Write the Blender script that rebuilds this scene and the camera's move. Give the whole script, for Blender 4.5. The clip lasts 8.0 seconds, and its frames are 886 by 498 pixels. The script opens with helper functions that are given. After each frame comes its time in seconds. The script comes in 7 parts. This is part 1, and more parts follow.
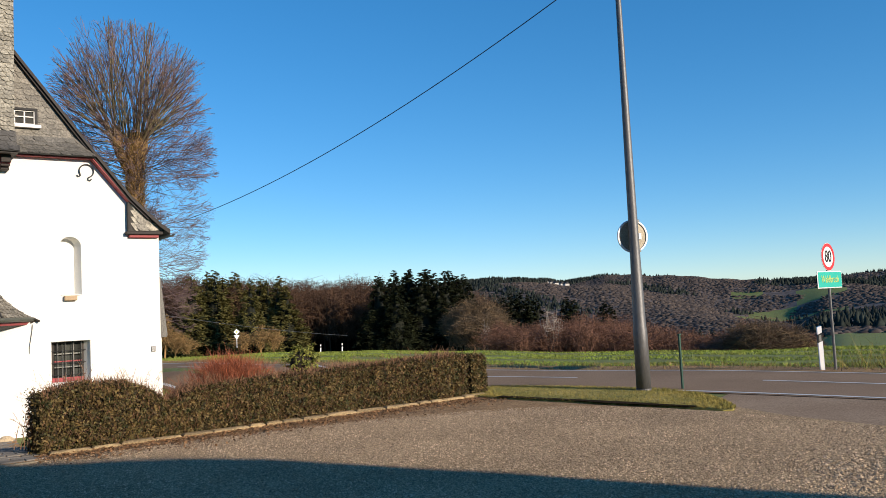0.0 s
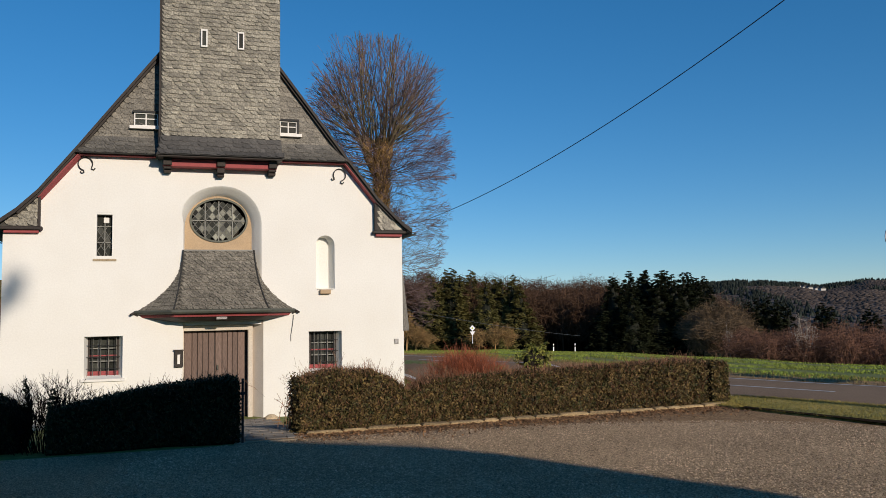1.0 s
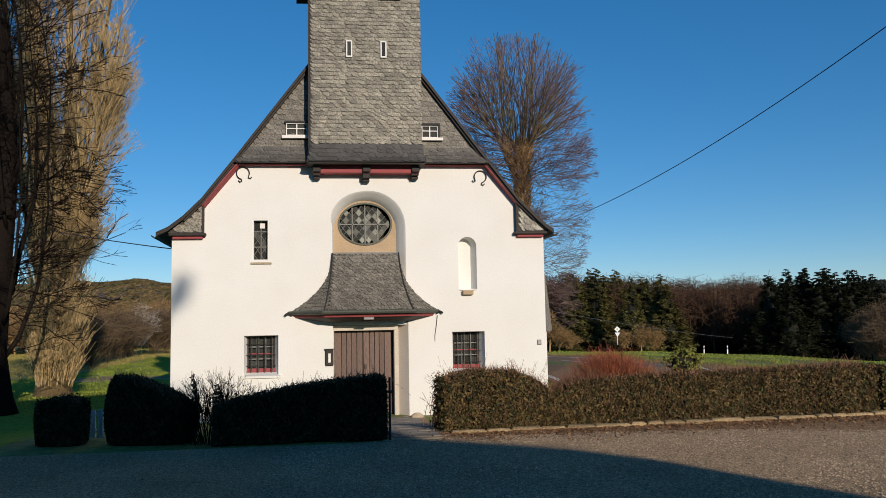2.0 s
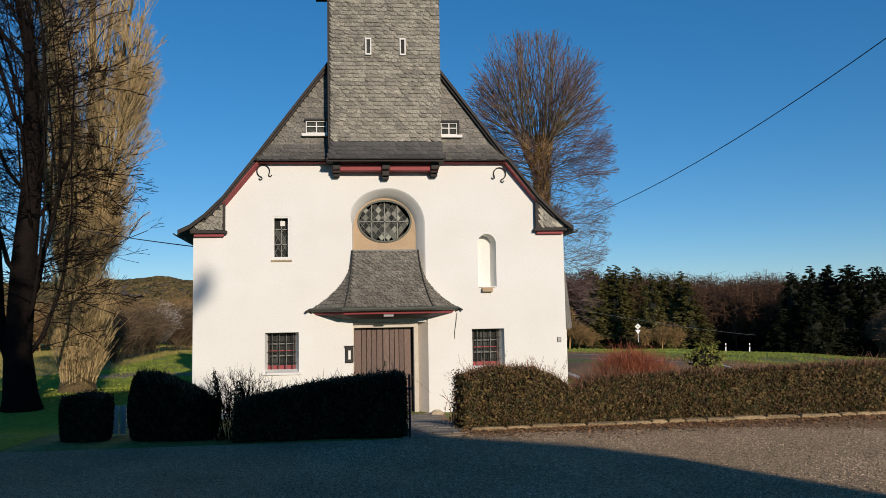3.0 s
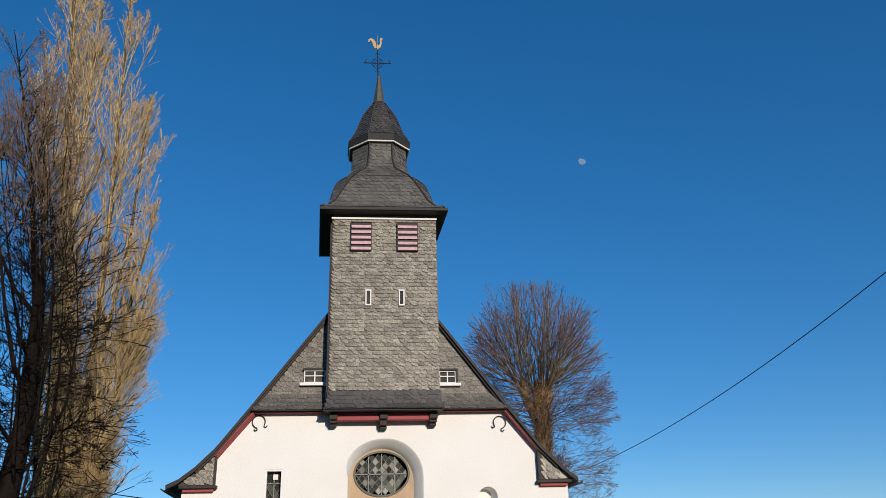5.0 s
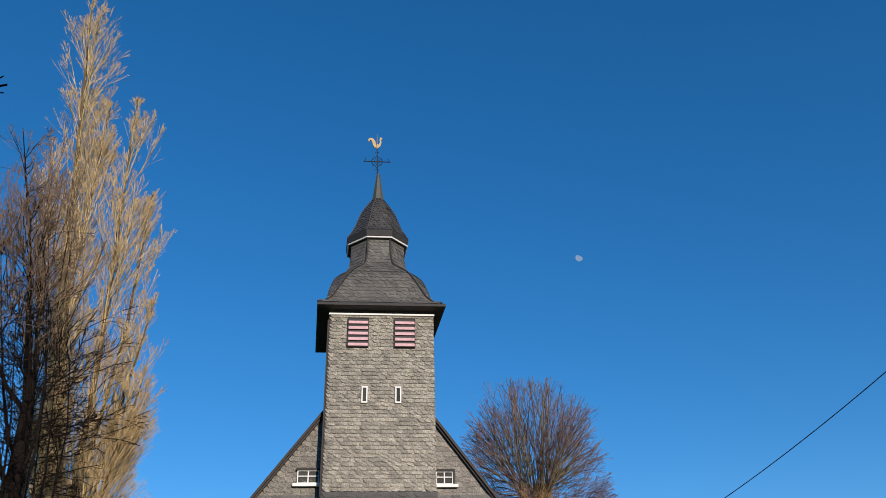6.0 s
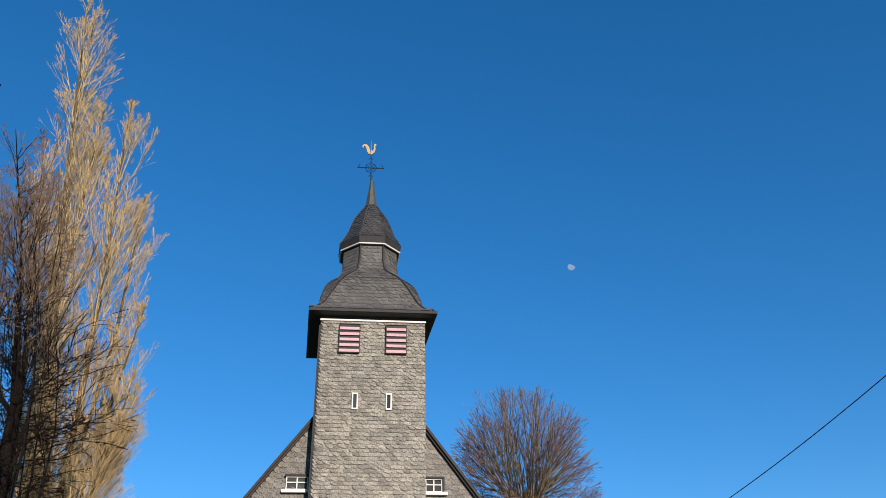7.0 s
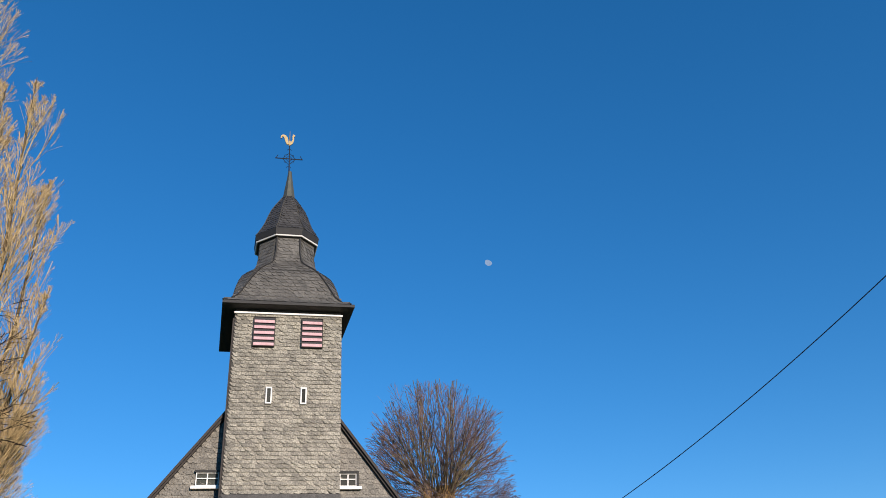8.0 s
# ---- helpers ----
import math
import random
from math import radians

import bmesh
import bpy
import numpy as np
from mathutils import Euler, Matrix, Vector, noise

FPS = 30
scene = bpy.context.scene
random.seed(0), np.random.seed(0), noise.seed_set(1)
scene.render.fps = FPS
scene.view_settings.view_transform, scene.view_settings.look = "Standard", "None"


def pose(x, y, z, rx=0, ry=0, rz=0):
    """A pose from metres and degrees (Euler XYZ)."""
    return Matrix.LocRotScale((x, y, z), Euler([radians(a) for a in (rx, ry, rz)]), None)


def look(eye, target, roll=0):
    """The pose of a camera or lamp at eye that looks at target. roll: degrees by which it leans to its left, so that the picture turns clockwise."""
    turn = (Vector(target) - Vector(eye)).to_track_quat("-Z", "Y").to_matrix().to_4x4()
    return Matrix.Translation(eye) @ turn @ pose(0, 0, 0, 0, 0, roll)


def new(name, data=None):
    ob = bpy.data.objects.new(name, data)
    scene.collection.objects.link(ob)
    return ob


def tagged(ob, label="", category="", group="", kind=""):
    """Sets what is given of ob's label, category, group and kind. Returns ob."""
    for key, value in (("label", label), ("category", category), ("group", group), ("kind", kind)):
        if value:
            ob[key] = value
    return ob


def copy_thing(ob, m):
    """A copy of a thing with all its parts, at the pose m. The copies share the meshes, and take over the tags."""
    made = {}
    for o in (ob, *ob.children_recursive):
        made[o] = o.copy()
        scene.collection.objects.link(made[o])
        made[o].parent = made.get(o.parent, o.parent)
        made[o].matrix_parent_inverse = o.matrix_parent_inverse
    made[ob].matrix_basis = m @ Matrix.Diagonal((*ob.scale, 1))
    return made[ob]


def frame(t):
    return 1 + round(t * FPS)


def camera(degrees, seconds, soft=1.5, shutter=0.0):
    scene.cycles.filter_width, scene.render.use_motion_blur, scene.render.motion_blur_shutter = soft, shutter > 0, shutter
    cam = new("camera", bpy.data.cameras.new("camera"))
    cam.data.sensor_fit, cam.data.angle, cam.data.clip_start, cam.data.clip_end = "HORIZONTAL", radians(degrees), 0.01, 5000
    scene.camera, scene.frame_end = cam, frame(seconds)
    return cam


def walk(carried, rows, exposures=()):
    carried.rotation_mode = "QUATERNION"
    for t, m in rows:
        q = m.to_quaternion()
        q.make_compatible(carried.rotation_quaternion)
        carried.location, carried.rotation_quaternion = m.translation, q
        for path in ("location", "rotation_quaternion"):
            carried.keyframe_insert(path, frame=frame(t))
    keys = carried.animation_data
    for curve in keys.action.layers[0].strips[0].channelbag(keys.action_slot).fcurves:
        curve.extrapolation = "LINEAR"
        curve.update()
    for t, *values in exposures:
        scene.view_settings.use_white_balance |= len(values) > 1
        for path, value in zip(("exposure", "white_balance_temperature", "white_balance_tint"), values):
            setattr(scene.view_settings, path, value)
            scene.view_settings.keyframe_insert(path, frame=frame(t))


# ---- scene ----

# ------------------------------------------------------------------ camera
EYE = 1.8
cam = camera(58.0, 8.0, soft=0.55)
ROWS = [  # seconds, yaw, pitch, roll: one spot, turning and tilting up
    (0.0, -33.39, 4.11, -2.79), (0.5, -24.82, 4.43, -1.91), (1.0, -16.72, 4.64, -1.07), (1.5, -9.33, 4.93, -0.90),
    (2.0, -6.57, 4.87, -1.01), (2.3, -6.00, 4.80, -1.01), (3.3, -5.02, 4.64, -1.00), (3.5, -5.00, 4.61, -1.00),
    (3.8, -5.10, 5.85, -0.94), (4.0, -5.14, 8.89, -0.91), (4.5, -5.36, 15.05, -0.99), (5.0, -5.69, 22.34, -1.62),
    (5.2, -5.80, 24.35, -1.55), (5.7, -6.00, 27.90, -1.50), (6.3, -6.14, 29.86, -1.60), (6.5, -6.16, 29.94, -1.73), (7.0, -6.71, 29.71, -1.07),
    (7.2, -7.90, 29.56, -1.35), (7.5, -12.06, 29.28, -2.86), (7.8, -13.30, 29.12, -3.20), (8.0, -13.39, 29.07, -3.36),
]
walk(cam, [(t, look((0, 0, EYE), (-math.sin(radians(y)) * math.cos(radians(p)), math.cos(radians(y)) * math.cos(radians(p)),
                                 EYE + math.sin(radians(p))), r)) for t, y, p, r in ROWS],
     exposures=[(0.0, 0.15, 6700, 10), (0.5, -0.08, 6650, 10), (1.0, -0.48, 6550, 10), (1.5, -0.51, 6500, 10), (4.0, -0.50, 6450, 10), (4.5, -0.48, 6350, 11), (5.0, -0.42, 6250, 12),
                (6.5, -0.08, 6230, 13), (8.0, 0.04, 6270, 13)])

# ------------------------------------------------------------------ light
SUN_AZ, SUN_EL = 18.0, 16.5      # degrees right of straight behind, and above the horizon
to_sun = Vector((math.sin(radians(SUN_AZ)) * math.cos(radians(SUN_EL)), -math.cos(radians(SUN_AZ)) * math.cos(radians(SUN_EL)),
                 math.sin(radians(SUN_EL))))
world = bpy.data.worlds.new("sky")
scene.world = world
world.use_nodes = True
wn = world.node_tree
sky = wn.nodes.new("ShaderNodeTexSky")
sky.sky_type, sky.sun_disc = "NISHITA", False
sky.sun_elevation, sky.sun_rotation = radians(SUN_EL), math.atan2(to_sun.x, to_sun.y)
sky.air_density, sky.dust_density, sky.ozone_density, sky.altitude = 0.85, 0.0, 5.0, 300
soft = wn.nodes.new("ShaderNodeGamma")           # the even brightness of a clear winter sky
soft.inputs["Gamma"].default_value = 0.78
wn.links.new(sky.outputs[0], soft.inputs["Color"])
deep = wn.nodes.new("ShaderNodeHueSaturation")   # and its strong colour
deep.inputs["Saturation"].default_value = 1.29
wn.links.new(soft.outputs[0], deep.inputs["Color"])
wn.links.new(deep.outputs[0], wn.nodes["Background"].inputs[0])
wn.nodes["Background"].inputs[1].default_value = 0.217
sun = new("sun", bpy.data.lights.new("sun", "SUN"))
sun.data.energy, sun.data.angle, sun.data.color = 5.6, radians(0.55), (1.0, 0.855, 0.70)
sun.matrix_world = look(to_sun * 60, (0, 0, 0))


# ------------------------------------------------------------------ materials
def material(name, color, rough=0.8, metal=0.0, spec=0.4, dark=None, scale=3.0, amount=0.5, grain=40.0, grain_amount=0.25, bump=0.3,
             bump_scale=60.0, per_piece=0.0, stretch=(1, 1, 1), bump_distance=0.01, cells=0.0):
    """A principled surface with stains at one scale, grain at a finer one, and relief; cells: small stones, so many to a metre."""
    m = bpy.data.materials.new(name)
    m.use_nodes = True
    n, link = m.node_tree.nodes, m.node_tree.links
    b = n["Principled BSDF"]
    b.inputs["Roughness"].default_value, b.inputs["Metallic"].default_value = rough, metal
    b.inputs["Specular IOR Level"].default_value = spec
    co = n.new("ShaderNodeTexCoord")
    mp = n.new("ShaderNodeMapping")
    mp.inputs["Scale"].default_value = stretch
    geo = n.new("ShaderNodeNewGeometry")
    link.new(geo.outputs["Position"], mp.inputs[0])

    def noise_at(s, detail=4.0):
        t = n.new("ShaderNodeTexNoise")
        t.inputs["Scale"].default_value, t.inputs["Detail"].default_value = s, detail
        link.new(mp.outputs[0], t.inputs["Vector"])
        return t.outputs[0]

    def spread(value, lo, hi):
        r = n.new("ShaderNodeMapRange")
        r.inputs[1].default_value, r.inputs[2].default_value = 0.3, 0.7
        r.inputs[3].default_value, r.inputs[4].default_value = lo, hi
        link.new(value, r.inputs[0])
        return r.outputs[0]

    dark = dark or tuple(c * 0.55 for c in color)
    mix = n.new("ShaderNodeMix")
    mix.data_type = "RGBA"
    mix.inputs[6].default_value, mix.inputs[7].default_value = (*color, 1), (*dark, 1)
    link.new(spread(noise_at(scale), 0.0, amount), mix.inputs[0])
    hsv = n.new("ShaderNodeHueSaturation")
    link.new(mix.outputs[2], hsv.inputs["Color"])
    value = spread(noise_at(grain, 2.0), 1 - grain_amount, 1 + grain_amount)
    if per_piece:
        info = n.new("ShaderNodeObjectInfo")
        isl = n.new("ShaderNodeMath")
        isl.operation = "ADD"
        link.new(info.outputs["Random"], isl.inputs[0])
        link.new(geo.outputs["Random Per Island"], isl.inputs[1])
        fr = n.new("ShaderNodeMath")
        fr.operation = "FRACT"
        link.new(isl.outputs[0], fr.inputs[0])
        r = n.new("ShaderNodeMapRange")
        r.inputs[3].default_value, r.inputs[4].default_value = 1 - per_piece, 1 + per_piece
        link.new(fr.outputs[0], r.inputs[0])
        mul = n.new("ShaderNodeMath")
        mul.operation = "MULTIPLY"
        link.new(value, mul.inputs[0])
        link.new(r.outputs[0], mul.inputs[1])
        value = mul.outputs[0]
    height = noise_at(bump_scale) if bump else None
    if cells:
        vor = n.new("ShaderNodeTexVoronoi")
        vor.inputs["Scale"].default_value = cells
        link.new(mp.outputs[0], vor.inputs["Vector"])
        tone = n.new("ShaderNodeMapRange")
        tone.inputs[3].default_value, tone.inputs[4].default_value = 0.55, 1.45
        link.new(vor.outputs["Color"], tone.inputs[0])
        both = n.new("ShaderNodeMath")
        both.operation = "MULTIPLY"
        link.new(value, both.inputs[0])
        link.new(tone.outputs[0], both.inputs[1])
        value = both.outputs[0]
        dome = n.new("ShaderNodeMath")
        dome.operation = "MULTIPLY_ADD"
        dome.inputs[1].default_value = -1.4
        link.new(vor.outputs["Distance"], dome.inputs[0])
        link.new(height, dome.inputs[2])
        height = dome.outputs[0]
    link.new(value, hsv.inputs["Value"])
    link.new(hsv.outputs[0], b.inputs["Base Color"])
    if bump:
        bp = n.new("ShaderNodeBump")
        bp.inputs["Strength"].default_value, bp.inputs["Distance"].default_value = bump, bump_distance
        link.new(height, bp.inputs["Height"])
        link.new(bp.outputs[0], b.inputs["Normal"])
    return m


PLASTER = material("white_lime_plaster", (0.78, 0.775, 0.735), 0.9, spec=0.2, dark=(0.70, 0.68, 0.625), scale=0.9, amount=0.5, grain=25, grain_amount=0.03, bump=0.25, bump_scale=35)
PALE_STONE = material("pale_door_stone", (0.62, 0.56, 0.47), 0.9, dark=(0.48, 0.42, 0.34), scale=5, grain_amount=0.12)
BEIGE = material("beige_plaster", (0.66, 0.60, 0.53), 0.9, dark=(0.55, 0.49, 0.42), scale=3, grain_amount=0.08)
OCHRE = material("ochre_plaster", (0.47, 0.345, 0.215), 0.9, dark=(0.36, 0.265, 0.17), scale=4, grain_amount=0.08)
KERB = material("ochre_kerb_stone", (0.36, 0.26, 0.135), 0.9, dark=(0.2, 0.145, 0.08), scale=5, grain=30, grain_amount=0.35, per_piece=0.25, bump=0.6, bump_scale=30)
STONE = material("sandstone", (0.46, 0.37, 0.245), 0.9, dark=(0.28, 0.22, 0.15), scale=6, grain_amount=0.2, per_piece=0.2)
SLATE = material("grey_slate", (0.255, 0.236, 0.185), 0.5, spec=0.4, dark=(0.15, 0.138, 0.11), scale=2.5, grain=26, grain_amount=0.55, per_piece=0.32, bump=0.45, bump_scale=40)
SLATE_HELM = material("helm_slate", (0.115, 0.108, 0.092), 0.5, spec=0.45, dark=(0.065, 0.06, 0.053), scale=4, grain=30, grain_amount=0.45, per_piece=0.2, bump=0.35, bump_scale=40)
SLATE_PORCH = material("brownish_slate", (0.175, 0.16, 0.13), 0.55, spec=0.35, dark=(0.10, 0.092, 0.076), scale=3, grain=26, grain_amount=0.5, per_piece=0.25, bump=0.5, bump_scale=40)
SLATE_BACK = material("slate_joints", (0.06, 0.057, 0.05), 0.8)
SLATE_UPPER = material("upper_helm_slate", (0.062, 0.059, 0.054), 0.55, spec=0.4, dark=(0.036, 0.034, 0.032), scale=4, grain=30, grain_amount=0.4, per_piece=0.2, bump=0.35, bump_scale=40)
SLATE_DARK = material("dark_slate", (0.036, 0.035, 0.033), 0.65, spec=0.25, dark=(0.022, 0.022, 0.023), scale=5, grain_amount=0.25, per_piece=0.25)
RED = material("red_painted_timber", (0.33, 0.065, 0.07), 0.7, dark=(0.22, 0.05, 0.05), scale=6, grain_amount=0.12)
ROSE = material("faded_rose_slats", (0.62, 0.40, 0.41), 0.8, dark=(0.38, 0.2, 0.2), scale=8, grain_amount=0.1)
DARK_WOOD = material("dark_timber", (0.035, 0.028, 0.024), 0.7, scale=6, grain_amount=0.3)
DOOR_WOOD = material("brown_door_boards", (0.17, 0.115, 0.092), 0.65, dark=(0.11, 0.075, 0.062), scale=2, grain=30, grain_amount=0.3, stretch=(3, 3, 0.3), per_piece=0.2)
WHITE_PAINT = material("white_paint", (0.78, 0.76, 0.72), 0.6, dark=(0.6, 0.58, 0.54), scale=12, amount=0.3, grain_amount=0.05, bump=0.1)
IRON = material("black_iron", (0.03, 0.03, 0.032), 0.5, metal=0.4, grain_amount=0.2)
ZINC = material("weathered_zinc", (0.10, 0.105, 0.085), 0.55, metal=0.4, scale=5, grain_amount=0.15)
STEEL = material("galvanised_steel", (0.15, 0.15, 0.15), 0.5, metal=0.4, scale=2, grain_amount=0.12, stretch=(1, 1, 0.3))
GOLD = material("gilded_metal", (0.40, 0.30, 0.15), 0.55, metal=0.6, bump=0.1, grain_amount=0.05)
LEAD = material("lead_strip", (0.24, 0.24, 0.22), 0.6, metal=0.3, grain_amount=0.1)
PANE = material("old_dark_glass", (0.034, 0.037, 0.032), 0.4, spec=0.10, per_piece=0.6, scale=6, bump=0.15, bump_scale=9)
PANE_PALE = material("pale_glass", (0.20, 0.205, 0.165), 0.5, spec=0.3, per_piece=0.35, bump=0.1)
GRASS = material("winter_grass", (0.166, 0.207, 0.040), 0.95, dark=(0.129, 0.129, 0.037), scale=0.5, amount=0.8, grain=8, grain_amount=0.35, bump=0.4, bump_scale=14, bump_distance=0.04)
GRAVEL = material("grey_gravel", (0.55, 0.402, 0.25), 0.95, spec=0.0, dark=(0.345, 0.25, 0.155), scale=0.6, amount=0.8, grain=55, grain_amount=0.45, bump=1.0, bump_scale=60, bump_distance=0.02, cells=55)
ASPHALT = material("worn_asphalt", (0.297, 0.212, 0.146), 0.95, spec=0.0, dark=(0.221, 0.155, 0.106), scale=0.5, amount=0.7, grain=60, grain_amount=0.25, bump=0.4, bump_scale=90)
MARKING = material("worn_white_marking", (0.62, 0.62, 0.60), 0.8, dark=(0.3, 0.3, 0.29), scale=5, amount=0.5, grain_amount=0.2)
PAVING = material("grey_paving", (0.24, 0.215, 0.18), 0.9, dark=(0.11, 0.1, 0.09), scale=3, per_piece=0.25, grain_amount=0.2)
SOIL = material("leaf_littered_soil", (0.391, 0.255, 0.140), 0.95, spec=0.0, dark=(0.204, 0.128, 0.072), scale=5, grain=40, grain_amount=0.5, bump=0.8, bump_scale=30, bump_distance=0.03)
HEDGE_LEAF = material("hedge_leaves", (0.142, 0.095, 0.038), 0.6, spec=0.2, dark=(0.028, 0.036, 0.012), scale=9, amount=1.0, per_piece=0.8, bump=0, grain_amount=0.2)
# Leaf colour darkened to carry the deep shade on hedge and bushes
SHADED_LEAF = material("shade_darkened_leaves", (0.048, 0.050, 0.020), 0.65, spec=0.15, dark=(0.016, 0.022, 0.009), scale=9, amount=1.0, per_piece=0.7, bump=0, grain_amount=0.2)
# Near-black colour stands in for shade inside hedges, bushes and the chapel
SHADE_CORE = material("shade_dark_inside", (0.02, 0.016, 0.010), 0.95, scale=8)
HEDGE_TWIG = material("hedge_twigs", (0.225, 0.12, 0.068), 0.8, per_piece=0.4, bump=0)
RED_TWIG = material("red_dogwood_twigs", (0.33, 0.095, 0.042), 0.7, dark=(0.14, 0.05, 0.03), scale=4, per_piece=0.4, bump=0)
LIME_TWIG = material("lime_tree_bark", (0.19, 0.15, 0.08), 0.85, dark=(0.10, 0.09, 0.05), scale=2, per_piece=0.3, bump=0)
LIME_TIP = material("reddish_twig_tips", (0.17, 0.115, 0.11), 0.8, per_piece=0.3, bump=0)
LIME_TRUNK = material("shaggy_trunk", (0.28, 0.17, 0.058), 0.95, dark=(0.11, 0.07, 0.027), scale=6, grain=30, grain_amount=0.5, bump=1, bump_scale=16, bump_distance=0.08)
POPLAR_TWIG = material("golden_poplar_twigs", (0.45, 0.335, 0.165), 0.8, dark=(0.31, 0.22, 0.105), scale=0.6, per_piece=0.35, bump=0)
POPLAR_BARK = material("poplar_bark", (0.13, 0.09, 0.038), 0.95, dark=(0.045, 0.033, 0.017), scale=3, bump=1, bump_scale=12, bump_distance=0.05)
# Reddish twigs, coloured lighter as the sunlit top of the dark tree
SUNLIT_TIP = material("reddish_sunlit_twigs", (0.17, 0.115, 0.07), 0.9, dark=(0.09, 0.06, 0.04), scale=1, per_piece=0.4, bump=0)
# Bark blackened so the dark tree's shade lies in its colour
DARK_BARK = material("shade_dark_bark", (0.017, 0.013, 0.011), 0.95, spec=0.03, dark=(0.009, 0.008, 0.007), scale=3, bump=1, bump_scale=12, bump_distance=0.05, per_piece=0.2)
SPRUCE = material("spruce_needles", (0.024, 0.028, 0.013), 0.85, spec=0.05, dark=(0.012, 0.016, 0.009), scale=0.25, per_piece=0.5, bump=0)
# The same needles coloured lighter, standing in for sunlight on them
SPRUCE_LIT = material("sunlit_needle_tone", (0.15, 0.132, 0.042), 0.85, spec=0.1, dark=(0.06, 0.065, 0.022), scale=0.25, per_piece=0.5, bump=0)
WOOD_TWIG = material("bare_wood_twigs", (0.082, 0.043, 0.023), 0.9, dark=(0.045, 0.026, 0.015), scale=0.06, per_piece=0.4, bump=0)
WOOD_GOLD = material("golden_brown_twigs", (0.27, 0.165, 0.065), 0.9, dark=(0.15, 0.095, 0.042), scale=0.08, per_piece=0.5, bump=0)
WOOD_OLIVE = material("olive_brown_twigs", (0.13, 0.088, 0.048), 0.9, dark=(0.085, 0.056, 0.032), scale=0.08, per_piece=0.4, bump=0)
WOOD_RED = material("reddish_bare_shrubs", (0.145, 0.068, 0.042), 0.9, dark=(0.095, 0.055, 0.034), scale=0.08, per_piece=0.4, bump=0)
BIRCH = material("pale_birch_bark", (0.36, 0.31, 0.26), 0.8, bump=0)
FAR_WOOD = material("far_woodland", (0.10, 0.073, 0.06), 0.95, dark=(0.07, 0.055, 0.046), scale=0.012, amount=1.0, grain=0.2, grain_amount=0.4, per_piece=0.35, bump=0)
BRASS = material("grey_metal_plate", (0.25, 0.25, 0.25), 0.5, metal=0.5)
GREEN_PAINT = material("green_painted_post", (0.02, 0.075, 0.05), 0.6, grain_amount=0.1)
SIGN_WHITE = material("sign_white", (0.82, 0.82, 0.82), 0.5, amount=0.15, grain_amount=0.02, bump=0)
SIGN_RED = material("sign_red", (0.62, 0.03, 0.035), 0.5, amount=0.1, grain_amount=0.02, bump=0)
SIGN_BLACK = material("sign_black", (0.015, 0.015, 0.017), 0.6, amount=0.1, grain_amount=0.02, bump=0)
SIGN_GREEN = material("sign_turquoise", (0.02, 0.42, 0.33), 0.5, amount=0.1, grain_amount=0.02, bump=0)
SIGN_YELLOW = material("sign_yellow", (0.55, 0.60, 0.16), 0.5, amount=0.1, grain_amount=0.02, bump=0)
SIGN_BACK = material("sign_back_grey", (0.36, 0.32, 0.24), 0.6, metal=0.3, bump=0.1)
MOON = material("moon_rock", (0.26, 0.38, 0.58), 1.0, spec=0.0, scale=0.06, amount=0.35, grain_amount=0.05, bump=0)
CABLE = material("black_cable", (0.04, 0.06, 0.10), 0.6, bump=0)
HOUSE_WALL = material("rendered_house_wall", (0.55, 0.52, 0.47), 0.9, scale=0.8, grain_amount=0.05)


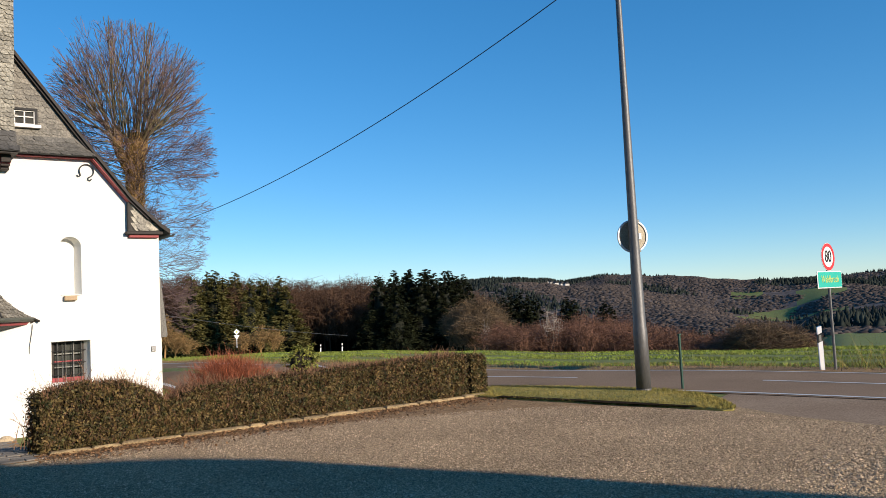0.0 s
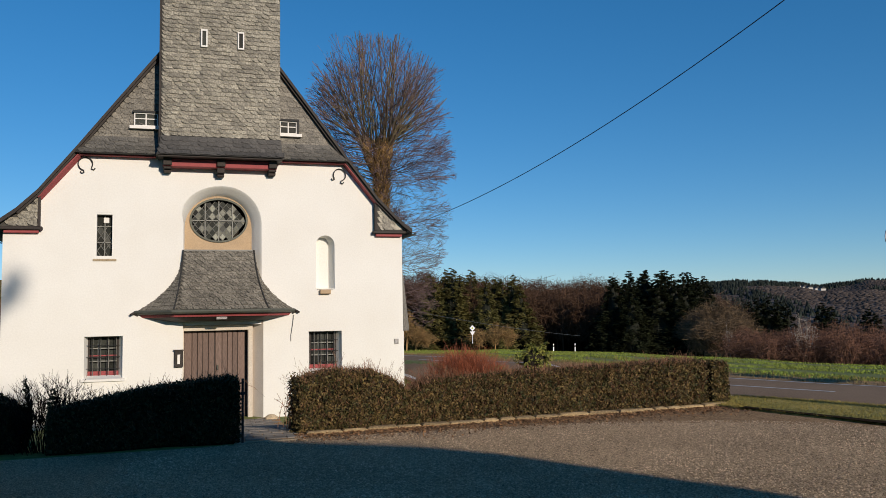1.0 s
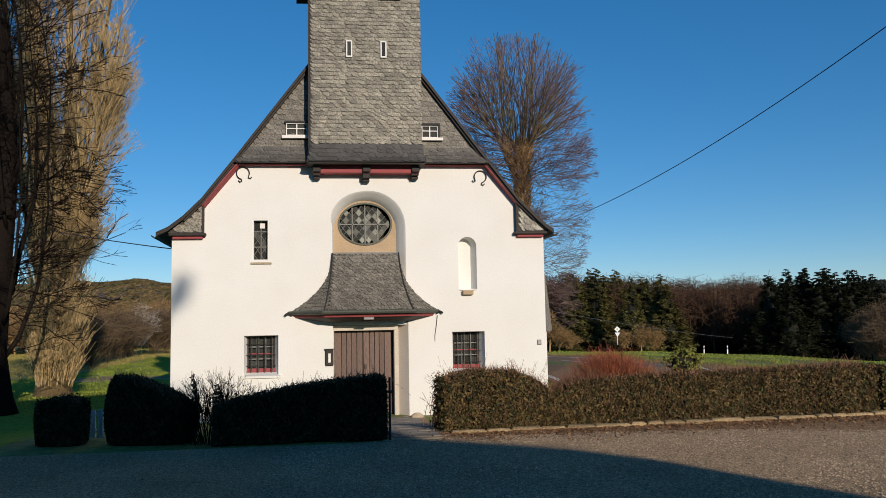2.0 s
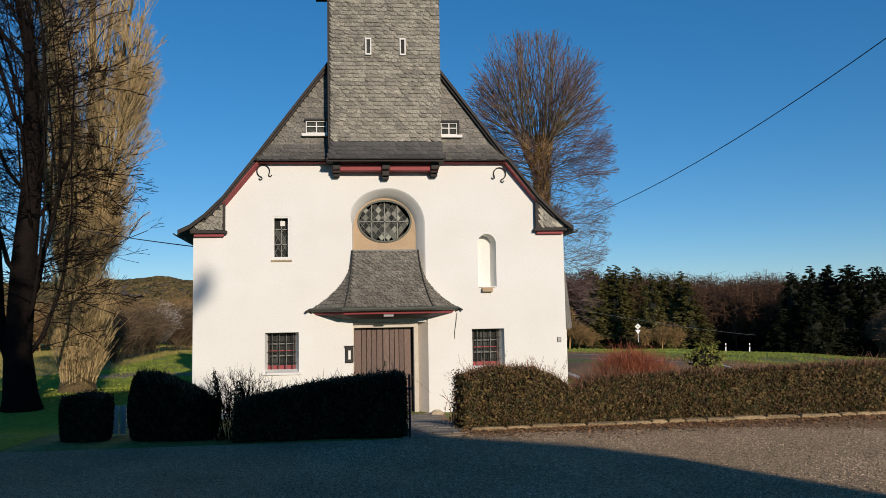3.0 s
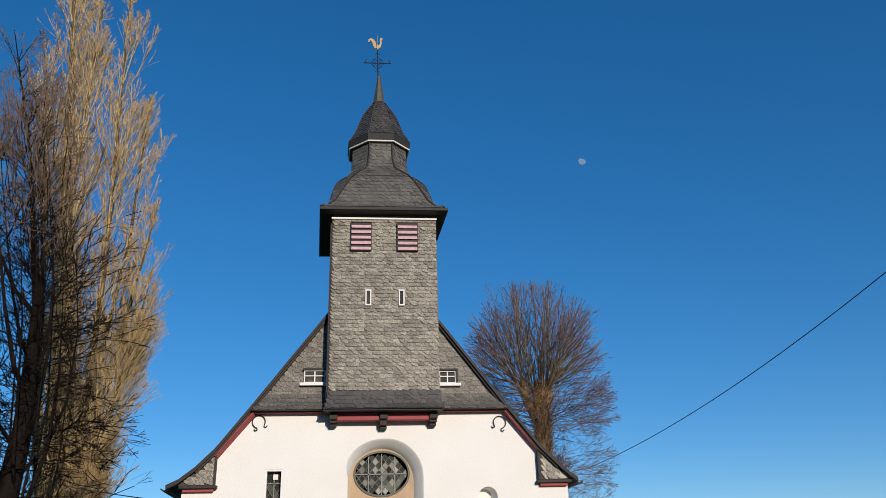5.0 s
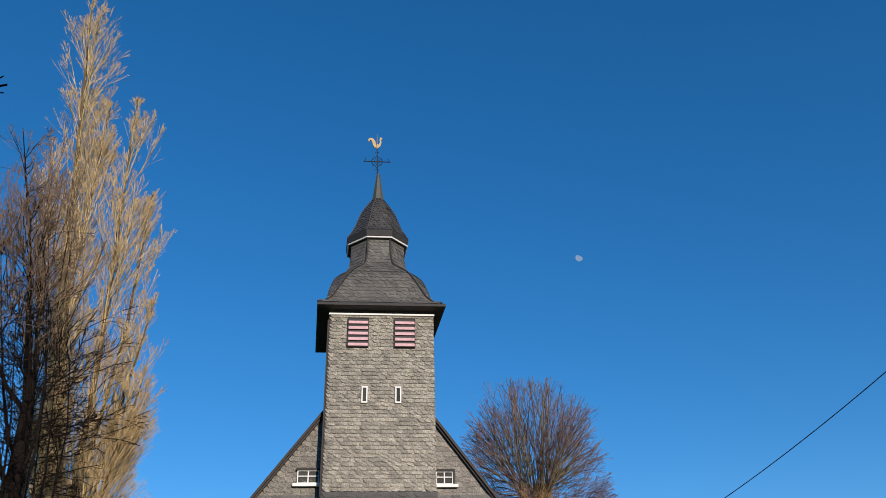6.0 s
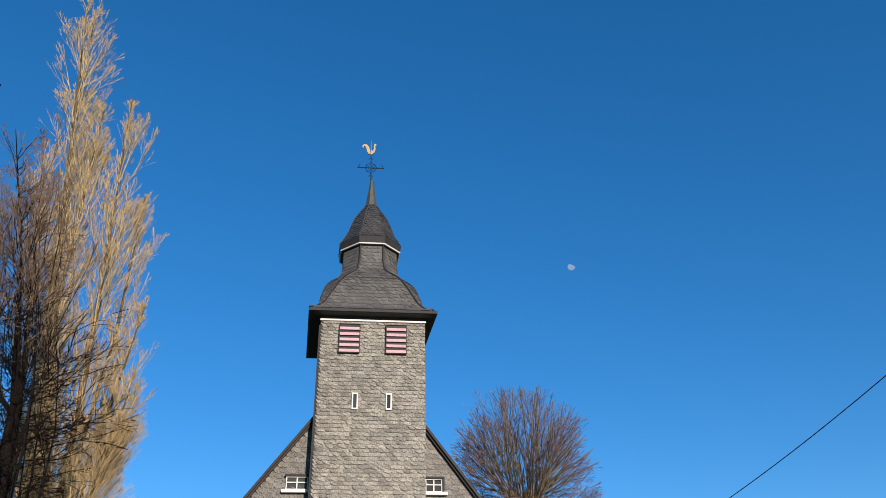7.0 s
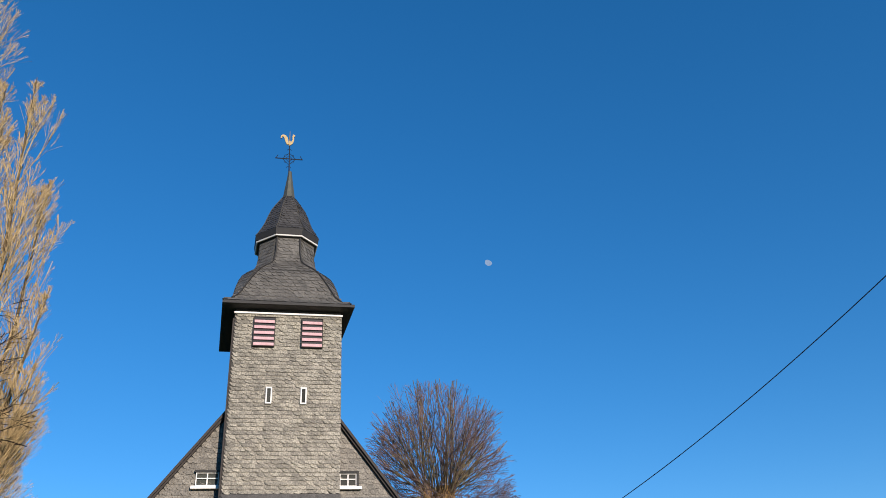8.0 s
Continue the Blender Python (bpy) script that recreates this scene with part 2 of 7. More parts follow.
# ------------------------------------------------------------------ mesh helpers
class MB:
    """Collects vertices and faces of one mesh."""

    def __init__(self):
        self.v, self.f = [], []

    def add(self, verts, faces):
        k = len(self.v)
        self.v += [tuple(p) for p in verts]
        self.f += [tuple(i + k for i in fc) for fc in faces]
        return self

    def box(self, x0, x1, y0, y1, z0, z1, bevel=0.0):
        if bevel <= 0:
            return self.add([(x, y, z) for z in (z0, z1) for x, y in ((x0, y0), (x1, y0), (x1, y1), (x0, y1))],
                            [(3, 2, 1, 0), (4, 5, 6, 7), (0, 1, 5, 4), (1, 2, 6, 5), (2, 3, 7, 6), (3, 0, 4, 7)])
        b = bevel
        rings = []
        for z, o in ((z0, b), (z0 + b, 0), (z1 - b, 0), (z1, b)):
            rings.append([(x0 + o, y0 + o + b * (o == 0), z), (x0 + o + b * (o == 0), y0 + o, z), (x1 - o - b * (o == 0), y0 + o, z), (x1 - o, y0 + o + b * (o == 0), z),
                          (x1 - o, y1 - o - b * (o == 0), z), (x1 - o - b * (o == 0), y1 - o, z), (x0 + o + b * (o == 0), y1 - o, z), (x0 + o, y1 - o - b * (o == 0), z)])
        return self.loft(rings)

    def loft(self, rings, closed=True, caps=True):
        n = len(rings[0])
        fs = []
        for k in range(len(rings) - 1):
            for i in range(n if closed else n - 1):
                j = (i + 1) % n
                fs.append((k * n + i, k * n + j, (k + 1) * n + j, (k + 1) * n + i))
        if caps:
            fs.append(tuple(range(n))[::-1])
            fs.append(tuple(range((len(rings) - 1) * n, len(rings) * n)))
        return self.add([p for r in rings for p in r], fs)

    def tube(self, pts, radii, sides=6, caps=True):
        pts = [Vector(p) for p in pts]
        if not hasattr(radii, "__len__"):
            radii = [radii] * len(pts)
        rings = []
        for i, p in enumerate(pts):
            d = (pts[min(i + 1, len(pts) - 1)] - pts[max(i - 1, 0)]).normalized()
            if i == 0:
                a = d.cross(Vector((0, 0, 1)) if abs(d.z) < 0.9 else Vector((1, 0, 0))).normalized()
            else:
                a = (a - d * a.dot(d)).normalized()      # carry the section along without twist
            b = d.cross(a)
            rings.append([p + radii[i] * (math.cos(2 * math.pi * k / sides) * a + math.sin(2 * math.pi * k / sides) * b) for k in range(sides)])
        return self.loft(rings, caps=caps)

    def prism(self, outline, y0, y1):
        """An outline in x and z, from y0 to y1."""
        return self.loft([[(x, y0, z) for x, z in outline], [(x, y1, z) for x, z in outline]])


def mesh_of(name, mb, mat, smooth=False):
    me = bpy.data.meshes.new(name)
    me.from_pydata(mb.v, [], mb.f)
    me.materials.append(mat)
    if smooth:
        me.polygons.foreach_set("use_smooth", [True] * len(me.polygons))
    bm = bmesh.new()
    bm.from_mesh(me)
    if len(bm.verts) < 3000:
        bmesh.ops.remove_doubles(bm, verts=bm.verts, dist=1e-4)
    bmesh.ops.recalc_face_normals(bm, faces=bm.faces)
    bm.to_mesh(me)
    bm.free()
    me.update()
    return me


def np_mesh(name, verts, faces, mat, smooth=False):
    """A mesh from arrays: verts n x 3, faces m x k."""
    me = bpy.data.meshes.new(name)
    m, k = faces.shape
    me.vertices.add(len(verts))
    me.vertices.foreach_set("co", verts.astype(np.float32).ravel())
    me.loops.add(m * k)
    me.loops.foreach_set("vertex_index", faces.astype(np.int32).ravel())
    me.polygons.add(m)
    me.polygons.foreach_set("loop_start", np.arange(0, m * k, k, dtype=np.int32))
    me.polygons.foreach_set("loop_total", np.full(m, k, dtype=np.int32))
    if smooth:
        me.polygons.foreach_set("use_smooth", np.ones(m, dtype=bool))
    me.materials.append(mat)
    me.update(calc_edges=True)
    return me


def part(name, mb, mat, parent, label="", smooth=False, kind=""):
    ob = new(name, mb if isinstance(mb, bpy.types.Mesh) else mesh_of(name, mb, mat, smooth))
    ob.parent = parent
    return tagged(ob, label=label, kind=kind)


def thing(name, label, category, at=(0, 0, 0), group="", kind=""):
    ob = new(name)
    ob.empty_display_size = 0.2
    ob.location = at
    return tagged(ob, label, category, group, kind)


def fill(outline, holes=()):
    """Triangles that fill an outline less its holes: points and index triples."""
    from mathutils.geometry import delaunay_2d_cdt
    pts, edges, loops = [], [], [list(outline)] + [list(h) for h in holes]
    for lp in loops:
        k = len(pts)
        pts += [Vector(p) for p in lp]
        edges += [(k + i, k + (i + 1) % len(lp)) for i in range(len(lp))]
    out = delaunay_2d_cdt(pts, edges, [], 0, 1e-5)

    def inside(p, lp):
        hit = False
        for (x0, y0), (x1, y1) in zip(lp, lp[1:] + lp[:1]):
            if (y0 > p[1]) != (y1 > p[1]) and p[0] < (x1 - x0) * (p[1] - y0) / (y1 - y0) + x0:
                hit = not hit
        return hit

    vs, fs = out[0], []
    for f in out[2]:
        c = sum((vs[i] for i in f), Vector((0, 0))) / len(f)
        if inside(c, loops[0]) and not any(inside(c, h) for h in loops[1:]):
            fs.append(tuple(f))
    return vs, fs


def slab(outline, holes, y0, y1):
    """A wall in x and z with holes right through it, from y0 to y1."""
    mb = MB()
    vs, fs = fill(outline, holes)
    mb.add([(v.x, y0, v.y) for v in vs], fs)
    mb.add([(v.x, y1, v.y) for v in vs], [f[::-1] for f in fs])
    for lp in [list(outline)] + [list(h) for h in holes]:
        n = len(lp)
        mb.add([(x, y0, z) for x, z in lp] + [(x, y1, z) for x, z in lp], [(i, (i + 1) % n, n + (i + 1) % n, n + i) for i in range(n)])
    return mb


def rect(x0, x1, z0, z1):
    return [(x0, z0), (x1, z0), (x1, z1), (x0, z1)]


def oval(cx, cz, rx, rz, n=40):
    return [(cx + rx * math.cos(2 * math.pi * i / n), cz + rz * math.sin(2 * math.pi * i / n)) for i in range(n)]


def arched(x0, x1, z0, z1, n=16, rise=None):
    cx, r = (x0 + x1) / 2, (x1 - x0) / 2
    rise = rise or r
    return [(x0, z0), (x1, z0)] + [(cx + r * math.cos(math.pi * i / n), z1 - rise + rise * math.sin(math.pi * i / n)) for i in range(n + 1)]


def segments_mesh(name, segs, mat, sides=3):
    """Tapered twigs as prisms, from rows of start, end, two radii."""
    s = np.array(segs, float)
    a, b, ra, rb = s[:, 0:3], s[:, 3:6], s[:, 6:7], s[:, 7:8]
    d = b - a
    d /= np.linalg.norm(d, axis=1, keepdims=True) + 1e-9
    ref = np.where(np.abs(d[:, 2:3]) < 0.9, np.array([[0, 0, 1.0]]), np.array([[1.0, 0, 0]]))
    u = np.cross(d, ref)
    u /= np.linalg.norm(u, axis=1, keepdims=True) + 1e-9
    w = np.cross(d, u)
    if sides == 1:      # hair-thin twigs: one narrow strip each
        t = (np.arange(len(s)) * 2.399)[:, None]
        u = 1.35 * (np.cos(t) * u + np.sin(t) * w)
        verts = np.stack([a - ra * u, a + ra * u, b + rb * u, b - rb * u], 1).reshape(-1, 3)
        return np_mesh(name, verts, np.arange(len(verts)).reshape(-1, 4), mat)
    ang = np.arange(sides) * 2 * np.pi / sides
    ring = np.cos(ang)[None, :, None] * u[:, None] + np.sin(ang)[None, :, None] * w[:, None]
    verts = np.concatenate([a[:, None] + ra[:, None] * ring, b[:, None] + rb[:, None] * ring], 1).reshape(-1, 3)
    k = (np.arange(len(s)) * 2 * sides)[:, None, None]
    i = np.arange(sides)
    j = (i + 1) % sides
    faces = (k + np.stack([i, j, sides + j, sides + i], 1)[None]).reshape(-1, 4)
    return np_mesh(name, verts, faces, mat, smooth=False)


def leaves_mesh(name, centres, normals, size, mat, rng, spread=0.9, long=1.5):
    """Small folded leaves round the given centres."""
    n = len(centres)
    d = normals + spread * rng.normal(size=(n, 3))
    d /= np.linalg.norm(d, axis=1, keepdims=True)
    t = np.cross(d, rng.normal(size=(n, 3)))
    t /= np.linalg.norm(t, axis=1, keepdims=True)
    b = np.cross(d, t)
    s = size * rng.uniform(0.6, 1.3, (n, 1))
    verts = np.stack([centres - t * s * long * 0.5, centres + b * s * 0.5 + d * s * 0.12, centres + t * s * long * 0.5, centres - b * s * 0.5 + d * s * 0.12], 1).reshape(-1, 3)
    k = (np.arange(n) * 4)[:, None, None]
    faces = (k + np.array([[0, 1, 2], [0, 2, 3]])[None]).reshape(-1, 3)
    return np_mesh(name, verts, faces, mat)


def smoothstep(a, b, x):
    t = np.clip((np.asarray(x, float) - a) / (b - a), 0, 1)
    return t * t * (3 - 2 * t)


# ------------------------------------------------------------------ ground
BASE = -0.62     # the chapel's foot


def ground_z(x, y):
    """Height of the land: a level yard, a dip to the chapel, fields that fall away, far hills."""
    x, y = np.asarray(x, float), np.asarray(y, float)
    r, az = np.hypot(x, y), np.degrees(np.arctan2(x, np.maximum(y, -1e9)))
    rise = smoothstep(22, 28, y)
    dip = BASE * smoothstep(12.6, 19.3, y) * (1 - smoothstep(6.0 - 0.6 * rise, 10.3 + 4.5 * smoothstep(17, 22, y) * (1 - rise) - 2.4 * rise, x)) * smoothstep(-60, -20, x)
    dip = dip - 0.4 * smoothstep(29, 35, y) * (1 - smoothstep(50, 75, y)) * (1 - smoothstep(-3, 1, x)) * smoothstep(-60, -20, x)
    k = np.interp(az, [-60, -25, -14, 5, 15, 25, 33, 40, 56.5, 58.5, 66, 90], [0.03, 0.022, 0.013, 0.03, 0.044, 0.047, 0.055, 0.09, 0.105, 0.064, 0.062, 0.066])
    r0 = np.interp(az, [-30, 0, 20, 45, 90], [30, 32, 32, 25, 22])
    fall = -k * np.clip(r - r0, 0, 210 - r0) * smoothstep(0, np.interp(az, [20, 40], [25, 10]), r - r0)
    rough = 0.04 * np.sin(x * 0.9 + 1) * np.sin(y * 0.7) * smoothstep(14, 30, r)
    far = smoothstep(230, 900, r)
    top = np.interp(az, [-60, -40, -19, -16.4, -14.6, -12, -5, 10, 30, 35.5, 37.3, 39.2, 41.9, 44.6, 46.4, 48, 50.5, 53.7, 58, 62, 80], [2.0, 2.3, 2.4, 2.5, 2.9, 2.7, 2.2, 1.8, 1.5, 1.75, 1.85, 1.65, 1.4, 1.6, 1.6, 1.3, 1.05, 0.65, 0.7, 0.75, 0.6])
    wave = 0.04 * np.sin(az * 1.3) + 0.03 * np.sin(az * 3.1 + 1)
    back = np.abs(az) > 100
    hill = np.tan(np.radians(top + wave)) * np.minimum(r, 1000)
    fold = 7.0 * np.sin(r / 62 + az * 0.16) * np.sin(az * 0.22 + r / 300) * smoothstep(260, 420, r) * (1 - smoothstep(820, 960, r))
    hill = hill + fold / np.maximum(far, 0.2)
    return np.where(back, 0.0, dip + fall + rough + far * (hill - fall))


def build_ground():
    rr = np.concatenate([np.arange(0, 44, 0.5) + 0.01, np.geomspace(44, 3500, 90)])
    aa = np.radians(np.linspace(-180, 180, 361)[:-1])
    R, A = np.meshgrid(rr, aa, indexing="ij")
    X, Y = R * np.sin(A), R * np.cos(A)
    V = np.stack([X, Y, ground_z(X, Y)], -1).reshape(-1, 3)
    n, m = len(aa), len(rr)
    i, j = np.meshgrid(np.arange(m - 1), np.arange(n), indexing="ij")
    F = np.stack([i * n + j, i * n + (j + 1) % n, (i + 1) * n + (j + 1) % n, (i + 1) * n + j], -1).reshape(-1, 4)
    ob = new("ground", np_mesh("ground", V, F[:, ::-1], GRASS, smooth=True))
    ob.data.materials.append(FAR_WOOD)
    cx, cy = V[F].mean(axis=1)[:, 0], V[F].mean(axis=1)[:, 1]
    patch = np.sin(cx / 95 + 1.3) * np.sin(cy / 70 + 0.4) + 0.45 * np.sin(cx / 37 + cy / 51)
    open_field = (np.degrees(np.arctan2(cx, cy)) > 53) & (np.abs(patch) < 0.09) & (np.hypot(cx, cy) > 400)
    idx = ((np.repeat(rr[:-1], n) > 260) & ~open_field).astype(np.int32)
    ob.data.polygons.foreach_set("material_index", idx)
    return tagged(ob, "winter grass land falling away to wooded hills", "ground", kind="structure")


build_ground()


def sheet(name, outline, mat, lift, label, category, step=0.5, parent=None):
    """A thin layer that lies on the land inside an outline."""
    xs, ys = [p[0] for p in outline], [p[1] for p in outline]
    grid = [(x, y) for x in np.arange(min(xs), max(xs), step) for y in np.arange(min(ys), max(ys), step)]
    from mathutils.geometry import delaunay_2d_cdt
    dense = []
    for a, b in zip(outline, outline[1:] + outline[:1]):
        k = max(1, int(math.dist(a, b) / step))
        dense += [(a[0] + (b[0] - a[0]) * i / k, a[1] + (b[1] - a[1]) * i / k) for i in range(k)]
    vs, _, fs, *_ = delaunay_2d_cdt([Vector(p) for p in dense + grid], [], [list(range(len(dense)))], 2, 1e-5)
    xy = np.array([tuple(v) for v in vs])
    V = np.c_[xy, ground_z(xy[:, 0], xy[:, 1]) + lift]
    me = bpy.data.meshes.new(name)
    me.from_pydata(V.tolist(), [], [tuple(f) for f in fs if len(f) > 2])
    me.materials.append(mat)
    ob = new(name, me)
    if parent:
        ob.parent = parent
    return tagged(ob, label, category, kind="structure")


sheet("gravel_yard", [(-9, -16), (11, -16), (10.6, 0), (10.3, 5.6), (10.36, 7.0), (10.75, 8.2), (10.2, 9.6), (9.35, 11.6), (8.4, 12.3), (1.3, 12.15), (0.5, 11.8), (-9, 11.6)],
      GRAVEL, 0.012, "grey gravel yard with worn brownish patches", "gravel yard")

APRON = material("pale_worn_apron", (0.357, 0.264, 0.183), 0.95, spec=0.0, dark=(0.264, 0.187, 0.128), scale=0.8, amount=0.8, grain=45, grain_amount=0.3, bump=0.5, bump_scale=70)
sheet("asphalt_apron", [(10.45, -16), (18, -16), (15.2, 0), (13.0, 8.2), (12.3, 9.4), (11.2, 8.9), (10.55, 8.2), (10.2, 7.0), (10.15, 5.6), (10.4, 0)],
      APRON, 0.008, "worn asphalt apron where the yard meets the road", "asphalt")

ROAD_MID = [(17.4, -14), (16.2, -2), (15.1, 5), (14.25, 9.5), (12.75, 13.9), (10.9, 17.0), (9.6, 22.0), (8.9, 26.5), (8.0, 31.0), (6.6, 35.0), (2.0, 39.5), (-6.0, 43.0), (-16, 46)]


def along(points, step=0.5):
    out = []
    for a, b in zip(points, points[1:]):
        k = max(1, int(math.dist(a, b) / step))
        out += [Vector((a[0] + (b[0] - a[0]) * i / k, a[1] + (b[1] - a[1]) * i / k)) for i in range(k)]
    for _ in range(30):
        out = [out[0]] + [(p + q + r) / 3 for p, q, r in zip(out, out[1:], out[2:])] + [out[-1]]
    return out


ROAD_LINE = along(ROAD_MID)


def ribbon(name, line, off0, off1, mat, lift, label, category, kind="structure"):
    mb, rows = MB(), []
    for i, p in enumerate(line):
        d = (line[min(i + 1, len(line) - 1)] - line[max(i - 1, 0)]).normalized()
        n = Vector((d.y, -d.x))
        rows.append([p + n * (off0 + (off1 - off0) * k / 4) for k in range(5)])
    pts = np.array([[tuple(q) for q in r] for r in rows])
    z = ground_z(pts[..., 0], pts[..., 1])
    z = z + lift
    mb.add([(pts[i, k, 0], pts[i, k, 1], z[i, k]) for i in range(len(line)) for k in range(5)],
           [(i * 5 + k, i * 5 + k + 1, i * 5 + k + 6, i * 5 + k + 5) for i in range(len(line) - 1) for k in range(4)])
    return tagged(new(name, mesh_of(name, mb, mat)), label, category, kind=kind)


ribbon("road", ROAD_LINE, -2.1, 2.1, ASPHALT, 0.02, "grey asphalt country road curving behind the chapel", "road")
ribbon("road_marking", ROAD_LINE, -1.98, -1.86, MARKING, 0.026, "white edge line along the road", "road marking")
ribbon("road_marking", ROAD_LINE, 1.86, 1.97, MARKING, 0.026, "white edge line along the road", "road marking")
ribbon("road_verge", ROAD_LINE[:110], 2.11, 3.2, SOIL, 0.024, "rough brown verge beyond the road", "verge")
_k = 0
while _k + 10 < len(ROAD_LINE):
    ribbon("road_marking", ROAD_LINE[_k:_k + 7], 0.02, 0.13, MARKING, 0.027, "white dashed centre line on the asphalt", "road marking")
    _k += 14

# ------------------------------------------------------------------ chapel
CX = 0.30                       # the gable's middle
FY = 20.0                       # the front wall's face
PROFILE = [(0.0, 9.90), (1.4, 8.05), (2.3, 6.86), (3.1, 5.79), (3.92, 4.73), (4.35, 4.30), (4.70, 4.03), (4.98, 3.90)]   # roof: half width, height


def skew(mb):
    """The chapel's length runs a little to one side of square."""
    mb.v = [(x - 0.06 * (y - FY), y, z) for x, y, z in mb.v]
    return mb


chapel = thing("chapel", "small white-plastered chapel with slate roof and slate-hung bell tower", "chapel", (CX, FY, BASE))


def cpart(name, mb, mat, parent=None, label="", smooth=False, kind=""):
    """A part of the chapel, given in world coordinates."""
    skew(mb)
    mb.v = [(x - CX, y - FY, z - BASE) for x, y, z in mb.v]
    return part(name, mb, mat, parent or chapel, label, smooth, kind)


def opened(points):
    """The recess's mouth: its upper side opened out where the plaster sweeps in."""
    return [(x - 0.12 * float(smoothstep(4.0, 4.55, z)) * float(smoothstep(0.75, -0.2, x)), z) for x, z in points]


arch_mouth = opened(arched(-0.46, 1.36, 1.9, 5.0, 20))
HOLES = {
    "win_l": rect(-2.61, -1.79, 0.45, 1.43),
    "win_r": rect(2.50, 3.32, 0.45, 1.43),
    "slit": rect(-2.42, -1.985, 3.22, 4.30),
}
NICHE = arched(2.69, 3.155, 2.48, 3.82, 12)
front_outline = [(-4.34, BASE - 0.6), (4.90, BASE - 0.6), (4.90, 3.86), (4.22, 3.86), (4.22, 4.66), (3.44, 5.66), (-2.80, 5.66), (-3.62, 4.66), (-3.62, 3.86), (-4.34, 3.86)]
arch_door = [(-0.47, BASE - 0.1), (1.40, BASE - 0.1), (1.40, 1.9), (1.36, 2.2)] + arch_mouth[2:] + [(-0.46, 1.9)]
cpart("front_wall", slab(front_outline, [arch_door, HOLES["win_l"], HOLES["win_r"], HOLES["slit"], NICHE], FY, FY + 0.16), PLASTER, label="white lime-plastered front wall with a faint tree shadow")
nave = MB()
nave.box(-4.34, -3.9, FY + 0.164, FY + 13, BASE - 0.6, 3.9)
nave.box(4.46, 4.90, FY + 0.164, FY + 13, BASE - 0.6, 3.9)
nave.box(-4.34, 4.90, FY + 12.6, FY + 13, BASE - 0.6, 3.9)
cpart("nave_wall", nave, PLASTER)
# Near-black plate added behind the openings as the dark of the interior
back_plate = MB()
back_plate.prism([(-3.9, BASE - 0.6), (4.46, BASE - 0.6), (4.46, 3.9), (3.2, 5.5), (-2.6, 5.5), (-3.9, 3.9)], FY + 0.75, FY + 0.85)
cpart("inner_wall", back_plate, SHADE_CORE)


def reveal(outer, inner, y0, y1):
    n = len(outer)
    return MB().add([(x, y0, z) for x, z in outer] + [(x, y1, z) for x, z in inner], [(i, (i + 1) % n, n + (i + 1) % n, n + i) for i in range(n)])


def ring_of(outer, inner, y0, y1):
    """A frame between two outlines of as many points."""
    n = len(outer)
    vs = [(x, y, z) for y in (y0, y1) for lp in (outer, inner) for x, z in lp]
    fs = []
    for i in range(n):
        j = (i + 1) % n
        fs += [(i, j, n + j, n + i), (2 * n + i, 3 * n + i, 3 * n + j, 2 * n + j), (i, 2 * n + i, 2 * n + j, j), (n + i, n + j, 3 * n + j, 3 * n + i)]
    return MB().add(vs, fs)


# recess above the porch with the oval window
arch_back = arched(-0.43, 1.16, 1.9, 4.80, 20)
_o, _i = arch_mouth[1:] + arch_mouth[:1], arch_back[1:] + arch_back[:1]
_n = len(_o)
sweep = [(0.0, 0.004), (0.10, 0.02), (0.30, 0.08), (0.55, 0.155), (0.80, 0.235), (1.0, 0.34)]     # inward and backward
splay = MB().add([(x + (xi - x) * u, FY + y, z + (zi - z) * u) for u, y in sweep for (x, z), (xi, zi) in zip(_o, _i)],
                 [(r * _n + i, r * _n + i + 1, (r + 1) * _n + i + 1, (r + 1) * _n + i) for r in range(len(sweep) - 1) for i in range(_n - 1)])
cpart("arch_reveal", splay, PLASTER, smooth=True)
OV = oval(0.375, 4.20, 0.665, 0.525)
cpart("ochre_panel", slab(arch_back, [OV], FY + 0.34, FY + 0.44), OCHRE, label="ochre plaster panel round the oval window")
oval_window = cpart("oval_window", ring_of(oval(0.375, 4.20, 0.69, 0.55), oval(0.375, 4.20, 0.645, 0.505), FY + 0.31, FY + 0.40), ZINC, label="oval leaded window with a dark metal rim")


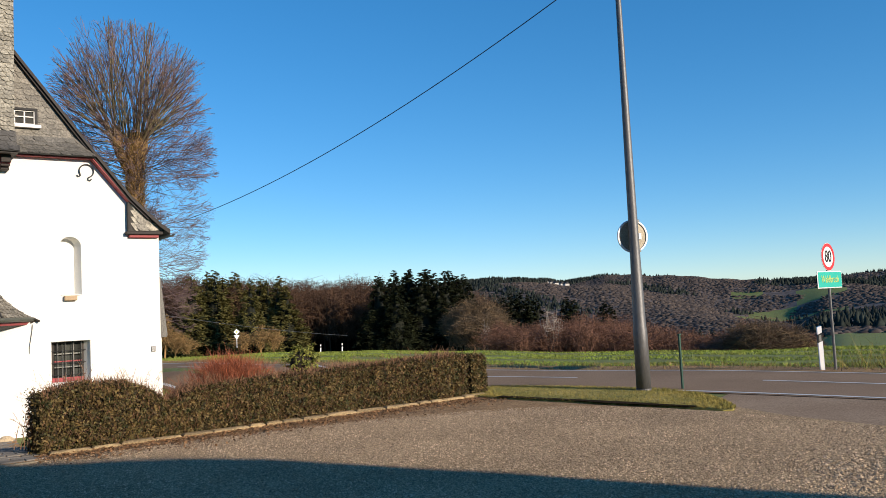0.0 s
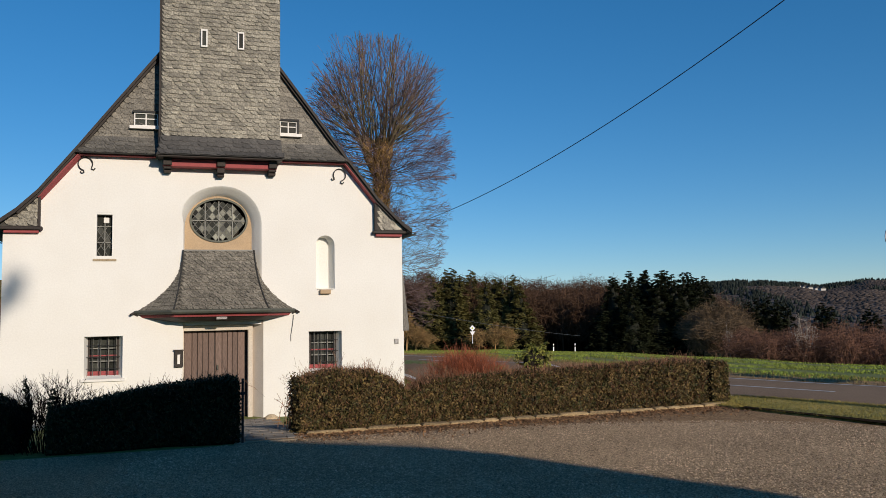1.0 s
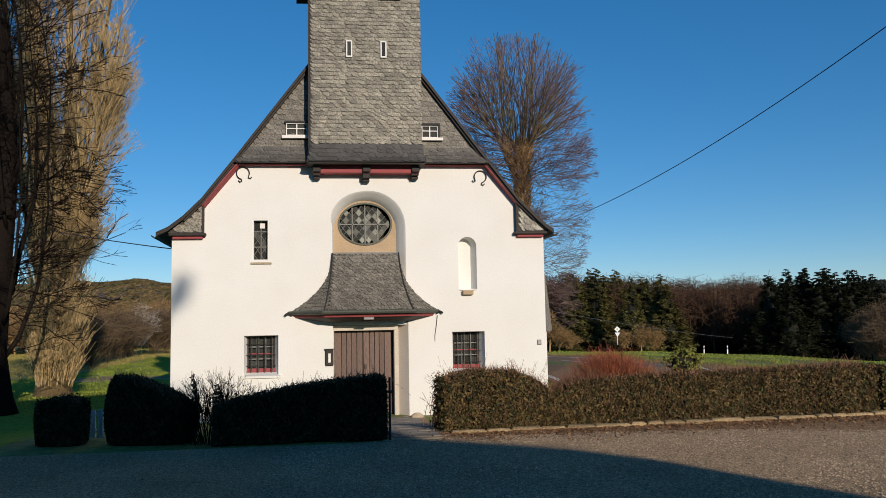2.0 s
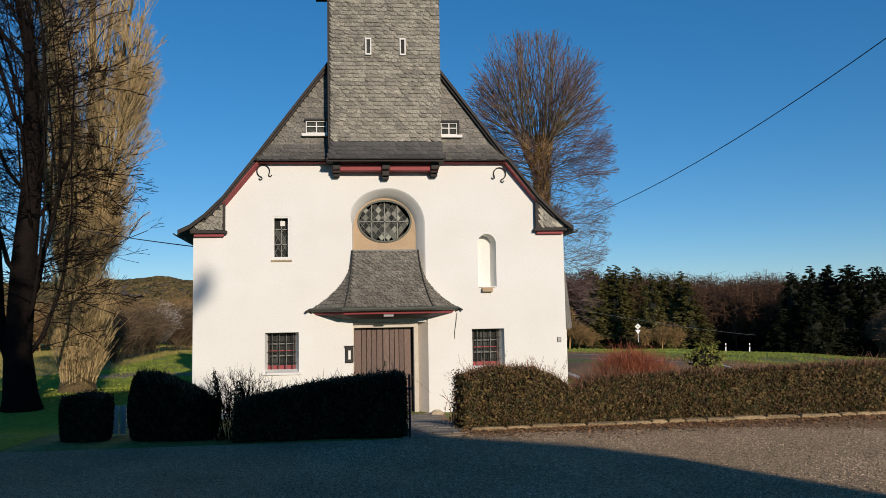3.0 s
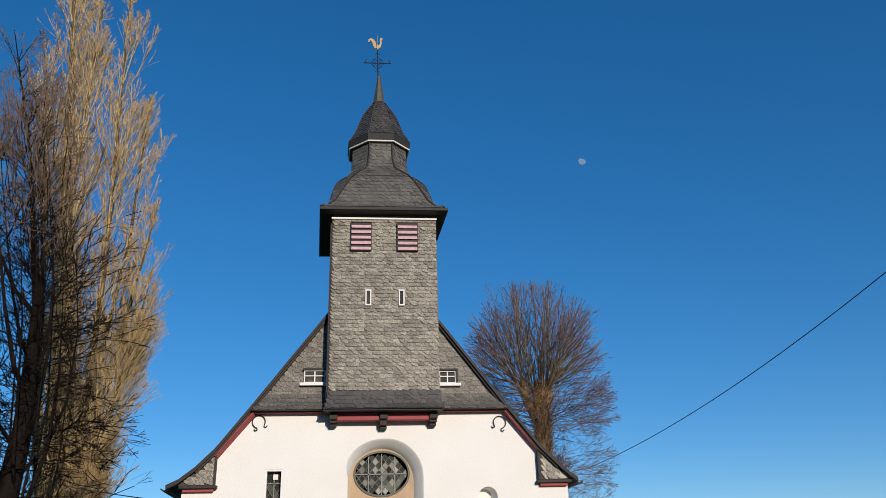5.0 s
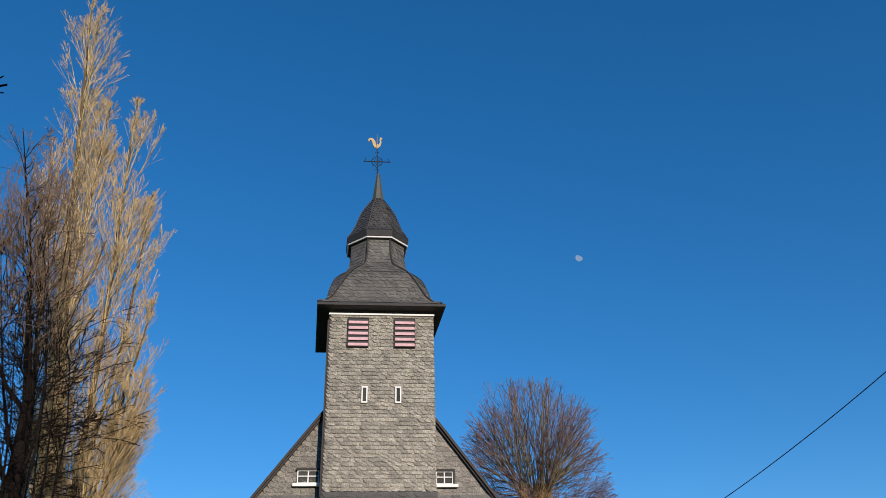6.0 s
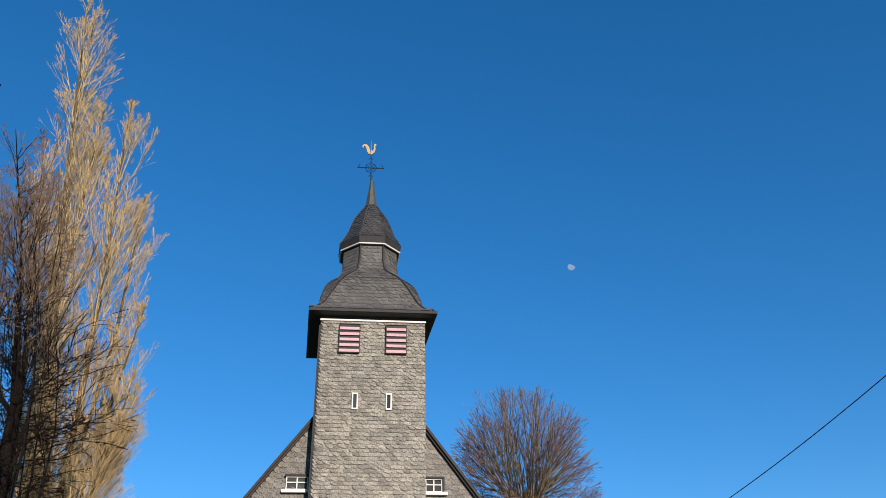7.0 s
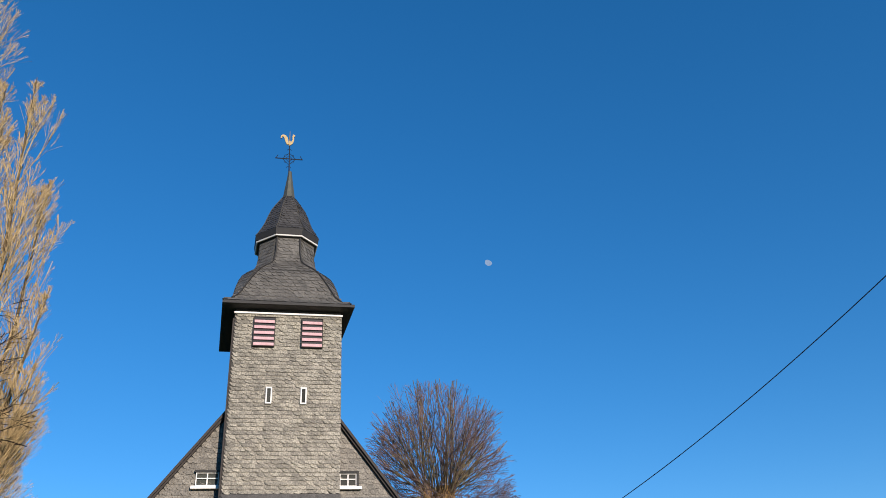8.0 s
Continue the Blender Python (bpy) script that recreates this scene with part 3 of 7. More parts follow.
def diamond_panes(parent, inside, x0, x1, z0, z1, dx, dz, y, rng, pale):
    """Lozenge panes in lead, each one a piece."""
    bars = MB()
    rows = int((z1 - z0) / dz * 2) + 3
    for r in range(-1, rows):
        for c in range(-1, int((x1 - x0) / dx) + 2):
            cx, cz = x0 + (c + 0.5 * (r % 2)) * dx, z0 + r * dz / 2
            if not inside(cx, cz):
                continue
            a, b, t = dx / 2 * 0.9, dz / 2 * 0.9, rng.uniform(-0.012, 0.012, 2)
            mb = MB().add([(cx - a, y + t[0], cz), (cx, y + t[1], cz - b), (cx + a, y - t[0], cz), (cx, y - t[1], cz + b),
                           (cx - a, y + 0.02, cz), (cx, y + 0.02, cz - b), (cx + a, y + 0.02, cz), (cx, y + 0.02, cz + b)],
                          [(0, 1, 2, 3), (7, 6, 5, 4), (0, 4, 5, 1), (1, 5, 6, 2), (2, 6, 7, 3), (3, 7, 4, 0)])
            cpart("pane", mb, PANE_PALE if rng.random() < pale else PANE, parent)
            for sx, sz in ((1, 1), (1, -1)):
                bars.tube([(cx - sx * dx / 4 - dx / 4, y + 0.004, cz - sz * dz / 4 + sz * dz / 4), (cx + sx * dx / 4 - dx / 4, y + 0.004, cz + sz * dz / 4 + sz * dz / 4)], 0.010, 4)
    return bars


_rng = np.random.default_rng(5)
in_oval = lambda x, z: ((x - 0.375) / 0.63) ** 2 + ((z - 4.20) / 0.49) ** 2 < 1
lead = diamond_panes(oval_window, in_oval, -0.27, 1.02, 3.70, 4.70, 0.165, 0.20, FY + 0.415, _rng, 0.42)
for bx in (0.05, 0.375, 0.70):
    h = 0.50 * math.sqrt(1 - ((bx - 0.375) / 0.66) ** 2)
    lead.box(bx - 0.012, bx + 0.012, FY + 0.385, FY + 0.41, 4.20 - h, 4.20 + h)
lead.box(-0.27, 1.02, FY + 0.385, FY + 0.41, 4.185, 4.21)
cpart("leading", lead, LEAD, oval_window, kind="stuff")

# slit window with leaded panes
slit = cpart("upper_window", ring_of(rect(-2.42, -1.985, 3.22, 4.30), rect(-2.385, -2.05, 3.29, 4.26), FY + 0.006, FY + 0.18), PLASTER, label="narrow leaded window with a flat sill")
lead = diamond_panes(slit, lambda x, z: -2.39 < x < -2.05 and 3.3 < z < 4.0, -2.38, -2.06, 3.30, 4.0, 0.16, 0.24, FY + 0.17, _rng, 0.0)
lead.box(-2.226, -2.206, FY + 0.14, FY + 0.16, 3.29, 4.26)
lead.box(-2.385, -2.05, FY + 0.14, FY + 0.16, 3.98, 4.0)
lead.box(-2.385, -2.05, FY + 0.14, FY + 0.16, 3.60, 3.62)
cpart("leading", lead, LEAD, slit, kind="stuff")
cpart("pane", MB().box(-2.39, -2.05, FY + 0.176, FY + 0.19, 3.29, 4.27), PANE, slit)
cpart("vent", MB().box(-2.245, -2.125, FY + 0.12, FY + 0.165, 4.07, 4.20, 0.008), WHITE_PAINT, slit, "white ventilation flap")
cpart("sill", MB().box(-2.46, -1.95, FY - 0.03, FY + 0.17, 3.17, 3.22, 0.008), STONE, slit)

# arched niche
niche = cpart("niche", reveal(NICHE, arched(2.72, 3.06, 2.50, 3.79, 12), FY + 0.003, FY + 0.30), PLASTER, label="arched wall niche, empty")
cpart("niche_back", slab(arched(2.70, 3.10, 2.48, 3.80, 12), [], FY + 0.30, FY + 0.34), PLASTER, niche)
cpart("bracket", MB().loft([[(2.72, FY - 0.03, 2.485), (3.12, FY - 0.03, 2.485), (3.12, FY + 0.1, 2.485), (2.72, FY + 0.1, 2.485)],
                            [(2.72, FY - 0.03, 2.465), (3.12, FY - 0.03, 2.465), (3.12, FY + 0.1, 2.465), (2.72, FY + 0.1, 2.465)]]), PLASTER, niche)
cpart("corbel", MB().box(2.77, 3.04, FY - 0.11, FY + 0.05, 2.35, 2.462, 0.015), OCHRE, niche, "small ochre corbel")


def barred_window(x0, x1, z0, z1):
    win = cpart("barred_window", reveal(rect(x0, x1, z0, z1), rect(x0 + 0.07, x1 - 0.11, z0 + 0.05, z1 - 0.02), FY + 0.004, FY + 0.27), PLASTER, label="small square window with iron bars and red frame")
    a, b, c, d = x0 + 0.07, x1 - 0.11, z0 + 0.05, z1 - 0.02
    cpart("window_frame", ring_of(rect(a, b, c, d), rect(a + 0.04, b - 0.04, c + 0.09, d - 0.04), FY + 0.26, FY + 0.31), DARK_WOOD, win)
    cpart("bottom_rail", MB().box(a + 0.002, b - 0.002, FY + 0.25, FY + 0.29, c, c + 0.10), RED, win, "red-painted bottom rail")
    for i in (1, 2):
        gx, gz = a + (b - a) * i / 3, c + (d - c) * i / 3
        cpart("glazing_bar", MB().box(gx - 0.012, gx + 0.012, FY + 0.27, FY + 0.30, c + 0.05, d), LEAD, win, "thin pale glazing bar")
        cpart("glazing_bar", MB().box(a, b, FY + 0.272, FY + 0.298, gz + 0.02, gz + 0.045), LEAD, win, "thin pale glazing bar")
    cpart("middle_rail", MB().box(a + 0.004, b - 0.004, FY + 0.262, FY + 0.269, c + (d - c) * 0.5, c + (d - c) * 0.5 + 0.028), RED, win, "red-painted middle rail")
    for i in range(3):
        for j in range(3):
            t = _rng.uniform(-0.006, 0.006, 2)
            w, h = (b - a) / 3, (d - c) / 3
            q = MB().box(a + w * i + 0.015, a + w * (i + 1) - 0.015, FY + 0.288 + t[0], FY + 0.296 + t[0], c + h * j + 0.015, c + h * (j + 1) - 0.01)
            cpart("pane", q, PANE, win)
    for i in range(4):
        x = a + (b - a) * (i + 0.5) / 4
        cpart("iron_bar", MB().tube([(x, FY + 0.17, c - 0.03), (x, FY + 0.17, d + 0.02)], 0.0075, 6), IRON, win)
        cpart("iron_bar", MB().tube([(x + 0.03, FY + 0.20, c - 0.03), (x + 0.03, FY + 0.20, d + 0.02)], 0.006, 4), LEAD, win)
    for i in range(3):
        z = c + (d - c) * (0.18 + 0.30 * i)
        cpart("iron_bar", MB().tube([(a - 0.03, FY + 0.18, z), (b + 0.03, FY + 0.18, z)], 0.0075, 6), IRON, win)
    cpart("sill", MB().loft([[(x0 - 0.06, FY - 0.05, z0 - 0.02), (x1 + 0.05, FY - 0.05, z0 - 0.02), (x1 + 0.05, FY + 0.2, z0 + 0.055), (x0 - 0.06, FY + 0.2, z0 + 0.055)],
                             [(x0 - 0.06, FY - 0.05, z0 - 0.07), (x1 + 0.05, FY - 0.05, z0 - 0.07), (x1 + 0.05, FY + 0.2, z0 - 0.07), (x0 - 0.06, FY + 0.2, z0 - 0.07)]]), PLASTER, win)


barred_window(-2.62, -1.77, 0.47, 1.43)
barred_window(2.49, 3.34, 0.45, 1.43)

# door in its stone frame
DY = FY + 0.34
door = cpart("double_door", MB().box(-0.43, 1.07, DY + 0.05, DY + 0.10, BASE, 1.50), DARK_WOOD, label="brown vertical-board double door, shut")
xs = [-0.425, -0.24, -0.115, 0.01, 0.14, 0.283, 0.30, 0.46, 0.585, 0.70, 0.83, 1.0]
for x0, x1 in zip(xs, xs[1:]):
    if x1 - x0 > 0.05:
        t = _rng.uniform(0, 0.012)
        cpart("board", MB().box(x0 + 0.006, x1 - 0.006, DY + 0.015 + t, DY + 0.055, BASE + 0.03, 1.475, 0.006), DOOR_WOOD, door)
cpart("handle", MB().box(0.335, 0.375, DY - 0.03, DY + 0.02, 0.55, 0.67, 0.01), ZINC, door, "pale metal handle plate")
cpart("door_frame", MB().box(-0.53, -0.43, FY + 0.18, DY + 0.12, BASE, 1.62, 0.01).box(1.06, 1.17, FY + 0.18, DY + 0.12, BASE, 1.62, 0.01).box(-0.53, 1.17, FY + 0.176, DY + 0.12, 1.50, 1.63, 0.01), PALE_STONE, label="beige stone door frame")
cpart("door_reveal", MB().add([(1.40, FY + 0.004, BASE), (1.17, DY - 0.02, BASE), (1.17, DY - 0.02, 1.95), (1.40, FY + 0.004, 1.95)], [(0, 1, 2, 3)]), BEIGE)
cpart("door_reveal", MB().add([(-0.47, FY + 0.004, BASE), (-0.50, DY - 0.02, BASE), (-0.50, DY - 0.02, 1.95), (-0.47, FY + 0.004, 1.95)], [(3, 2, 1, 0)]), BEIGE)
cpart("lintel_panel", MB().box(-0.455, 1.355, FY + 0.02, FY + 0.42, 1.635, 2.1), PLASTER)
cpart("threshold", MB().box(-0.5, 1.45, FY - 0.25, DY + 0.1, BASE - 0.3, BASE + 0.01, 0.02), STONE, label="sandstone door step")
case = cpart("notice_case", MB().box(-0.655, -0.455, FY - 0.06, FY - 0.005, 0.66, 1.05, 0.012), DARK_WOOD, label="dark wooden notice case on the wall")
cpart("notice", MB().box(-0.585, -0.525, FY - 0.066, FY - 0.062, 0.74, 0.96), WHITE_PAINT, case, "white paper notice")
cpart("case_roof", MB().box(-0.67, -0.44, FY - 0.085, FY - 0.003, 1.05, 1.075), DARK_WOOD, case)
cpart("wall_box", MB().box(4.67, 4.77, FY - 0.03, FY - 0.001, 1.06, 1.19, 0.008), BRASS, label="small grey metal box")


def scroll(cx, cz, r, turn):
    """An iron wall tie bent like an open ring with curled ends."""
    pts = [(cx + r * math.sin(a), FY - 0.03, cz + r * math.cos(a)) for a in np.linspace(turn - 2.45, turn + 2.45, 25)]
    left, right = pts[0], pts[-1]
    l2 = [(left[0] + 0.01, FY - 0.03, left[2] - 0.05), (left[0] - 0.04, FY - 0.03, left[2] - 0.07), (left[0] - 0.07, FY - 0.03, left[2] - 0.03)]
    r2 = [(right[0] - 0.01, FY - 0.03, right[2] - 0.05), (right[0] + 0.04, FY - 0.03, right[2] - 0.07), (right[0] + 0.07, FY - 0.03, right[2] - 0.03)]
    cpart("wall_tie", MB().tube(l2[::-1] + pts + r2, 0.014, 5), IRON, label="curled wrought-iron wall tie", smooth=True)


scroll(-2.65, 5.435, 0.155, -0.45)
scroll(3.29, 5.36, 0.155, 0.45)

# ---- slates


def slates(name, point, parent, row_h, width, rows_len, mat, rng, curve=0.5, singles=0, lift=0.007, label="", slant=0.5):
    """Courses of slates over a surface. point(u, v): u metres along, v metres up; rows_len(v): the start and end along u."""
    joined, v, made = MB(), 0.0, 0
    vmax = rows_len(None)
    while v < vmax:
        u0, u1 = rows_len(v)
        if u1 - u0 > width * 0.5:
            n = max(1, round((u1 - u0) / width))
            w = (u1 - u0) / n
            off = rng.random() * w
            for i in range(-1, n + 1):
                a, b = max(u0, u0 + i * w + off), min(u1, u0 + (i + 1) * w + off)
                if b - a < w * 0.25:
                    continue
                b = min(u1, b + 0.008)
                j = rng.uniform(-0.012, 0.012, 4)
                top = min(v + row_h * 1.25, vmax + 0.02)
                o = lift * rng.uniform(0.8, 1.5)
                # lower edge: rises towards one side with a rounded corner
                sl = slant * row_h
                clip = lambda u: min(max(u, u0), u1)
                low = [(clip(a + sl), v + row_h * 0.62 * curve + j[0]), (clip(a + sl + 0.22 * (b - a)), v + row_h * 0.18 * curve + j[1]), (clip(a + sl + 0.66 * (b - a)), v + j[2]), (clip(b + sl), v + row_h * 0.12 * curve + j[3])]
                tl = rng.uniform(-0.4, 1.0)
                vs = [point(u, max(vv, -0.02), o * (2.0 + tl * (1.5 - q) / 1.5)) for q, (u, vv) in enumerate(low)] + [point(b, top, 0.002), point(a, top, 0.002)] + [point(u, max(vv, -0.02), 0.0) for u, vv in low]
                fs = [(0, 1, 2, 3, 4, 5), (0, 6, 7, 1), (1, 7, 8, 2), (2, 8, 9, 3), (3, 9, 4), (0, 5, 6)]
                if made < singles:
                    made += 1
                    cpart("slate", MB().add(vs, fs), mat, parent)
                else:
                    joined.add(vs, fs)
        v += row_h
    if joined.v:
        cpart("slate_covering", joined, mat, parent, label, kind="stuff")


# ---- gable above the wall, slate hung
gable = cpart("gable", MB().prism([(-2.86 - 0.05, 5.66), (3.46 + 0.05, 5.66), (CX + 2.3, 6.80), (CX + 1.3, 8.1), (CX - 1.3, 8.1), (CX - 2.3, 6.80)], FY - 0.10, FY + 0.3), SLATE_BACK, label="slate-hung gable over a red cornice")
rng = np.random.default_rng(11)


def gable_rows(v):
    if v is None:
        return 2.1
    z = 6.02 + v
    d = float(np.interp(-z, [-p[1] for p in PROFILE][:5], [p[0] for p in PROFILE][:5])) - 0.10
    return (CX - d, CX + d)


slates("gable", lambda u, v, o: (u, FY - 0.10 - o, 6.02 + v), gable, 0.125, 0.20, gable_rows, SLATE_PORCH, rng, curve=0.5, lift=0.007)
band = MB()
band.loft([[(x0, FY - 0.10 - f, z), (x1, FY - 0.10 - f, z), (x1, FY + 0.1, z), (x0, FY + 0.1, z)] for x0, x1, z, f in
           ((-2.85, 3.45, 5.66, 0.20), (-2.78, 3.38, 5.78, 0.11), (-2.66, 3.27, 5.92, 0.05), (-2.52, 3.13, 6.08, 0.02))])
cpart("slate_skirt", band, SLATE_DARK, gable, "dark slate skirt")
skirt_out = lambda z: float(np.interp(z, [5.66, 5.78, 5.92, 6.08], [0.20, 0.11, 0.05, 0.02]))


def skirt_rows(v):
    return 0.40 if v is None else (float(np.interp(v, [0, 0.42], [-2.83, -2.53])), float(np.interp(v, [0, 0.42], [3.43, 3.14])))


slates("skirt", lambda u, v, o: (u, FY - 0.104 - skirt_out(5.67 + v) - o, 5.67 + v), gable, 0.10, 0.22, skirt_rows, SLATE_HELM, rng, curve=0.5)
cpart("cornice", MB().box(-2.84, 3.44, FY - 0.16, FY + 0.05, 5.622, 5.658, 0.01), RED, gable, "red-painted cornice")


def gable_window(x0, x1, z0, z1):
    w = cpart("gable_window", ring_of(rect(x0, x1, z0, z1), rect(x0 + 0.024, x1 - 0.024, z0 + 0.024, z1 - 0.024), FY - 0.16, FY - 0.10), WHITE_PAINT, gable, "small white four-pane window")
    cpart("pane", MB().box(x0 + 0.02, x1 - 0.02, FY - 0.118, FY - 0.11, z0 + 0.02, z1 - 0.02), PANE, w)
    m, h = (x0 + x1) / 2, (z0 + z1) / 2 + 0.02
    cpart("glazing_bar", MB().box(m - 0.014, m + 0.014, FY - 0.15, FY - 0.12, z0, z1), WHITE_PAINT, w)
    cpart("glazing_bar", MB().box(x0, x1, FY - 0.148, FY - 0.122, h - 0.011, h + 0.011), WHITE_PAINT, w)
    cpart("hood", MB().box(x0 - 0.03, x1 + 0.05, FY - 0.20, FY - 0.10, z1, z1 + 0.05), SLATE_DARK, w)
    cpart("jamb", MB().box(x1, x1 + 0.05, FY - 0.19, FY - 0.10, z0, z1), SLATE_DARK, w)
    cpart("sill", MB().box(x0 - 0.10, x1 + 0.12, FY - 0.21, FY - 0.10, z0 - 0.07, z0), WHITE_PAINT, w)


gable_window(-1.60, -1.07, 6.36, 6.68)
gable_window(1.78, 2.20, 6.33, 6.65)

# ---- main roof
for side in (-1, 1):
    mb = MB()
    EAVE = PROFILE[:-2] + ([(4.70, 4.03), (4.98, 3.90)] if side < 0 else [(4.60, 4.07), (4.80, 3.93)])
    top = [(CX + side * d, z + 0.05) for d, z in EAVE]
    low = [(CX + side * d, z - 0.045) for d, z in EAVE]
    mb.loft([[(x, y, z) for x, z in top] + [(x, y, z) for x, z in low[::-1]] for y in (FY - 0.24, FY + 13.3)])
    cpart("roof", mb, SLATE_DARK, label="dark slate roof slope with swept eaves")
    verge = MB()
    vt = [(CX + side * d, z - 0.048) for d, z in PROFILE[:6]]
    vb = [(CX + side * (d - 0.03), z - 0.08) for d, z in PROFILE[:6]]
    verge.loft([[(x, y, z) for x, z in vt] + [(x, y, z) for x, z in vb[::-1]] for y in (FY - 0.20, FY - 0.03)])
    ft = [(CX + side * d, z + 0.055) for d, z in EAVE]
    verge.loft([[(x, y, z) for x, z in ft] + [(x, y, z - 0.10) for x, z in ft[::-1]] for y in (FY - 0.262, FY - 0.244)])
    cpart("barge_board", verge, DARK_WOOD, label="dark barge board")
    red = [(CX + side * d, z) for d, z in ((3.09, 5.66), (3.94, 4.62))]
    cpart("red_moulding", MB().loft([[(red[0][0], y, red[0][1]), (red[1][0], y, red[1][1]), (red[1][0] - side * w, y, red[1][1] - 0.58 * w), (red[0][0] - side * w, y, red[0][1] - 0.58 * w)] for y, w in ((FY - 0.19, 0.02), (FY - 0.005, 0.085 if side < 0 else 0.03), (FY + 0.02, 0.085 if side < 0 else 0.03))]), RED, label="red moulding under the verge")
    # corner kneeler clad in slate
    xo, xi = CX + side * 4.66, CX + side * 3.92
    xw = -4.34 if side < 0 else 4.90
    kn = MB().prism([(xi, 3.92), (xw + side * 0.04, 3.92), (CX + side * 4.72, 3.96), (CX + side * 4.35, 4.24), (xi, 4.66)] if side > 0 else
                    [(xi, 3.92), (xi, 4.66), (CX - 4.35, 4.24), (CX - 4.72, 3.96), (xw - 0.04, 3.92)], FY - 0.12, FY + 0.2)
    kneeler = cpart("kneeler", kn, SLATE_BACK, label="slate-clad eaves return with red moulding")

    def krows(v, side=side, xi=xi):
        if v is None:
            return 0.66
        d = float(np.interp(-(3.96 + v), [-p[1] for p in PROFILE], [p[0] for p in PROFILE])) - 0.20
        return (xi, CX + d) if side > 0 else (CX - d, xi)

    slates("kneeler", lambda u, v, o: (u, FY - 0.125 - o, 3.96 + v), kneeler, 0.15, 0.22, krows, SLATE, rng)
    a, b = min(xi - side * 0.10, xw + side * 0.06), max(xi - side * 0.10, xw + side * 0.06)
    cpart("moulding", MB().box(a + 0.08, b - 0.08, FY - 0.10, FY + 0.1, 3.80, 3.872, 0.01), RED, kneeler, "red moulding")
    cpart("ledge", MB().box(a, b, FY - 0.17, FY + 0.1, 3.872, 3.945, 0.012), DARK_WOOD, kneeler)
    cpart("edge_strip", MB().box(min(xi - side * 0.05, xi), max(xi - side * 0.05, xi), FY - 0.15, FY + 0.05, 3.95, 4.66), DARK_WOOD, kneeler)
    gx = CX + side * (EAVE[-1][0] + 0.04)
    mb = MB()
    mb.loft([[(gx + 0.065 * math.cos(t), y, 3.88 + 0.065 * math.sin(t)) for t in np.linspace(math.pi, 2 * math.pi, 9)] +
             [(gx + 0.055 * math.cos(t), y, 3.88 + 0.055 * math.sin(t)) for t in np.linspace(2 * math.pi, math.pi, 9)] for y in (FY - 0.30, FY + 13)])
    cpart("gutter", mb, ZINC, label="weathered metal gutter")

# side buttress roof seen past the corner
BX = 5.92
cpart("side_buttress", MB().prism([(4.90, 1.33), (5.98, 1.33), (6.0, 1.40), (5.84, 3.0), (4.90, 3.65)], FY + 3.0, FY + 4.2), SLATE_HELM, label="steep slate-clad buttress roof")
cpart("buttress_wall", MB().box(4.90, BX - 0.07, FY + 3.05, FY + 4.15, BASE - 0.6, 1.33), PLASTER)

# ---- tower
TX, TY0, TY1, TH = 0.36, FY - 0.52, FY + 2.25, 1.365
tower = cpart("tower", MB().box(TX - TH, TX + TH, TY0, TY1, 5.68, 10.80), SLATE_BACK, label="square bell tower hung with weathered grey slates")
cpart("tower_skirt", MB().loft([[(TX - TH - f, TY0 - f * 1.2, z), (TX + TH + f, TY0 - f * 1.2, z), (TX + TH + f, FY + 0.3, z), (TX - TH - f, FY + 0.3, z)] for z, f in
                                ((5.62, 0.10), (5.74, 0.055), (5.90, 0.03), (6.06, 0.016))]), SLATE_DARK, tower, "dark slate skirt")


tower_flare = lambda z: float(np.interp(z, [5.62, 5.74, 5.90, 6.06], [0.10, 0.055, 0.03, 0.016]))
slates("tower_skirt", lambda u, v, o: (u, TY0 - 1.2 * tower_flare(5.635 + v) - 0.004 - o, 5.635 + v), tower, 0.105, 0.2,
       lambda v: 0.42 if v is None else (TX - TH - tower_flare(5.635 + v), TX + TH + tower_flare(5.635 + v)), SLATE_UPPER, rng, curve=0.5)


def tower_rows(v):
    return 4.62 if v is None else (TX - TH - 0.012, TX + TH + 0.012)


slates("tower", lambda u, v, o: (u, TY0 - o, 6.08 + v), tower, 0.100, 0.16, tower_rows, SLATE, rng, curve=0.50, singles=300, lift=0.011)


def side_rows(v):
    return 2.9 if v is None else (TY0, TY1)


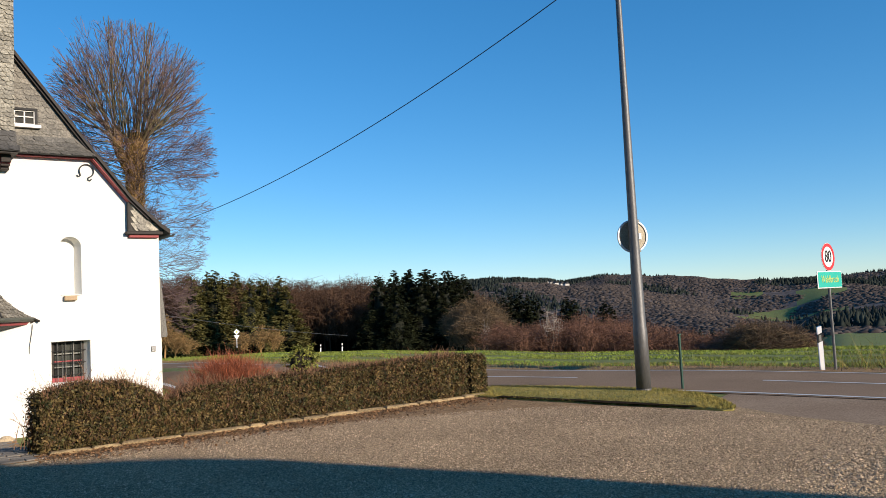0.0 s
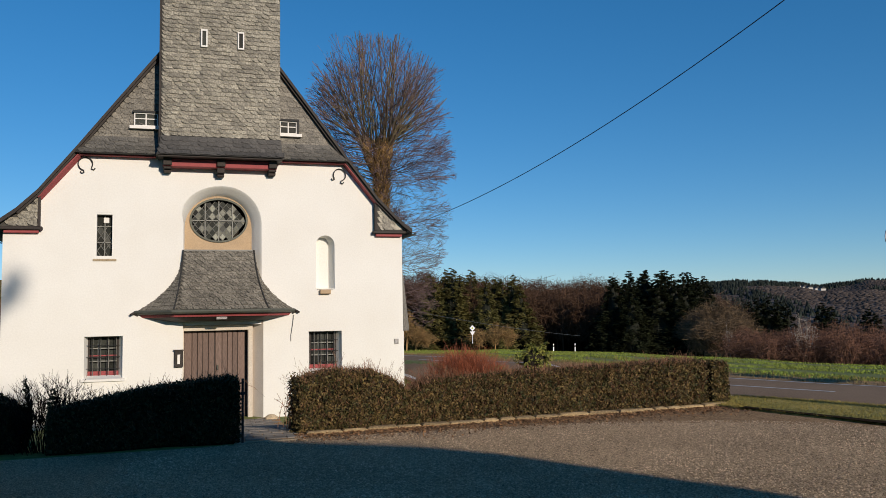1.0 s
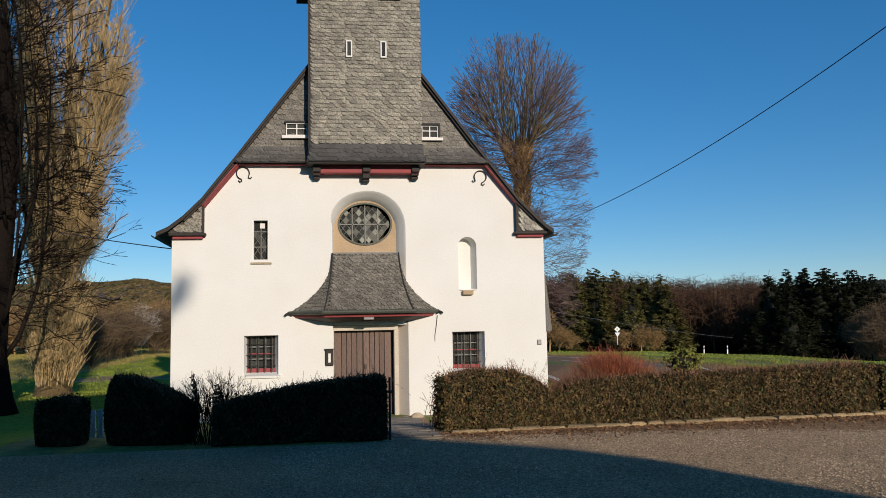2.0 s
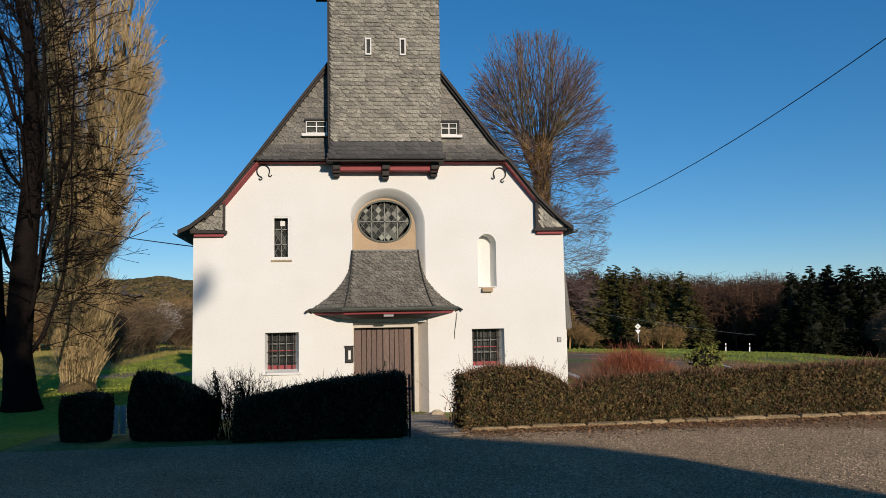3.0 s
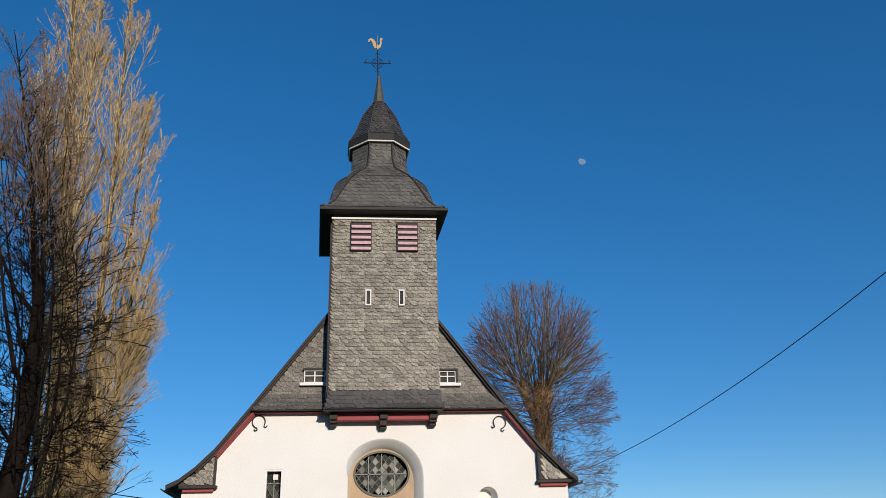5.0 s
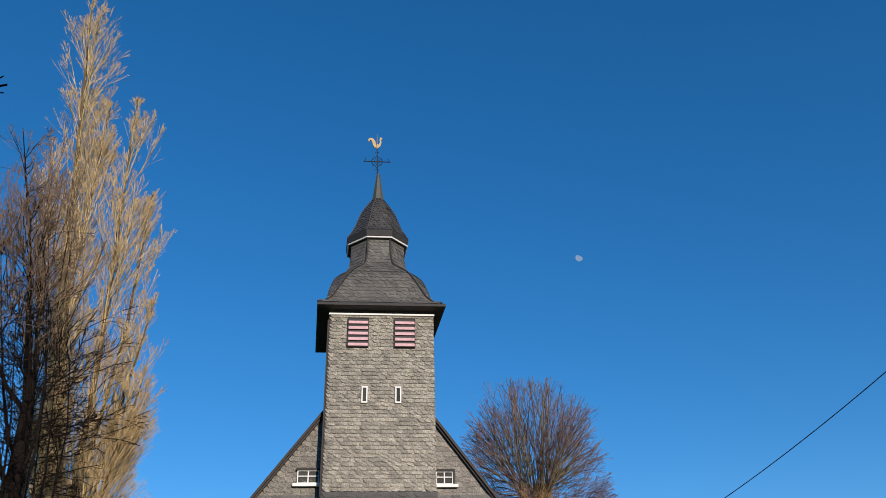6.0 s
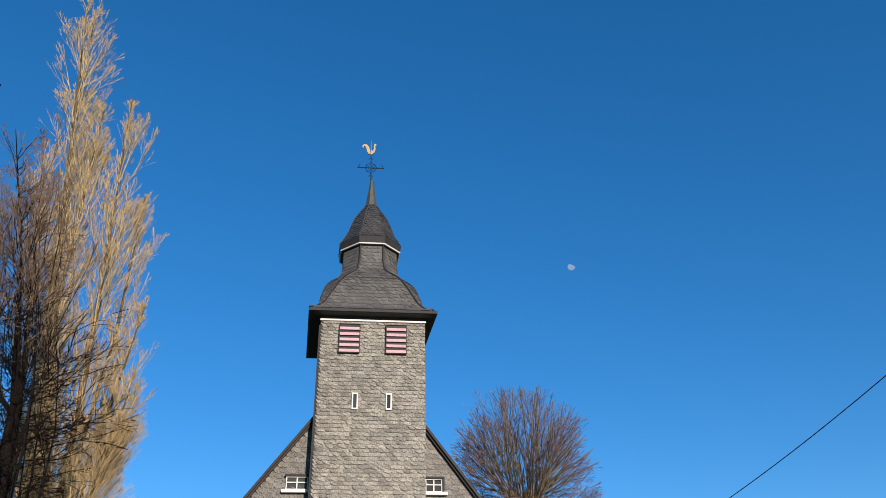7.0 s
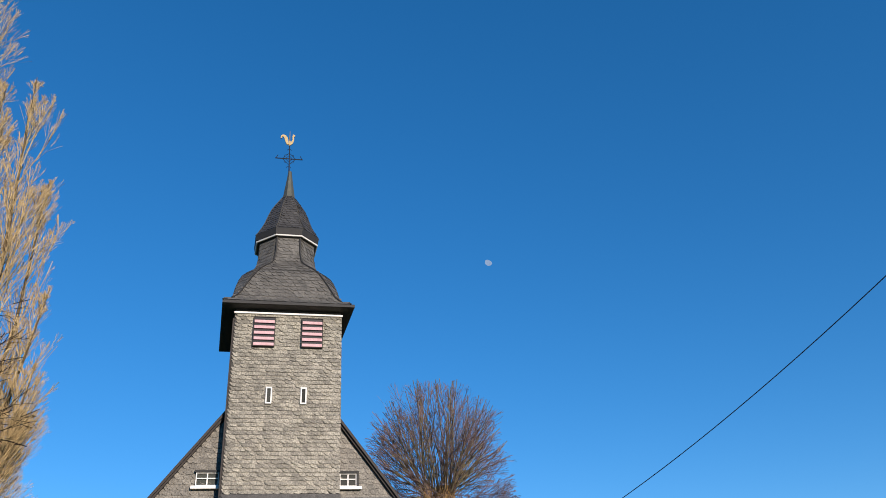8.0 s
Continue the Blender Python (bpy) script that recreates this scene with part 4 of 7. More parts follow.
for s in (-1, 1):
    slates("tower_side", lambda u, v, o, s=s: (TX + s * (TH + o), u, 7.8 + v), tower, 0.122, 0.16, side_rows, SLATE, rng, curve=1.0)
for x in (-0.05, 0.80):
    w = cpart("slit_window", ring_of(rect(x - 0.075, x + 0.075, 8.25, 8.68), rect(x - 0.045, x + 0.045, 8.285, 8.645), TY0 - 0.07, TY0 - 0.005), WHITE_PAINT, tower, "narrow slit window in a white frame")
    cpart("pane", MB().box(x - 0.05, x + 0.05, TY0 - 0.035, TY0 - 0.028, 8.28, 8.65), PANE, w)
for x in (-0.255, 0.965):
    lv = cpart("louvre", ring_of(rect(x - 0.275, x + 0.275, 9.75, 10.57), rect(x - 0.26, x + 0.26, 9.76, 10.555), TY0 - 0.09, TY0 + 0.001), DARK_WOOD, tower, "sound louvre with faded rose slats")
    # Black board added to paint the shade in the gaps between slats
    cpart("shadow_board", MB().box(x - 0.257, x + 0.257, TY0 - 0.068, TY0 - 0.060, 9.757, 10.557), SIGN_BLACK, lv)
    for i in range(5):
        z = 9.765 + i * 0.156
        cpart("slat", MB().loft([[(x - 0.254, TY0 - 0.112, z), (x + 0.254, TY0 - 0.112, z), (x + 0.254, TY0 - 0.082, z + 0.088), (x - 0.254, TY0 - 0.082, z + 0.088)],
                                 [(x - 0.254, TY0 - 0.098, z - 0.004), (x + 0.254, TY0 - 0.098, z - 0.004), (x + 0.254, TY0 - 0.069, z + 0.083), (x - 0.254, TY0 - 0.069, z + 0.083)]]), ROSE, lv)
cpart("beam", MB().box(-0.95, 1.69, FY - 0.30, FY + 0.1, 5.40, 5.584, 0.01), RED, tower, "red-painted beam under the tower")
cpart("soffit", MB().box(TX - TH - 0.06, TX + TH + 0.06, TY0 - 0.07, FY + 0.1, 5.585, 5.618), DARK_WOOD, tower)
for x in (-0.85, 0.37, 1.59):
    bz = 5.20 if abs(x - 0.37) < 0.1 else 5.27
    cpart("bracket", MB().box(x - 0.10, x + 0.10, FY - 0.37, FY + 0.1, 5.42, 5.584, 0.012).box(x - 0.092, x + 0.092, FY - 0.27, FY + 0.1, bz + 0.075, 5.419, 0.012).box(x - 0.085, x + 0.085, FY - 0.18, FY + 0.1, bz, bz + 0.074, 0.012), DARK_WOOD, tower, "dark stepped timber bracket")

CAPX, CAPY, CAPH = 0.335, FY + 0.83, 1.69
cap = cpart("tower_cap", MB().loft([[(CAPX + sx * h, CAPY + sy * h, z) for sx, sy in ((-1, -1), (1, -1), (1, 1), (-1, 1))] for h, z in
                                    ((1.30, 10.80), (1.64, 10.805), (CAPH, 10.815), (CAPH, 10.89), (1.66, 10.91))]), SLATE_DARK, label="swept octagonal slate helm on the tower")
cpart("white_strip", MB().box(TX - TH - 0.03, TX + TH + 0.03, TY0 - 0.05, TY0 + 0.01, 10.665, 10.71), WHITE_PAINT, cap)
HELM = [(10.90, 1.64, 1.64), (10.97, 1.50, 1.46), (11.2, 1.405, 1.24), (11.5, 1.36, 1.08), (11.8, 1.29, 0.92), (12.03, 1.21, 0.78), (12.22, 1.08, 0.62), (12.40, 0.90, 0.46), (12.55, 0.83, 0.37), (12.87, 0.78, 0.325), (13.34, 0.77, 0.32)]
AX, AY = 0.29, FY + 0.78


def octagon(b, a, z, x=AX, y=AY):
    return [(x + sx, y + sy, z) for sx, sy in ((-a, -b), (a, -b), (b, -a), (b, a), (a, b), (-a, b), (-b, a), (-b, -a))]


# Thin dark strip along the tower's left edge
cpart("corner_board", MB().box(TX - TH - 0.05, TX - TH - 0.004, TY0 + 0.03, TY0 + 0.12, 5.7, 10.55), DARK_WOOD, cap, "dark strip along the tower corner")
cpart("lower_helm", MB().loft([octagon(b, a, z) for z, b, a in HELM]), SLATE_BACK, cap, smooth=False)
T22 = math.tan(math.pi / 8)
UPPER = [(13.30, 0.78), (13.32, 0.83), (13.38, 0.87), (13.56, 0.90), (13.66, 0.835), (13.85, 0.74), (14.04, 0.66), (14.3, 0.58), (14.55, 0.49), (14.75, 0.385), (14.94, 0.275), (15.12, 0.17)]
cpart("upper_helm", MB().loft([octagon(b, b * T22, z) for z, b in UPPER]), SLATE_DARK, cap)
cpart("white_strip", MB().loft([octagon(b, b * T22, z) for z, b in ((13.325, 0.81), (13.33, 0.862), (13.362, 0.876), (13.366, 0.81))]), WHITE_PAINT, cap)
cpart("spire", MB().loft([octagon(b, b * T22, z) for z, b in ((15.08, 0.18), (15.5, 0.125), (15.8, 0.085), (16.1, 0.05))]), ZINC, cap, "grey metal spire")


def helm_half(z):
    return float(np.interp(z, [h[0] for h in HELM], [h[1] for h in HELM])), float(np.interp(z, [h[0] for h in HELM], [h[2] for h in HELM]))


def helm_rows(v):
    if v is None:
        return 2.38
    a = helm_half(10.9 + v)[1]
    return (-a + 0.01, a - 0.01)


slates("helm", lambda u, v, o: (AX + u, AY - helm_half(10.9 + v)[0] - o, 10.9 + v), cap, 0.115, 0.17, helm_rows, SLATE_HELM, rng, curve=0.6)


def diag_rows(v):
    if v is None:
        return 2.38
    b, a = helm_half(10.9 + v)
    return (0.02, math.hypot(b - a, b - a) - 0.02) if b - a > 0.05 else (0, 0)


for s in (-1, 1):
    def diag(u, v, o, s=s):
        b, a = helm_half(10.9 + v)
        return (AX + s * (a + u * 0.7071 + 0.7071 * o), AY - b + u * 0.7071 - 0.7071 * o, 10.9 + v)
    slates("helm", diag, cap, 0.115, 0.17, diag_rows, SLATE_HELM, rng, curve=0.6)
    ridge = [(AX + s * helm_half(z)[1], AY - helm_half(z)[0] - 0.02, z) for z, *_ in HELM]
    cpart("hip_roll", MB().tube(ridge, 0.022, 5), SLATE_DARK, cap)

def upper_half(z):
    return float(np.interp(z, [h[0] for h in UPPER], [h[1] for h in UPPER]))


def upper_rows(v):
    return 1.42 if v is None else (-upper_half(13.6 + v) * T22 + 0.005, upper_half(13.6 + v) * T22 - 0.005)


for turn in (0, 1, -1):
    ca, sa = math.cos(turn * math.pi / 4), math.sin(turn * math.pi / 4)

    def upper_pt(u, v, o, ca=ca, sa=sa):
        d = -upper_half(13.6 + v) - o
        return (AX + u * ca - d * sa, AY + u * sa + d * ca, 13.6 + v)
    slates("upper", upper_pt, cap, 0.10, 0.15, upper_rows, SLATE_UPPER, rng, curve=0.6)
    edge = [(AX + (-h[1] * T22) * ca + h[1] * sa, AY + (-h[1] * T22) * sa - h[1] * ca, h[0]) for h in UPPER[3:]]
    cpart("hip_roll", MB().tube(edge, 0.016, 5), SLATE_BACK, cap)
cross = cpart("spire_cross", MB().tube([(AX - 0.03, AY, 16.05), (AX - 0.05, AY, 17.12)], [0.022, 0.014], 6).tube([(AX - 0.47, AY, 16.59), (AX + 0.37, AY, 16.59)], 0.016, 6), IRON, label="wrought-iron cross with scrolled lattice")
deco = MB()
for r in (0.11, 0.20):
    deco.tube([(AX - 0.05 + r * math.cos(t), AY, 16.59 + r * math.sin(t) * 1.15) for t in np.linspace(0, 2 * math.pi, 5)], 0.009, 4)
for sx, sz in ((1, 1), (-1, 1), (1, -1), (-1, -1)):
    deco.tube([(AX - 0.05 + sx * 0.04, AY, 16.59 + sz * 0.16), (AX - 0.05 + sx * 0.13, AY, 16.59 + sz * 0.14), (AX - 0.05 + sx * 0.15, AY, 16.59 + sz * 0.05)], 0.008, 4)
for z in (16.26, 16.92):
    deco.tube([(AX - 0.12, AY, z), (AX - 0.05, AY, z + 0.06), (AX + 0.02, AY, z)], 0.010, 4)
for sx in (-1, 1):
    deco.tube([(AX - 0.05 + sx * 0.34, AY, 16.72), (AX - 0.05 + sx * 0.40, AY, 16.59), (AX - 0.05 + sx * 0.34, AY, 16.60)], 0.010, 4)
cpart("lattice", deco, IRON, cross)
cock_tail = [(-0.270, 17.363), (-0.266, 17.462), (-0.198, 17.503), (-0.117, 17.480), (-0.054, 17.390), (-0.027, 17.264), (-0.009, 17.138), (-0.063, 17.120), (-0.108, 17.210), (-0.144, 17.336), (-0.180, 17.417), (-0.225, 17.426), (-0.230, 17.354)]
cock_body = [(-0.005, 17.120), (0.054, 17.120), (0.117, 17.183), (0.149, 17.318), (0.140, 17.435), (0.176, 17.471), (0.167, 17.516), (0.108, 17.534), (0.090, 17.453), (0.099, 17.327), (0.063, 17.246), (0.000, 17.273)]
ck = MB()
for outline in (cock_tail, cock_body):
    vs, fs = fill(outline)
    for y in (-0.02, 0.02):
        ck.add([(AX - 0.07 + v.x, AY + y, v.y) for v in vs], fs)
    n = len(outline)
    ck.add([(AX - 0.07 + x, AY + y, z) for y in (-0.02, 0.02) for x, z in outline], [(i, (i + 1) % n, n + (i + 1) % n, n + i) for i in range(n)])
ck.tube([(AX - 0.06, AY, 17.08), (AX - 0.06, AY, 17.66)], [0.022, 0.008], 6)
cpart("weathercock", ck, GOLD, cross, "gilded weathercock")

# ---- porch roof over the door
PORCH_TOP, PORCH_EAVE = 3.42, 2.0
top_pts = [(-0.47, FY + 0.30), (-0.47, FY - 0.03), (1.17, FY - 0.03), (1.17, FY + 0.30)]
eave_pts = [(-1.50, FY + 0.02), (-0.69, FY - 0.66), (1.44, FY - 0.66), (2.12, FY + 0.02)]


def porch_ring(t):
    """t 0 at the top to 1 at the eaves, a hollow sweep."""
    s = 0.36 * t + 0.64 * t ** 2.3
    return [(a[0] + (b[0] - a[0]) * s, a[1] + (b[1] - a[1]) * s, PORCH_TOP + (PORCH_EAVE - PORCH_TOP) * t) for a, b in zip(top_pts, eave_pts)]


pr = [porch_ring(t) for t in np.linspace(0, 1, 12)]
pr.append([(x, y, PORCH_EAVE - 0.05) for x, y, z in pr[-1]])
porch = cpart("porch_roof", MB().loft(pr), SLATE_BACK, label="bell-cast slate porch roof with red soffit over the door")


def porch_face(i, inset=0.0):
    def pt_(u, v, o):
        t = 1 - np.clip(v, 0, 1.42) / 1.42
        ring = porch_ring(float(t))
        a, b = Vector(ring[i]), Vector(ring[i + 1])
        d = (b - a).normalized()
        nrm = d.cross(Vector((0, 0, 1)))
        q = a + d * u + nrm * o * 0.8 + Vector((0, 0, o * 0.8))
        return tuple(q)

    def rows_(v):
        if v is None:
            return 1.40
        ring = porch_ring(1 - v / 1.42)
        return (0.0, (Vector(ring[i + 1]) - Vector(ring[i])).length)
    return pt_, rows_


for i in (0, 1, 2):
    fn, rw = porch_face(i)
    slates("porch", fn, porch, 0.09, 0.14, rw, SLATE_PORCH, rng, curve=0.65, slant=0.8)
for i in (1, 2):
    cpart("hip_roll", MB().tube([tuple(Vector(porch_ring(t)[i]) + Vector((0, -0.01, 0.015))) for t in np.linspace(0, 1, 12)], 0.02, 5), SLATE_DARK, porch)
cpart("flashing", MB().box(-0.45, 1.15, FY - 0.04, FY + 0.30, PORCH_TOP - 0.01, PORCH_TOP + 0.025), LEAD, porch)
gut = [Vector((*p, PORCH_EAVE - 0.04)) for p in eave_pts]
gut = [gut[0] + Vector((-0.03, 0.0, 0)), gut[1] + Vector((-0.04, -0.06, 0)), gut[2] + Vector((0.04, -0.06, 0)), gut[3] + Vector((0.03, 0.0, 0))]
cpart("gutter", MB().tube([tuple(p) for p in gut], 0.05, 8), ZINC, porch, "green-grey metal gutter")
for s, p in ((-1, gut[0]), (1, gut[3])):
    cpart("spout", MB().tube([tuple(p), (p.x + s * 0.10, p.y - 0.12, p.z - 0.05)], [0.04, 0.025], 6).tube([(p.x - s * 0.06, p.y - 0.03, p.z - 0.08), (p.x + s * 0.06, p.y - 0.02, p.z - 0.02)], 0.018, 5), DARK_WOOD, porch)
inner = [(-0.75, FY + 0.01), (-0.40, FY - 0.34), (1.12, FY - 0.34), (1.50, FY + 0.01)]
fz1 = PORCH_EAVE - 0.27
cpart("fascia", MB().loft([[(x, y + 0.03, PORCH_EAVE - 0.10) for x, y in eave_pts], [(x * 0.985 + 0.005, y + 0.06, PORCH_EAVE - 0.16) for x, y in eave_pts]]), RED, porch, "red-painted fascia")
cpart("soffit", MB().loft([[(x * 0.98 + 0.006, y + 0.10, PORCH_EAVE - 0.165) for x, y in eave_pts], [(x, y, fz1) for x, y in inner]]), DARK_WOOD, porch, "dark boarded soffit")
cpart("lamp", MB().box(0.25, 0.50, FY - 0.60, FY - 0.48, PORCH_EAVE - 0.235, PORCH_EAVE - 0.165, 0.012), BRASS, porch, "flat grey lamp under the eaves")
cpart("loose_wire", MB().tube([(2.13, FY - 0.04, 1.85), (2.10, FY - 0.03, 1.6), (2.06, FY - 0.02, 1.35), (2.06, FY - 0.012, 1.2)], 0.006, 4), ZINC, porch)

# ------------------------------------------------------------------ unseen house added behind, its outline shaped to cast the yard's shadow
house = thing("gabled_house", "unseen house added behind the yard to cast its shadow", "house", (0.0, -10.0, 0))
verge_line = [(13.77, 2.85), (11.34, 4.21), (11.24, 4.39), (11.08, 4.62), (10.87, 4.94), (10.68, 5.32), (10.48, 5.53), (10.28, 5.83), (10.04, 6.17), (9.55, 6.47), (8.94, 6.66), (8.47, 6.78), (8.12, 6.89), (8.0, 7.97), (6.46, 8.78), (5.02, 9.22), (4.82, 11.58), (3.05, 11.21), (1.15, 10.88), (-4.0, 11.0), (-16.0, 10.6)]
outl = [(-15.8, -0.2), (13.6, -0.2), (13.6, 2.75)] + [(x, z - 0.14) for x, z in verge_line[1:-1]] + [(-15.8, 10.4)]
part("wall", MB().prism(outl, -11, -0.1), HOUSE_WALL, house)
part("roof", MB().loft([[(x, y, z) for x, z in verge_line] + [(x, y, z - 0.13) for x, z in verge_line[::-1]] for y in (-11.3, 0.0)]), SLATE_DARK, house)

# ------------------------------------------------------------------ path to the door
path = sheet("path", [(0.45, 11.85), (1.50, 12.15), (1.75, 19.7), (-0.6, 19.7), (0.30, 16)], SOIL, 0.015, "paved path sloping from the gate to the chapel door", "path")
paver = MB().box(-0.145, 0.145, -0.095, 0.095, -0.04, 0.012, 0.008)
paver_mesh = mesh_of("paver", paver, PAVING)
rng = np.random.default_rng(21)
k = 0
y = 12.25
while y < 19.6:
    x0, x1 = np.interp(y, [11.9, 16, 19.7], [0.45, 0.30, -0.55]), np.interp(y, [11.9, 19.7], [1.45, 1.72])
    x = x0 + 0.15 * (k % 2)
    while x < x1 - 0.1:
        ob = part("paver", paver_mesh, PAVING, path)
        gz = float(ground_z(x, y))
        ob.location = (x, y, gz + 0.012 + rng.uniform(-0.004, 0.004))
        ob.rotation_euler = (math.atan((float(ground_z(x, y + 0.1)) - gz) / 0.1) + rng.uniform(-0.01, 0.01), rng.uniform(-0.01, 0.01), rng.uniform(-0.03, 0.03))
        x += 0.302
    y += 0.202
    k += 1
tagged(new("gate_edging", mesh_of("gate_edging", MB().box(0.50, 1.42, 11.93, 11.99, -0.1, 0.03, 0.01), STONE)), "thin pale edging strip across the path", "edging")
gp = thing("gate_post", "thin dark metal gate post beside the hedge", "gate post", (0.545, 11.92, 0))
part("post", MB().tube([(0, 0, -0.1), (0, 0, 0.93)], 0.018, 8), IRON, gp)
part("hinge", MB().box(-0.03, 0.03, -0.02, 0.02, 0.70, 0.74), IRON, gp)
part("foot", MB().box(-0.08, 0.05, -0.05, 0.05, -0.05, 0.02, 0.01), STONE, gp)
tagged(new("stone", mesh_of("stone", MB().loft([[(1.55 + a * (0.16 + 0.02 * math.sin(5 * t)), 19.5 + b * 0.11, BASE + z) for t, a, b in [(t, math.cos(t), math.sin(t)) for t in np.linspace(0, 2 * math.pi, 9)[:-1]]] for z, s in ((-0.02, 1), (0.07, 1))] + [[(1.55 + 0.07 * math.cos(t), 19.5 + 0.05 * math.sin(t), BASE + 0.13) for t in np.linspace(0, 2 * math.pi, 9)[:-1]]]), STONE)), "rough field stone lying by the door step", "stone")


# ------------------------------------------------------------------ hedges
def hedge(name, label, line, depth, height, n_leaves, seed, leaf_mat=HEDGE_LEAF, twigs=500, leaf=0.035, tall=0.0, taper=0.0):
    """A clipped hedge along a line: height(s) for s from 0 to 1; taper rounds its ends."""
    rng = np.random.default_rng(seed)
    a, b = np.array(line[0], float), np.array(line[-1], float)
    L = np.linalg.norm(b - a)
    d = (b - a) / L
    nrm = np.array([d[1], -d[0]])
    hd = thing(name, label, "hedge", (a[0], a[1], float(ground_z(*a))))
    z0 = float(ground_z(*a))

    def at(s, q, h):
        wob = 0.05 * np.sin(s * L * 2.1 + seed) + 0.03 * np.sin(s * L * 5.3)
        q = 0.5 + (q - 0.5) * (1 - taper * np.abs(2 * s - 1) ** 4)
        s = 0.5 + (s - 0.5) * (1 + taper * 0.16 * np.sin(np.clip(h, 0, 1) * 3.6))
        p = a + np.outer(s * L, d) - np.outer(q * depth + wob * (1 - q), nrm)
        return np.c_[p - a, ground_z(p[:, 0], p[:, 1]) - z0 + h]

    core = MB()
    ss = np.linspace(0.012, 0.988, 24)
    rings = []
    for s in ss:
        hh = height(s) * 0.90
        q = np.array([s] * 6)
        rings.append([tuple(v) for v in at(q, np.array([0.10, 0.08, 0.22, 0.78, 0.92, 0.9]), np.array([0, hh * 0.8, hh, hh, hh * 0.8, 0]))])
    core.loft(rings)
    part("hedge_core", core, SHADE_CORE, hd)
    # leaves: front, top, ends
    n = n_leaves
    s = rng.uniform(0, 1, n)
    kind = rng.random(n)
    hs = np.array([height(v) for v in s])
    front, top_ = kind < 0.56, (kind >= 0.56) & (kind < 0.86)
    back, end = (kind >= 0.86) & (kind < 0.92), kind >= 0.92
    q = np.where(front, np.abs(rng.normal(0, 0.06, n)), np.where(back, 1 - np.abs(rng.normal(0, 0.06, n)), rng.uniform(0.02, 0.98, n)))
    h = np.where(top_, hs * (1 - np.abs(rng.normal(0, 0.05, n))) + rng.normal(0, 0.02, n), rng.uniform(0.03, 1, n) * hs)
    s = np.where(end, np.where(rng.random(n) < 0.5, 0.0, 1.0) + rng.normal(0, 0.006, n), s)
    edge = np.clip((h / hs - 0.86) / 0.14, 0, 1)
    q = q + np.where(front, 0.12 * edge ** 2, 0)
    c = at(s, q, h)
    nn = np.zeros((n, 3))
    nn[:, :2] = np.where(front[:, None], nrm, np.where(back[:, None], -nrm, np.where(end[:, None], np.sign(s - 0.5)[:, None] * d, 0)))
    nn[:, 2] = np.where(top_, 1.0, 0.15)
    part("foliage", leaves_mesh("foliage", c, nn, leaf, leaf_mat, rng), leaf_mat, hd, kind="stuff")
    segs = []
    for _ in range(twigs):
        sv = rng.random()
        hv = height(sv)
        p = at(np.array([sv]), np.array([rng.uniform(0.05, 0.95)]), np.array([hv * rng.uniform(0.9, 1.0)]))[0]
        ln = rng.exponential(0.035) + 0.02 + tall * rng.random() ** 3
        e = p + np.array([rng.normal(0, 0.35) * ln, rng.normal(0, 0.35) * ln, ln])
        segs.append([*p, *e, 0.003, 0.0015])
    for _ in range(twigs):
        sv, hv = rng.random(), rng.random()
        p = at(np.array([sv]), np.array([0.03]), np.array([hv * height(sv)]))[0]
        e = p + np.array([*(nrm * rng.uniform(0.02, 0.07)), rng.uniform(0, 0.06)]) + rng.normal(0, 0.02, 3)
        segs.append([*p, *e, 0.003, 0.0015])
    part("outer_growth", segments_mesh("outer_growth", segs, HEDGE_TWIG, 1), HEDGE_TWIG, hd, kind="stuff")
    return hd


H1 = lambda s: float(np.interp(s, [0, 0.03, 0.08, 0.16, 0.2, 0.235, 0.26, 0.29, 0.4, 0.6, 0.8, 0.97, 1.0], [0.80, 0.88, 0.95, 0.90, 0.77, 0.56, 0.62, 0.71, 0.77, 0.79, 0.82, 0.86, 0.80]))
hedge("clipped_hedge", "clipped brown-green hedge, sunlit, along a stone edging", [(1.42, 12.50), (8.98, 12.95)], 0.75, H1, 56000, 3, twigs=7000, tall=0.07, leaf=0.031)
hedge("hedge_end_shrub", "short end piece of clipped hedge beyond a gap", [(9.10, 13.02), (9.45, 12.98)], 0.6, lambda s: 0.80, 2600, 4, twigs=100)
H2 = lambda s: float(np.interp(s, [0, 0.26, 0.46, 0.76, 0.97, 1.0], [0.56, 0.70, 0.80, 0.88, 0.93, 0.88]))
# This hedge takes its shade from the darkened leaf colour
hedge("shaded_hedge", "clipped dark hedge in deep shade beside the gate", [(-2.0, 11.95), (0.50, 11.98)], 0.8, H2, 30000, 5, leaf_mat=SHADED_LEAF, twigs=900, tall=0.08, leaf=0.026)


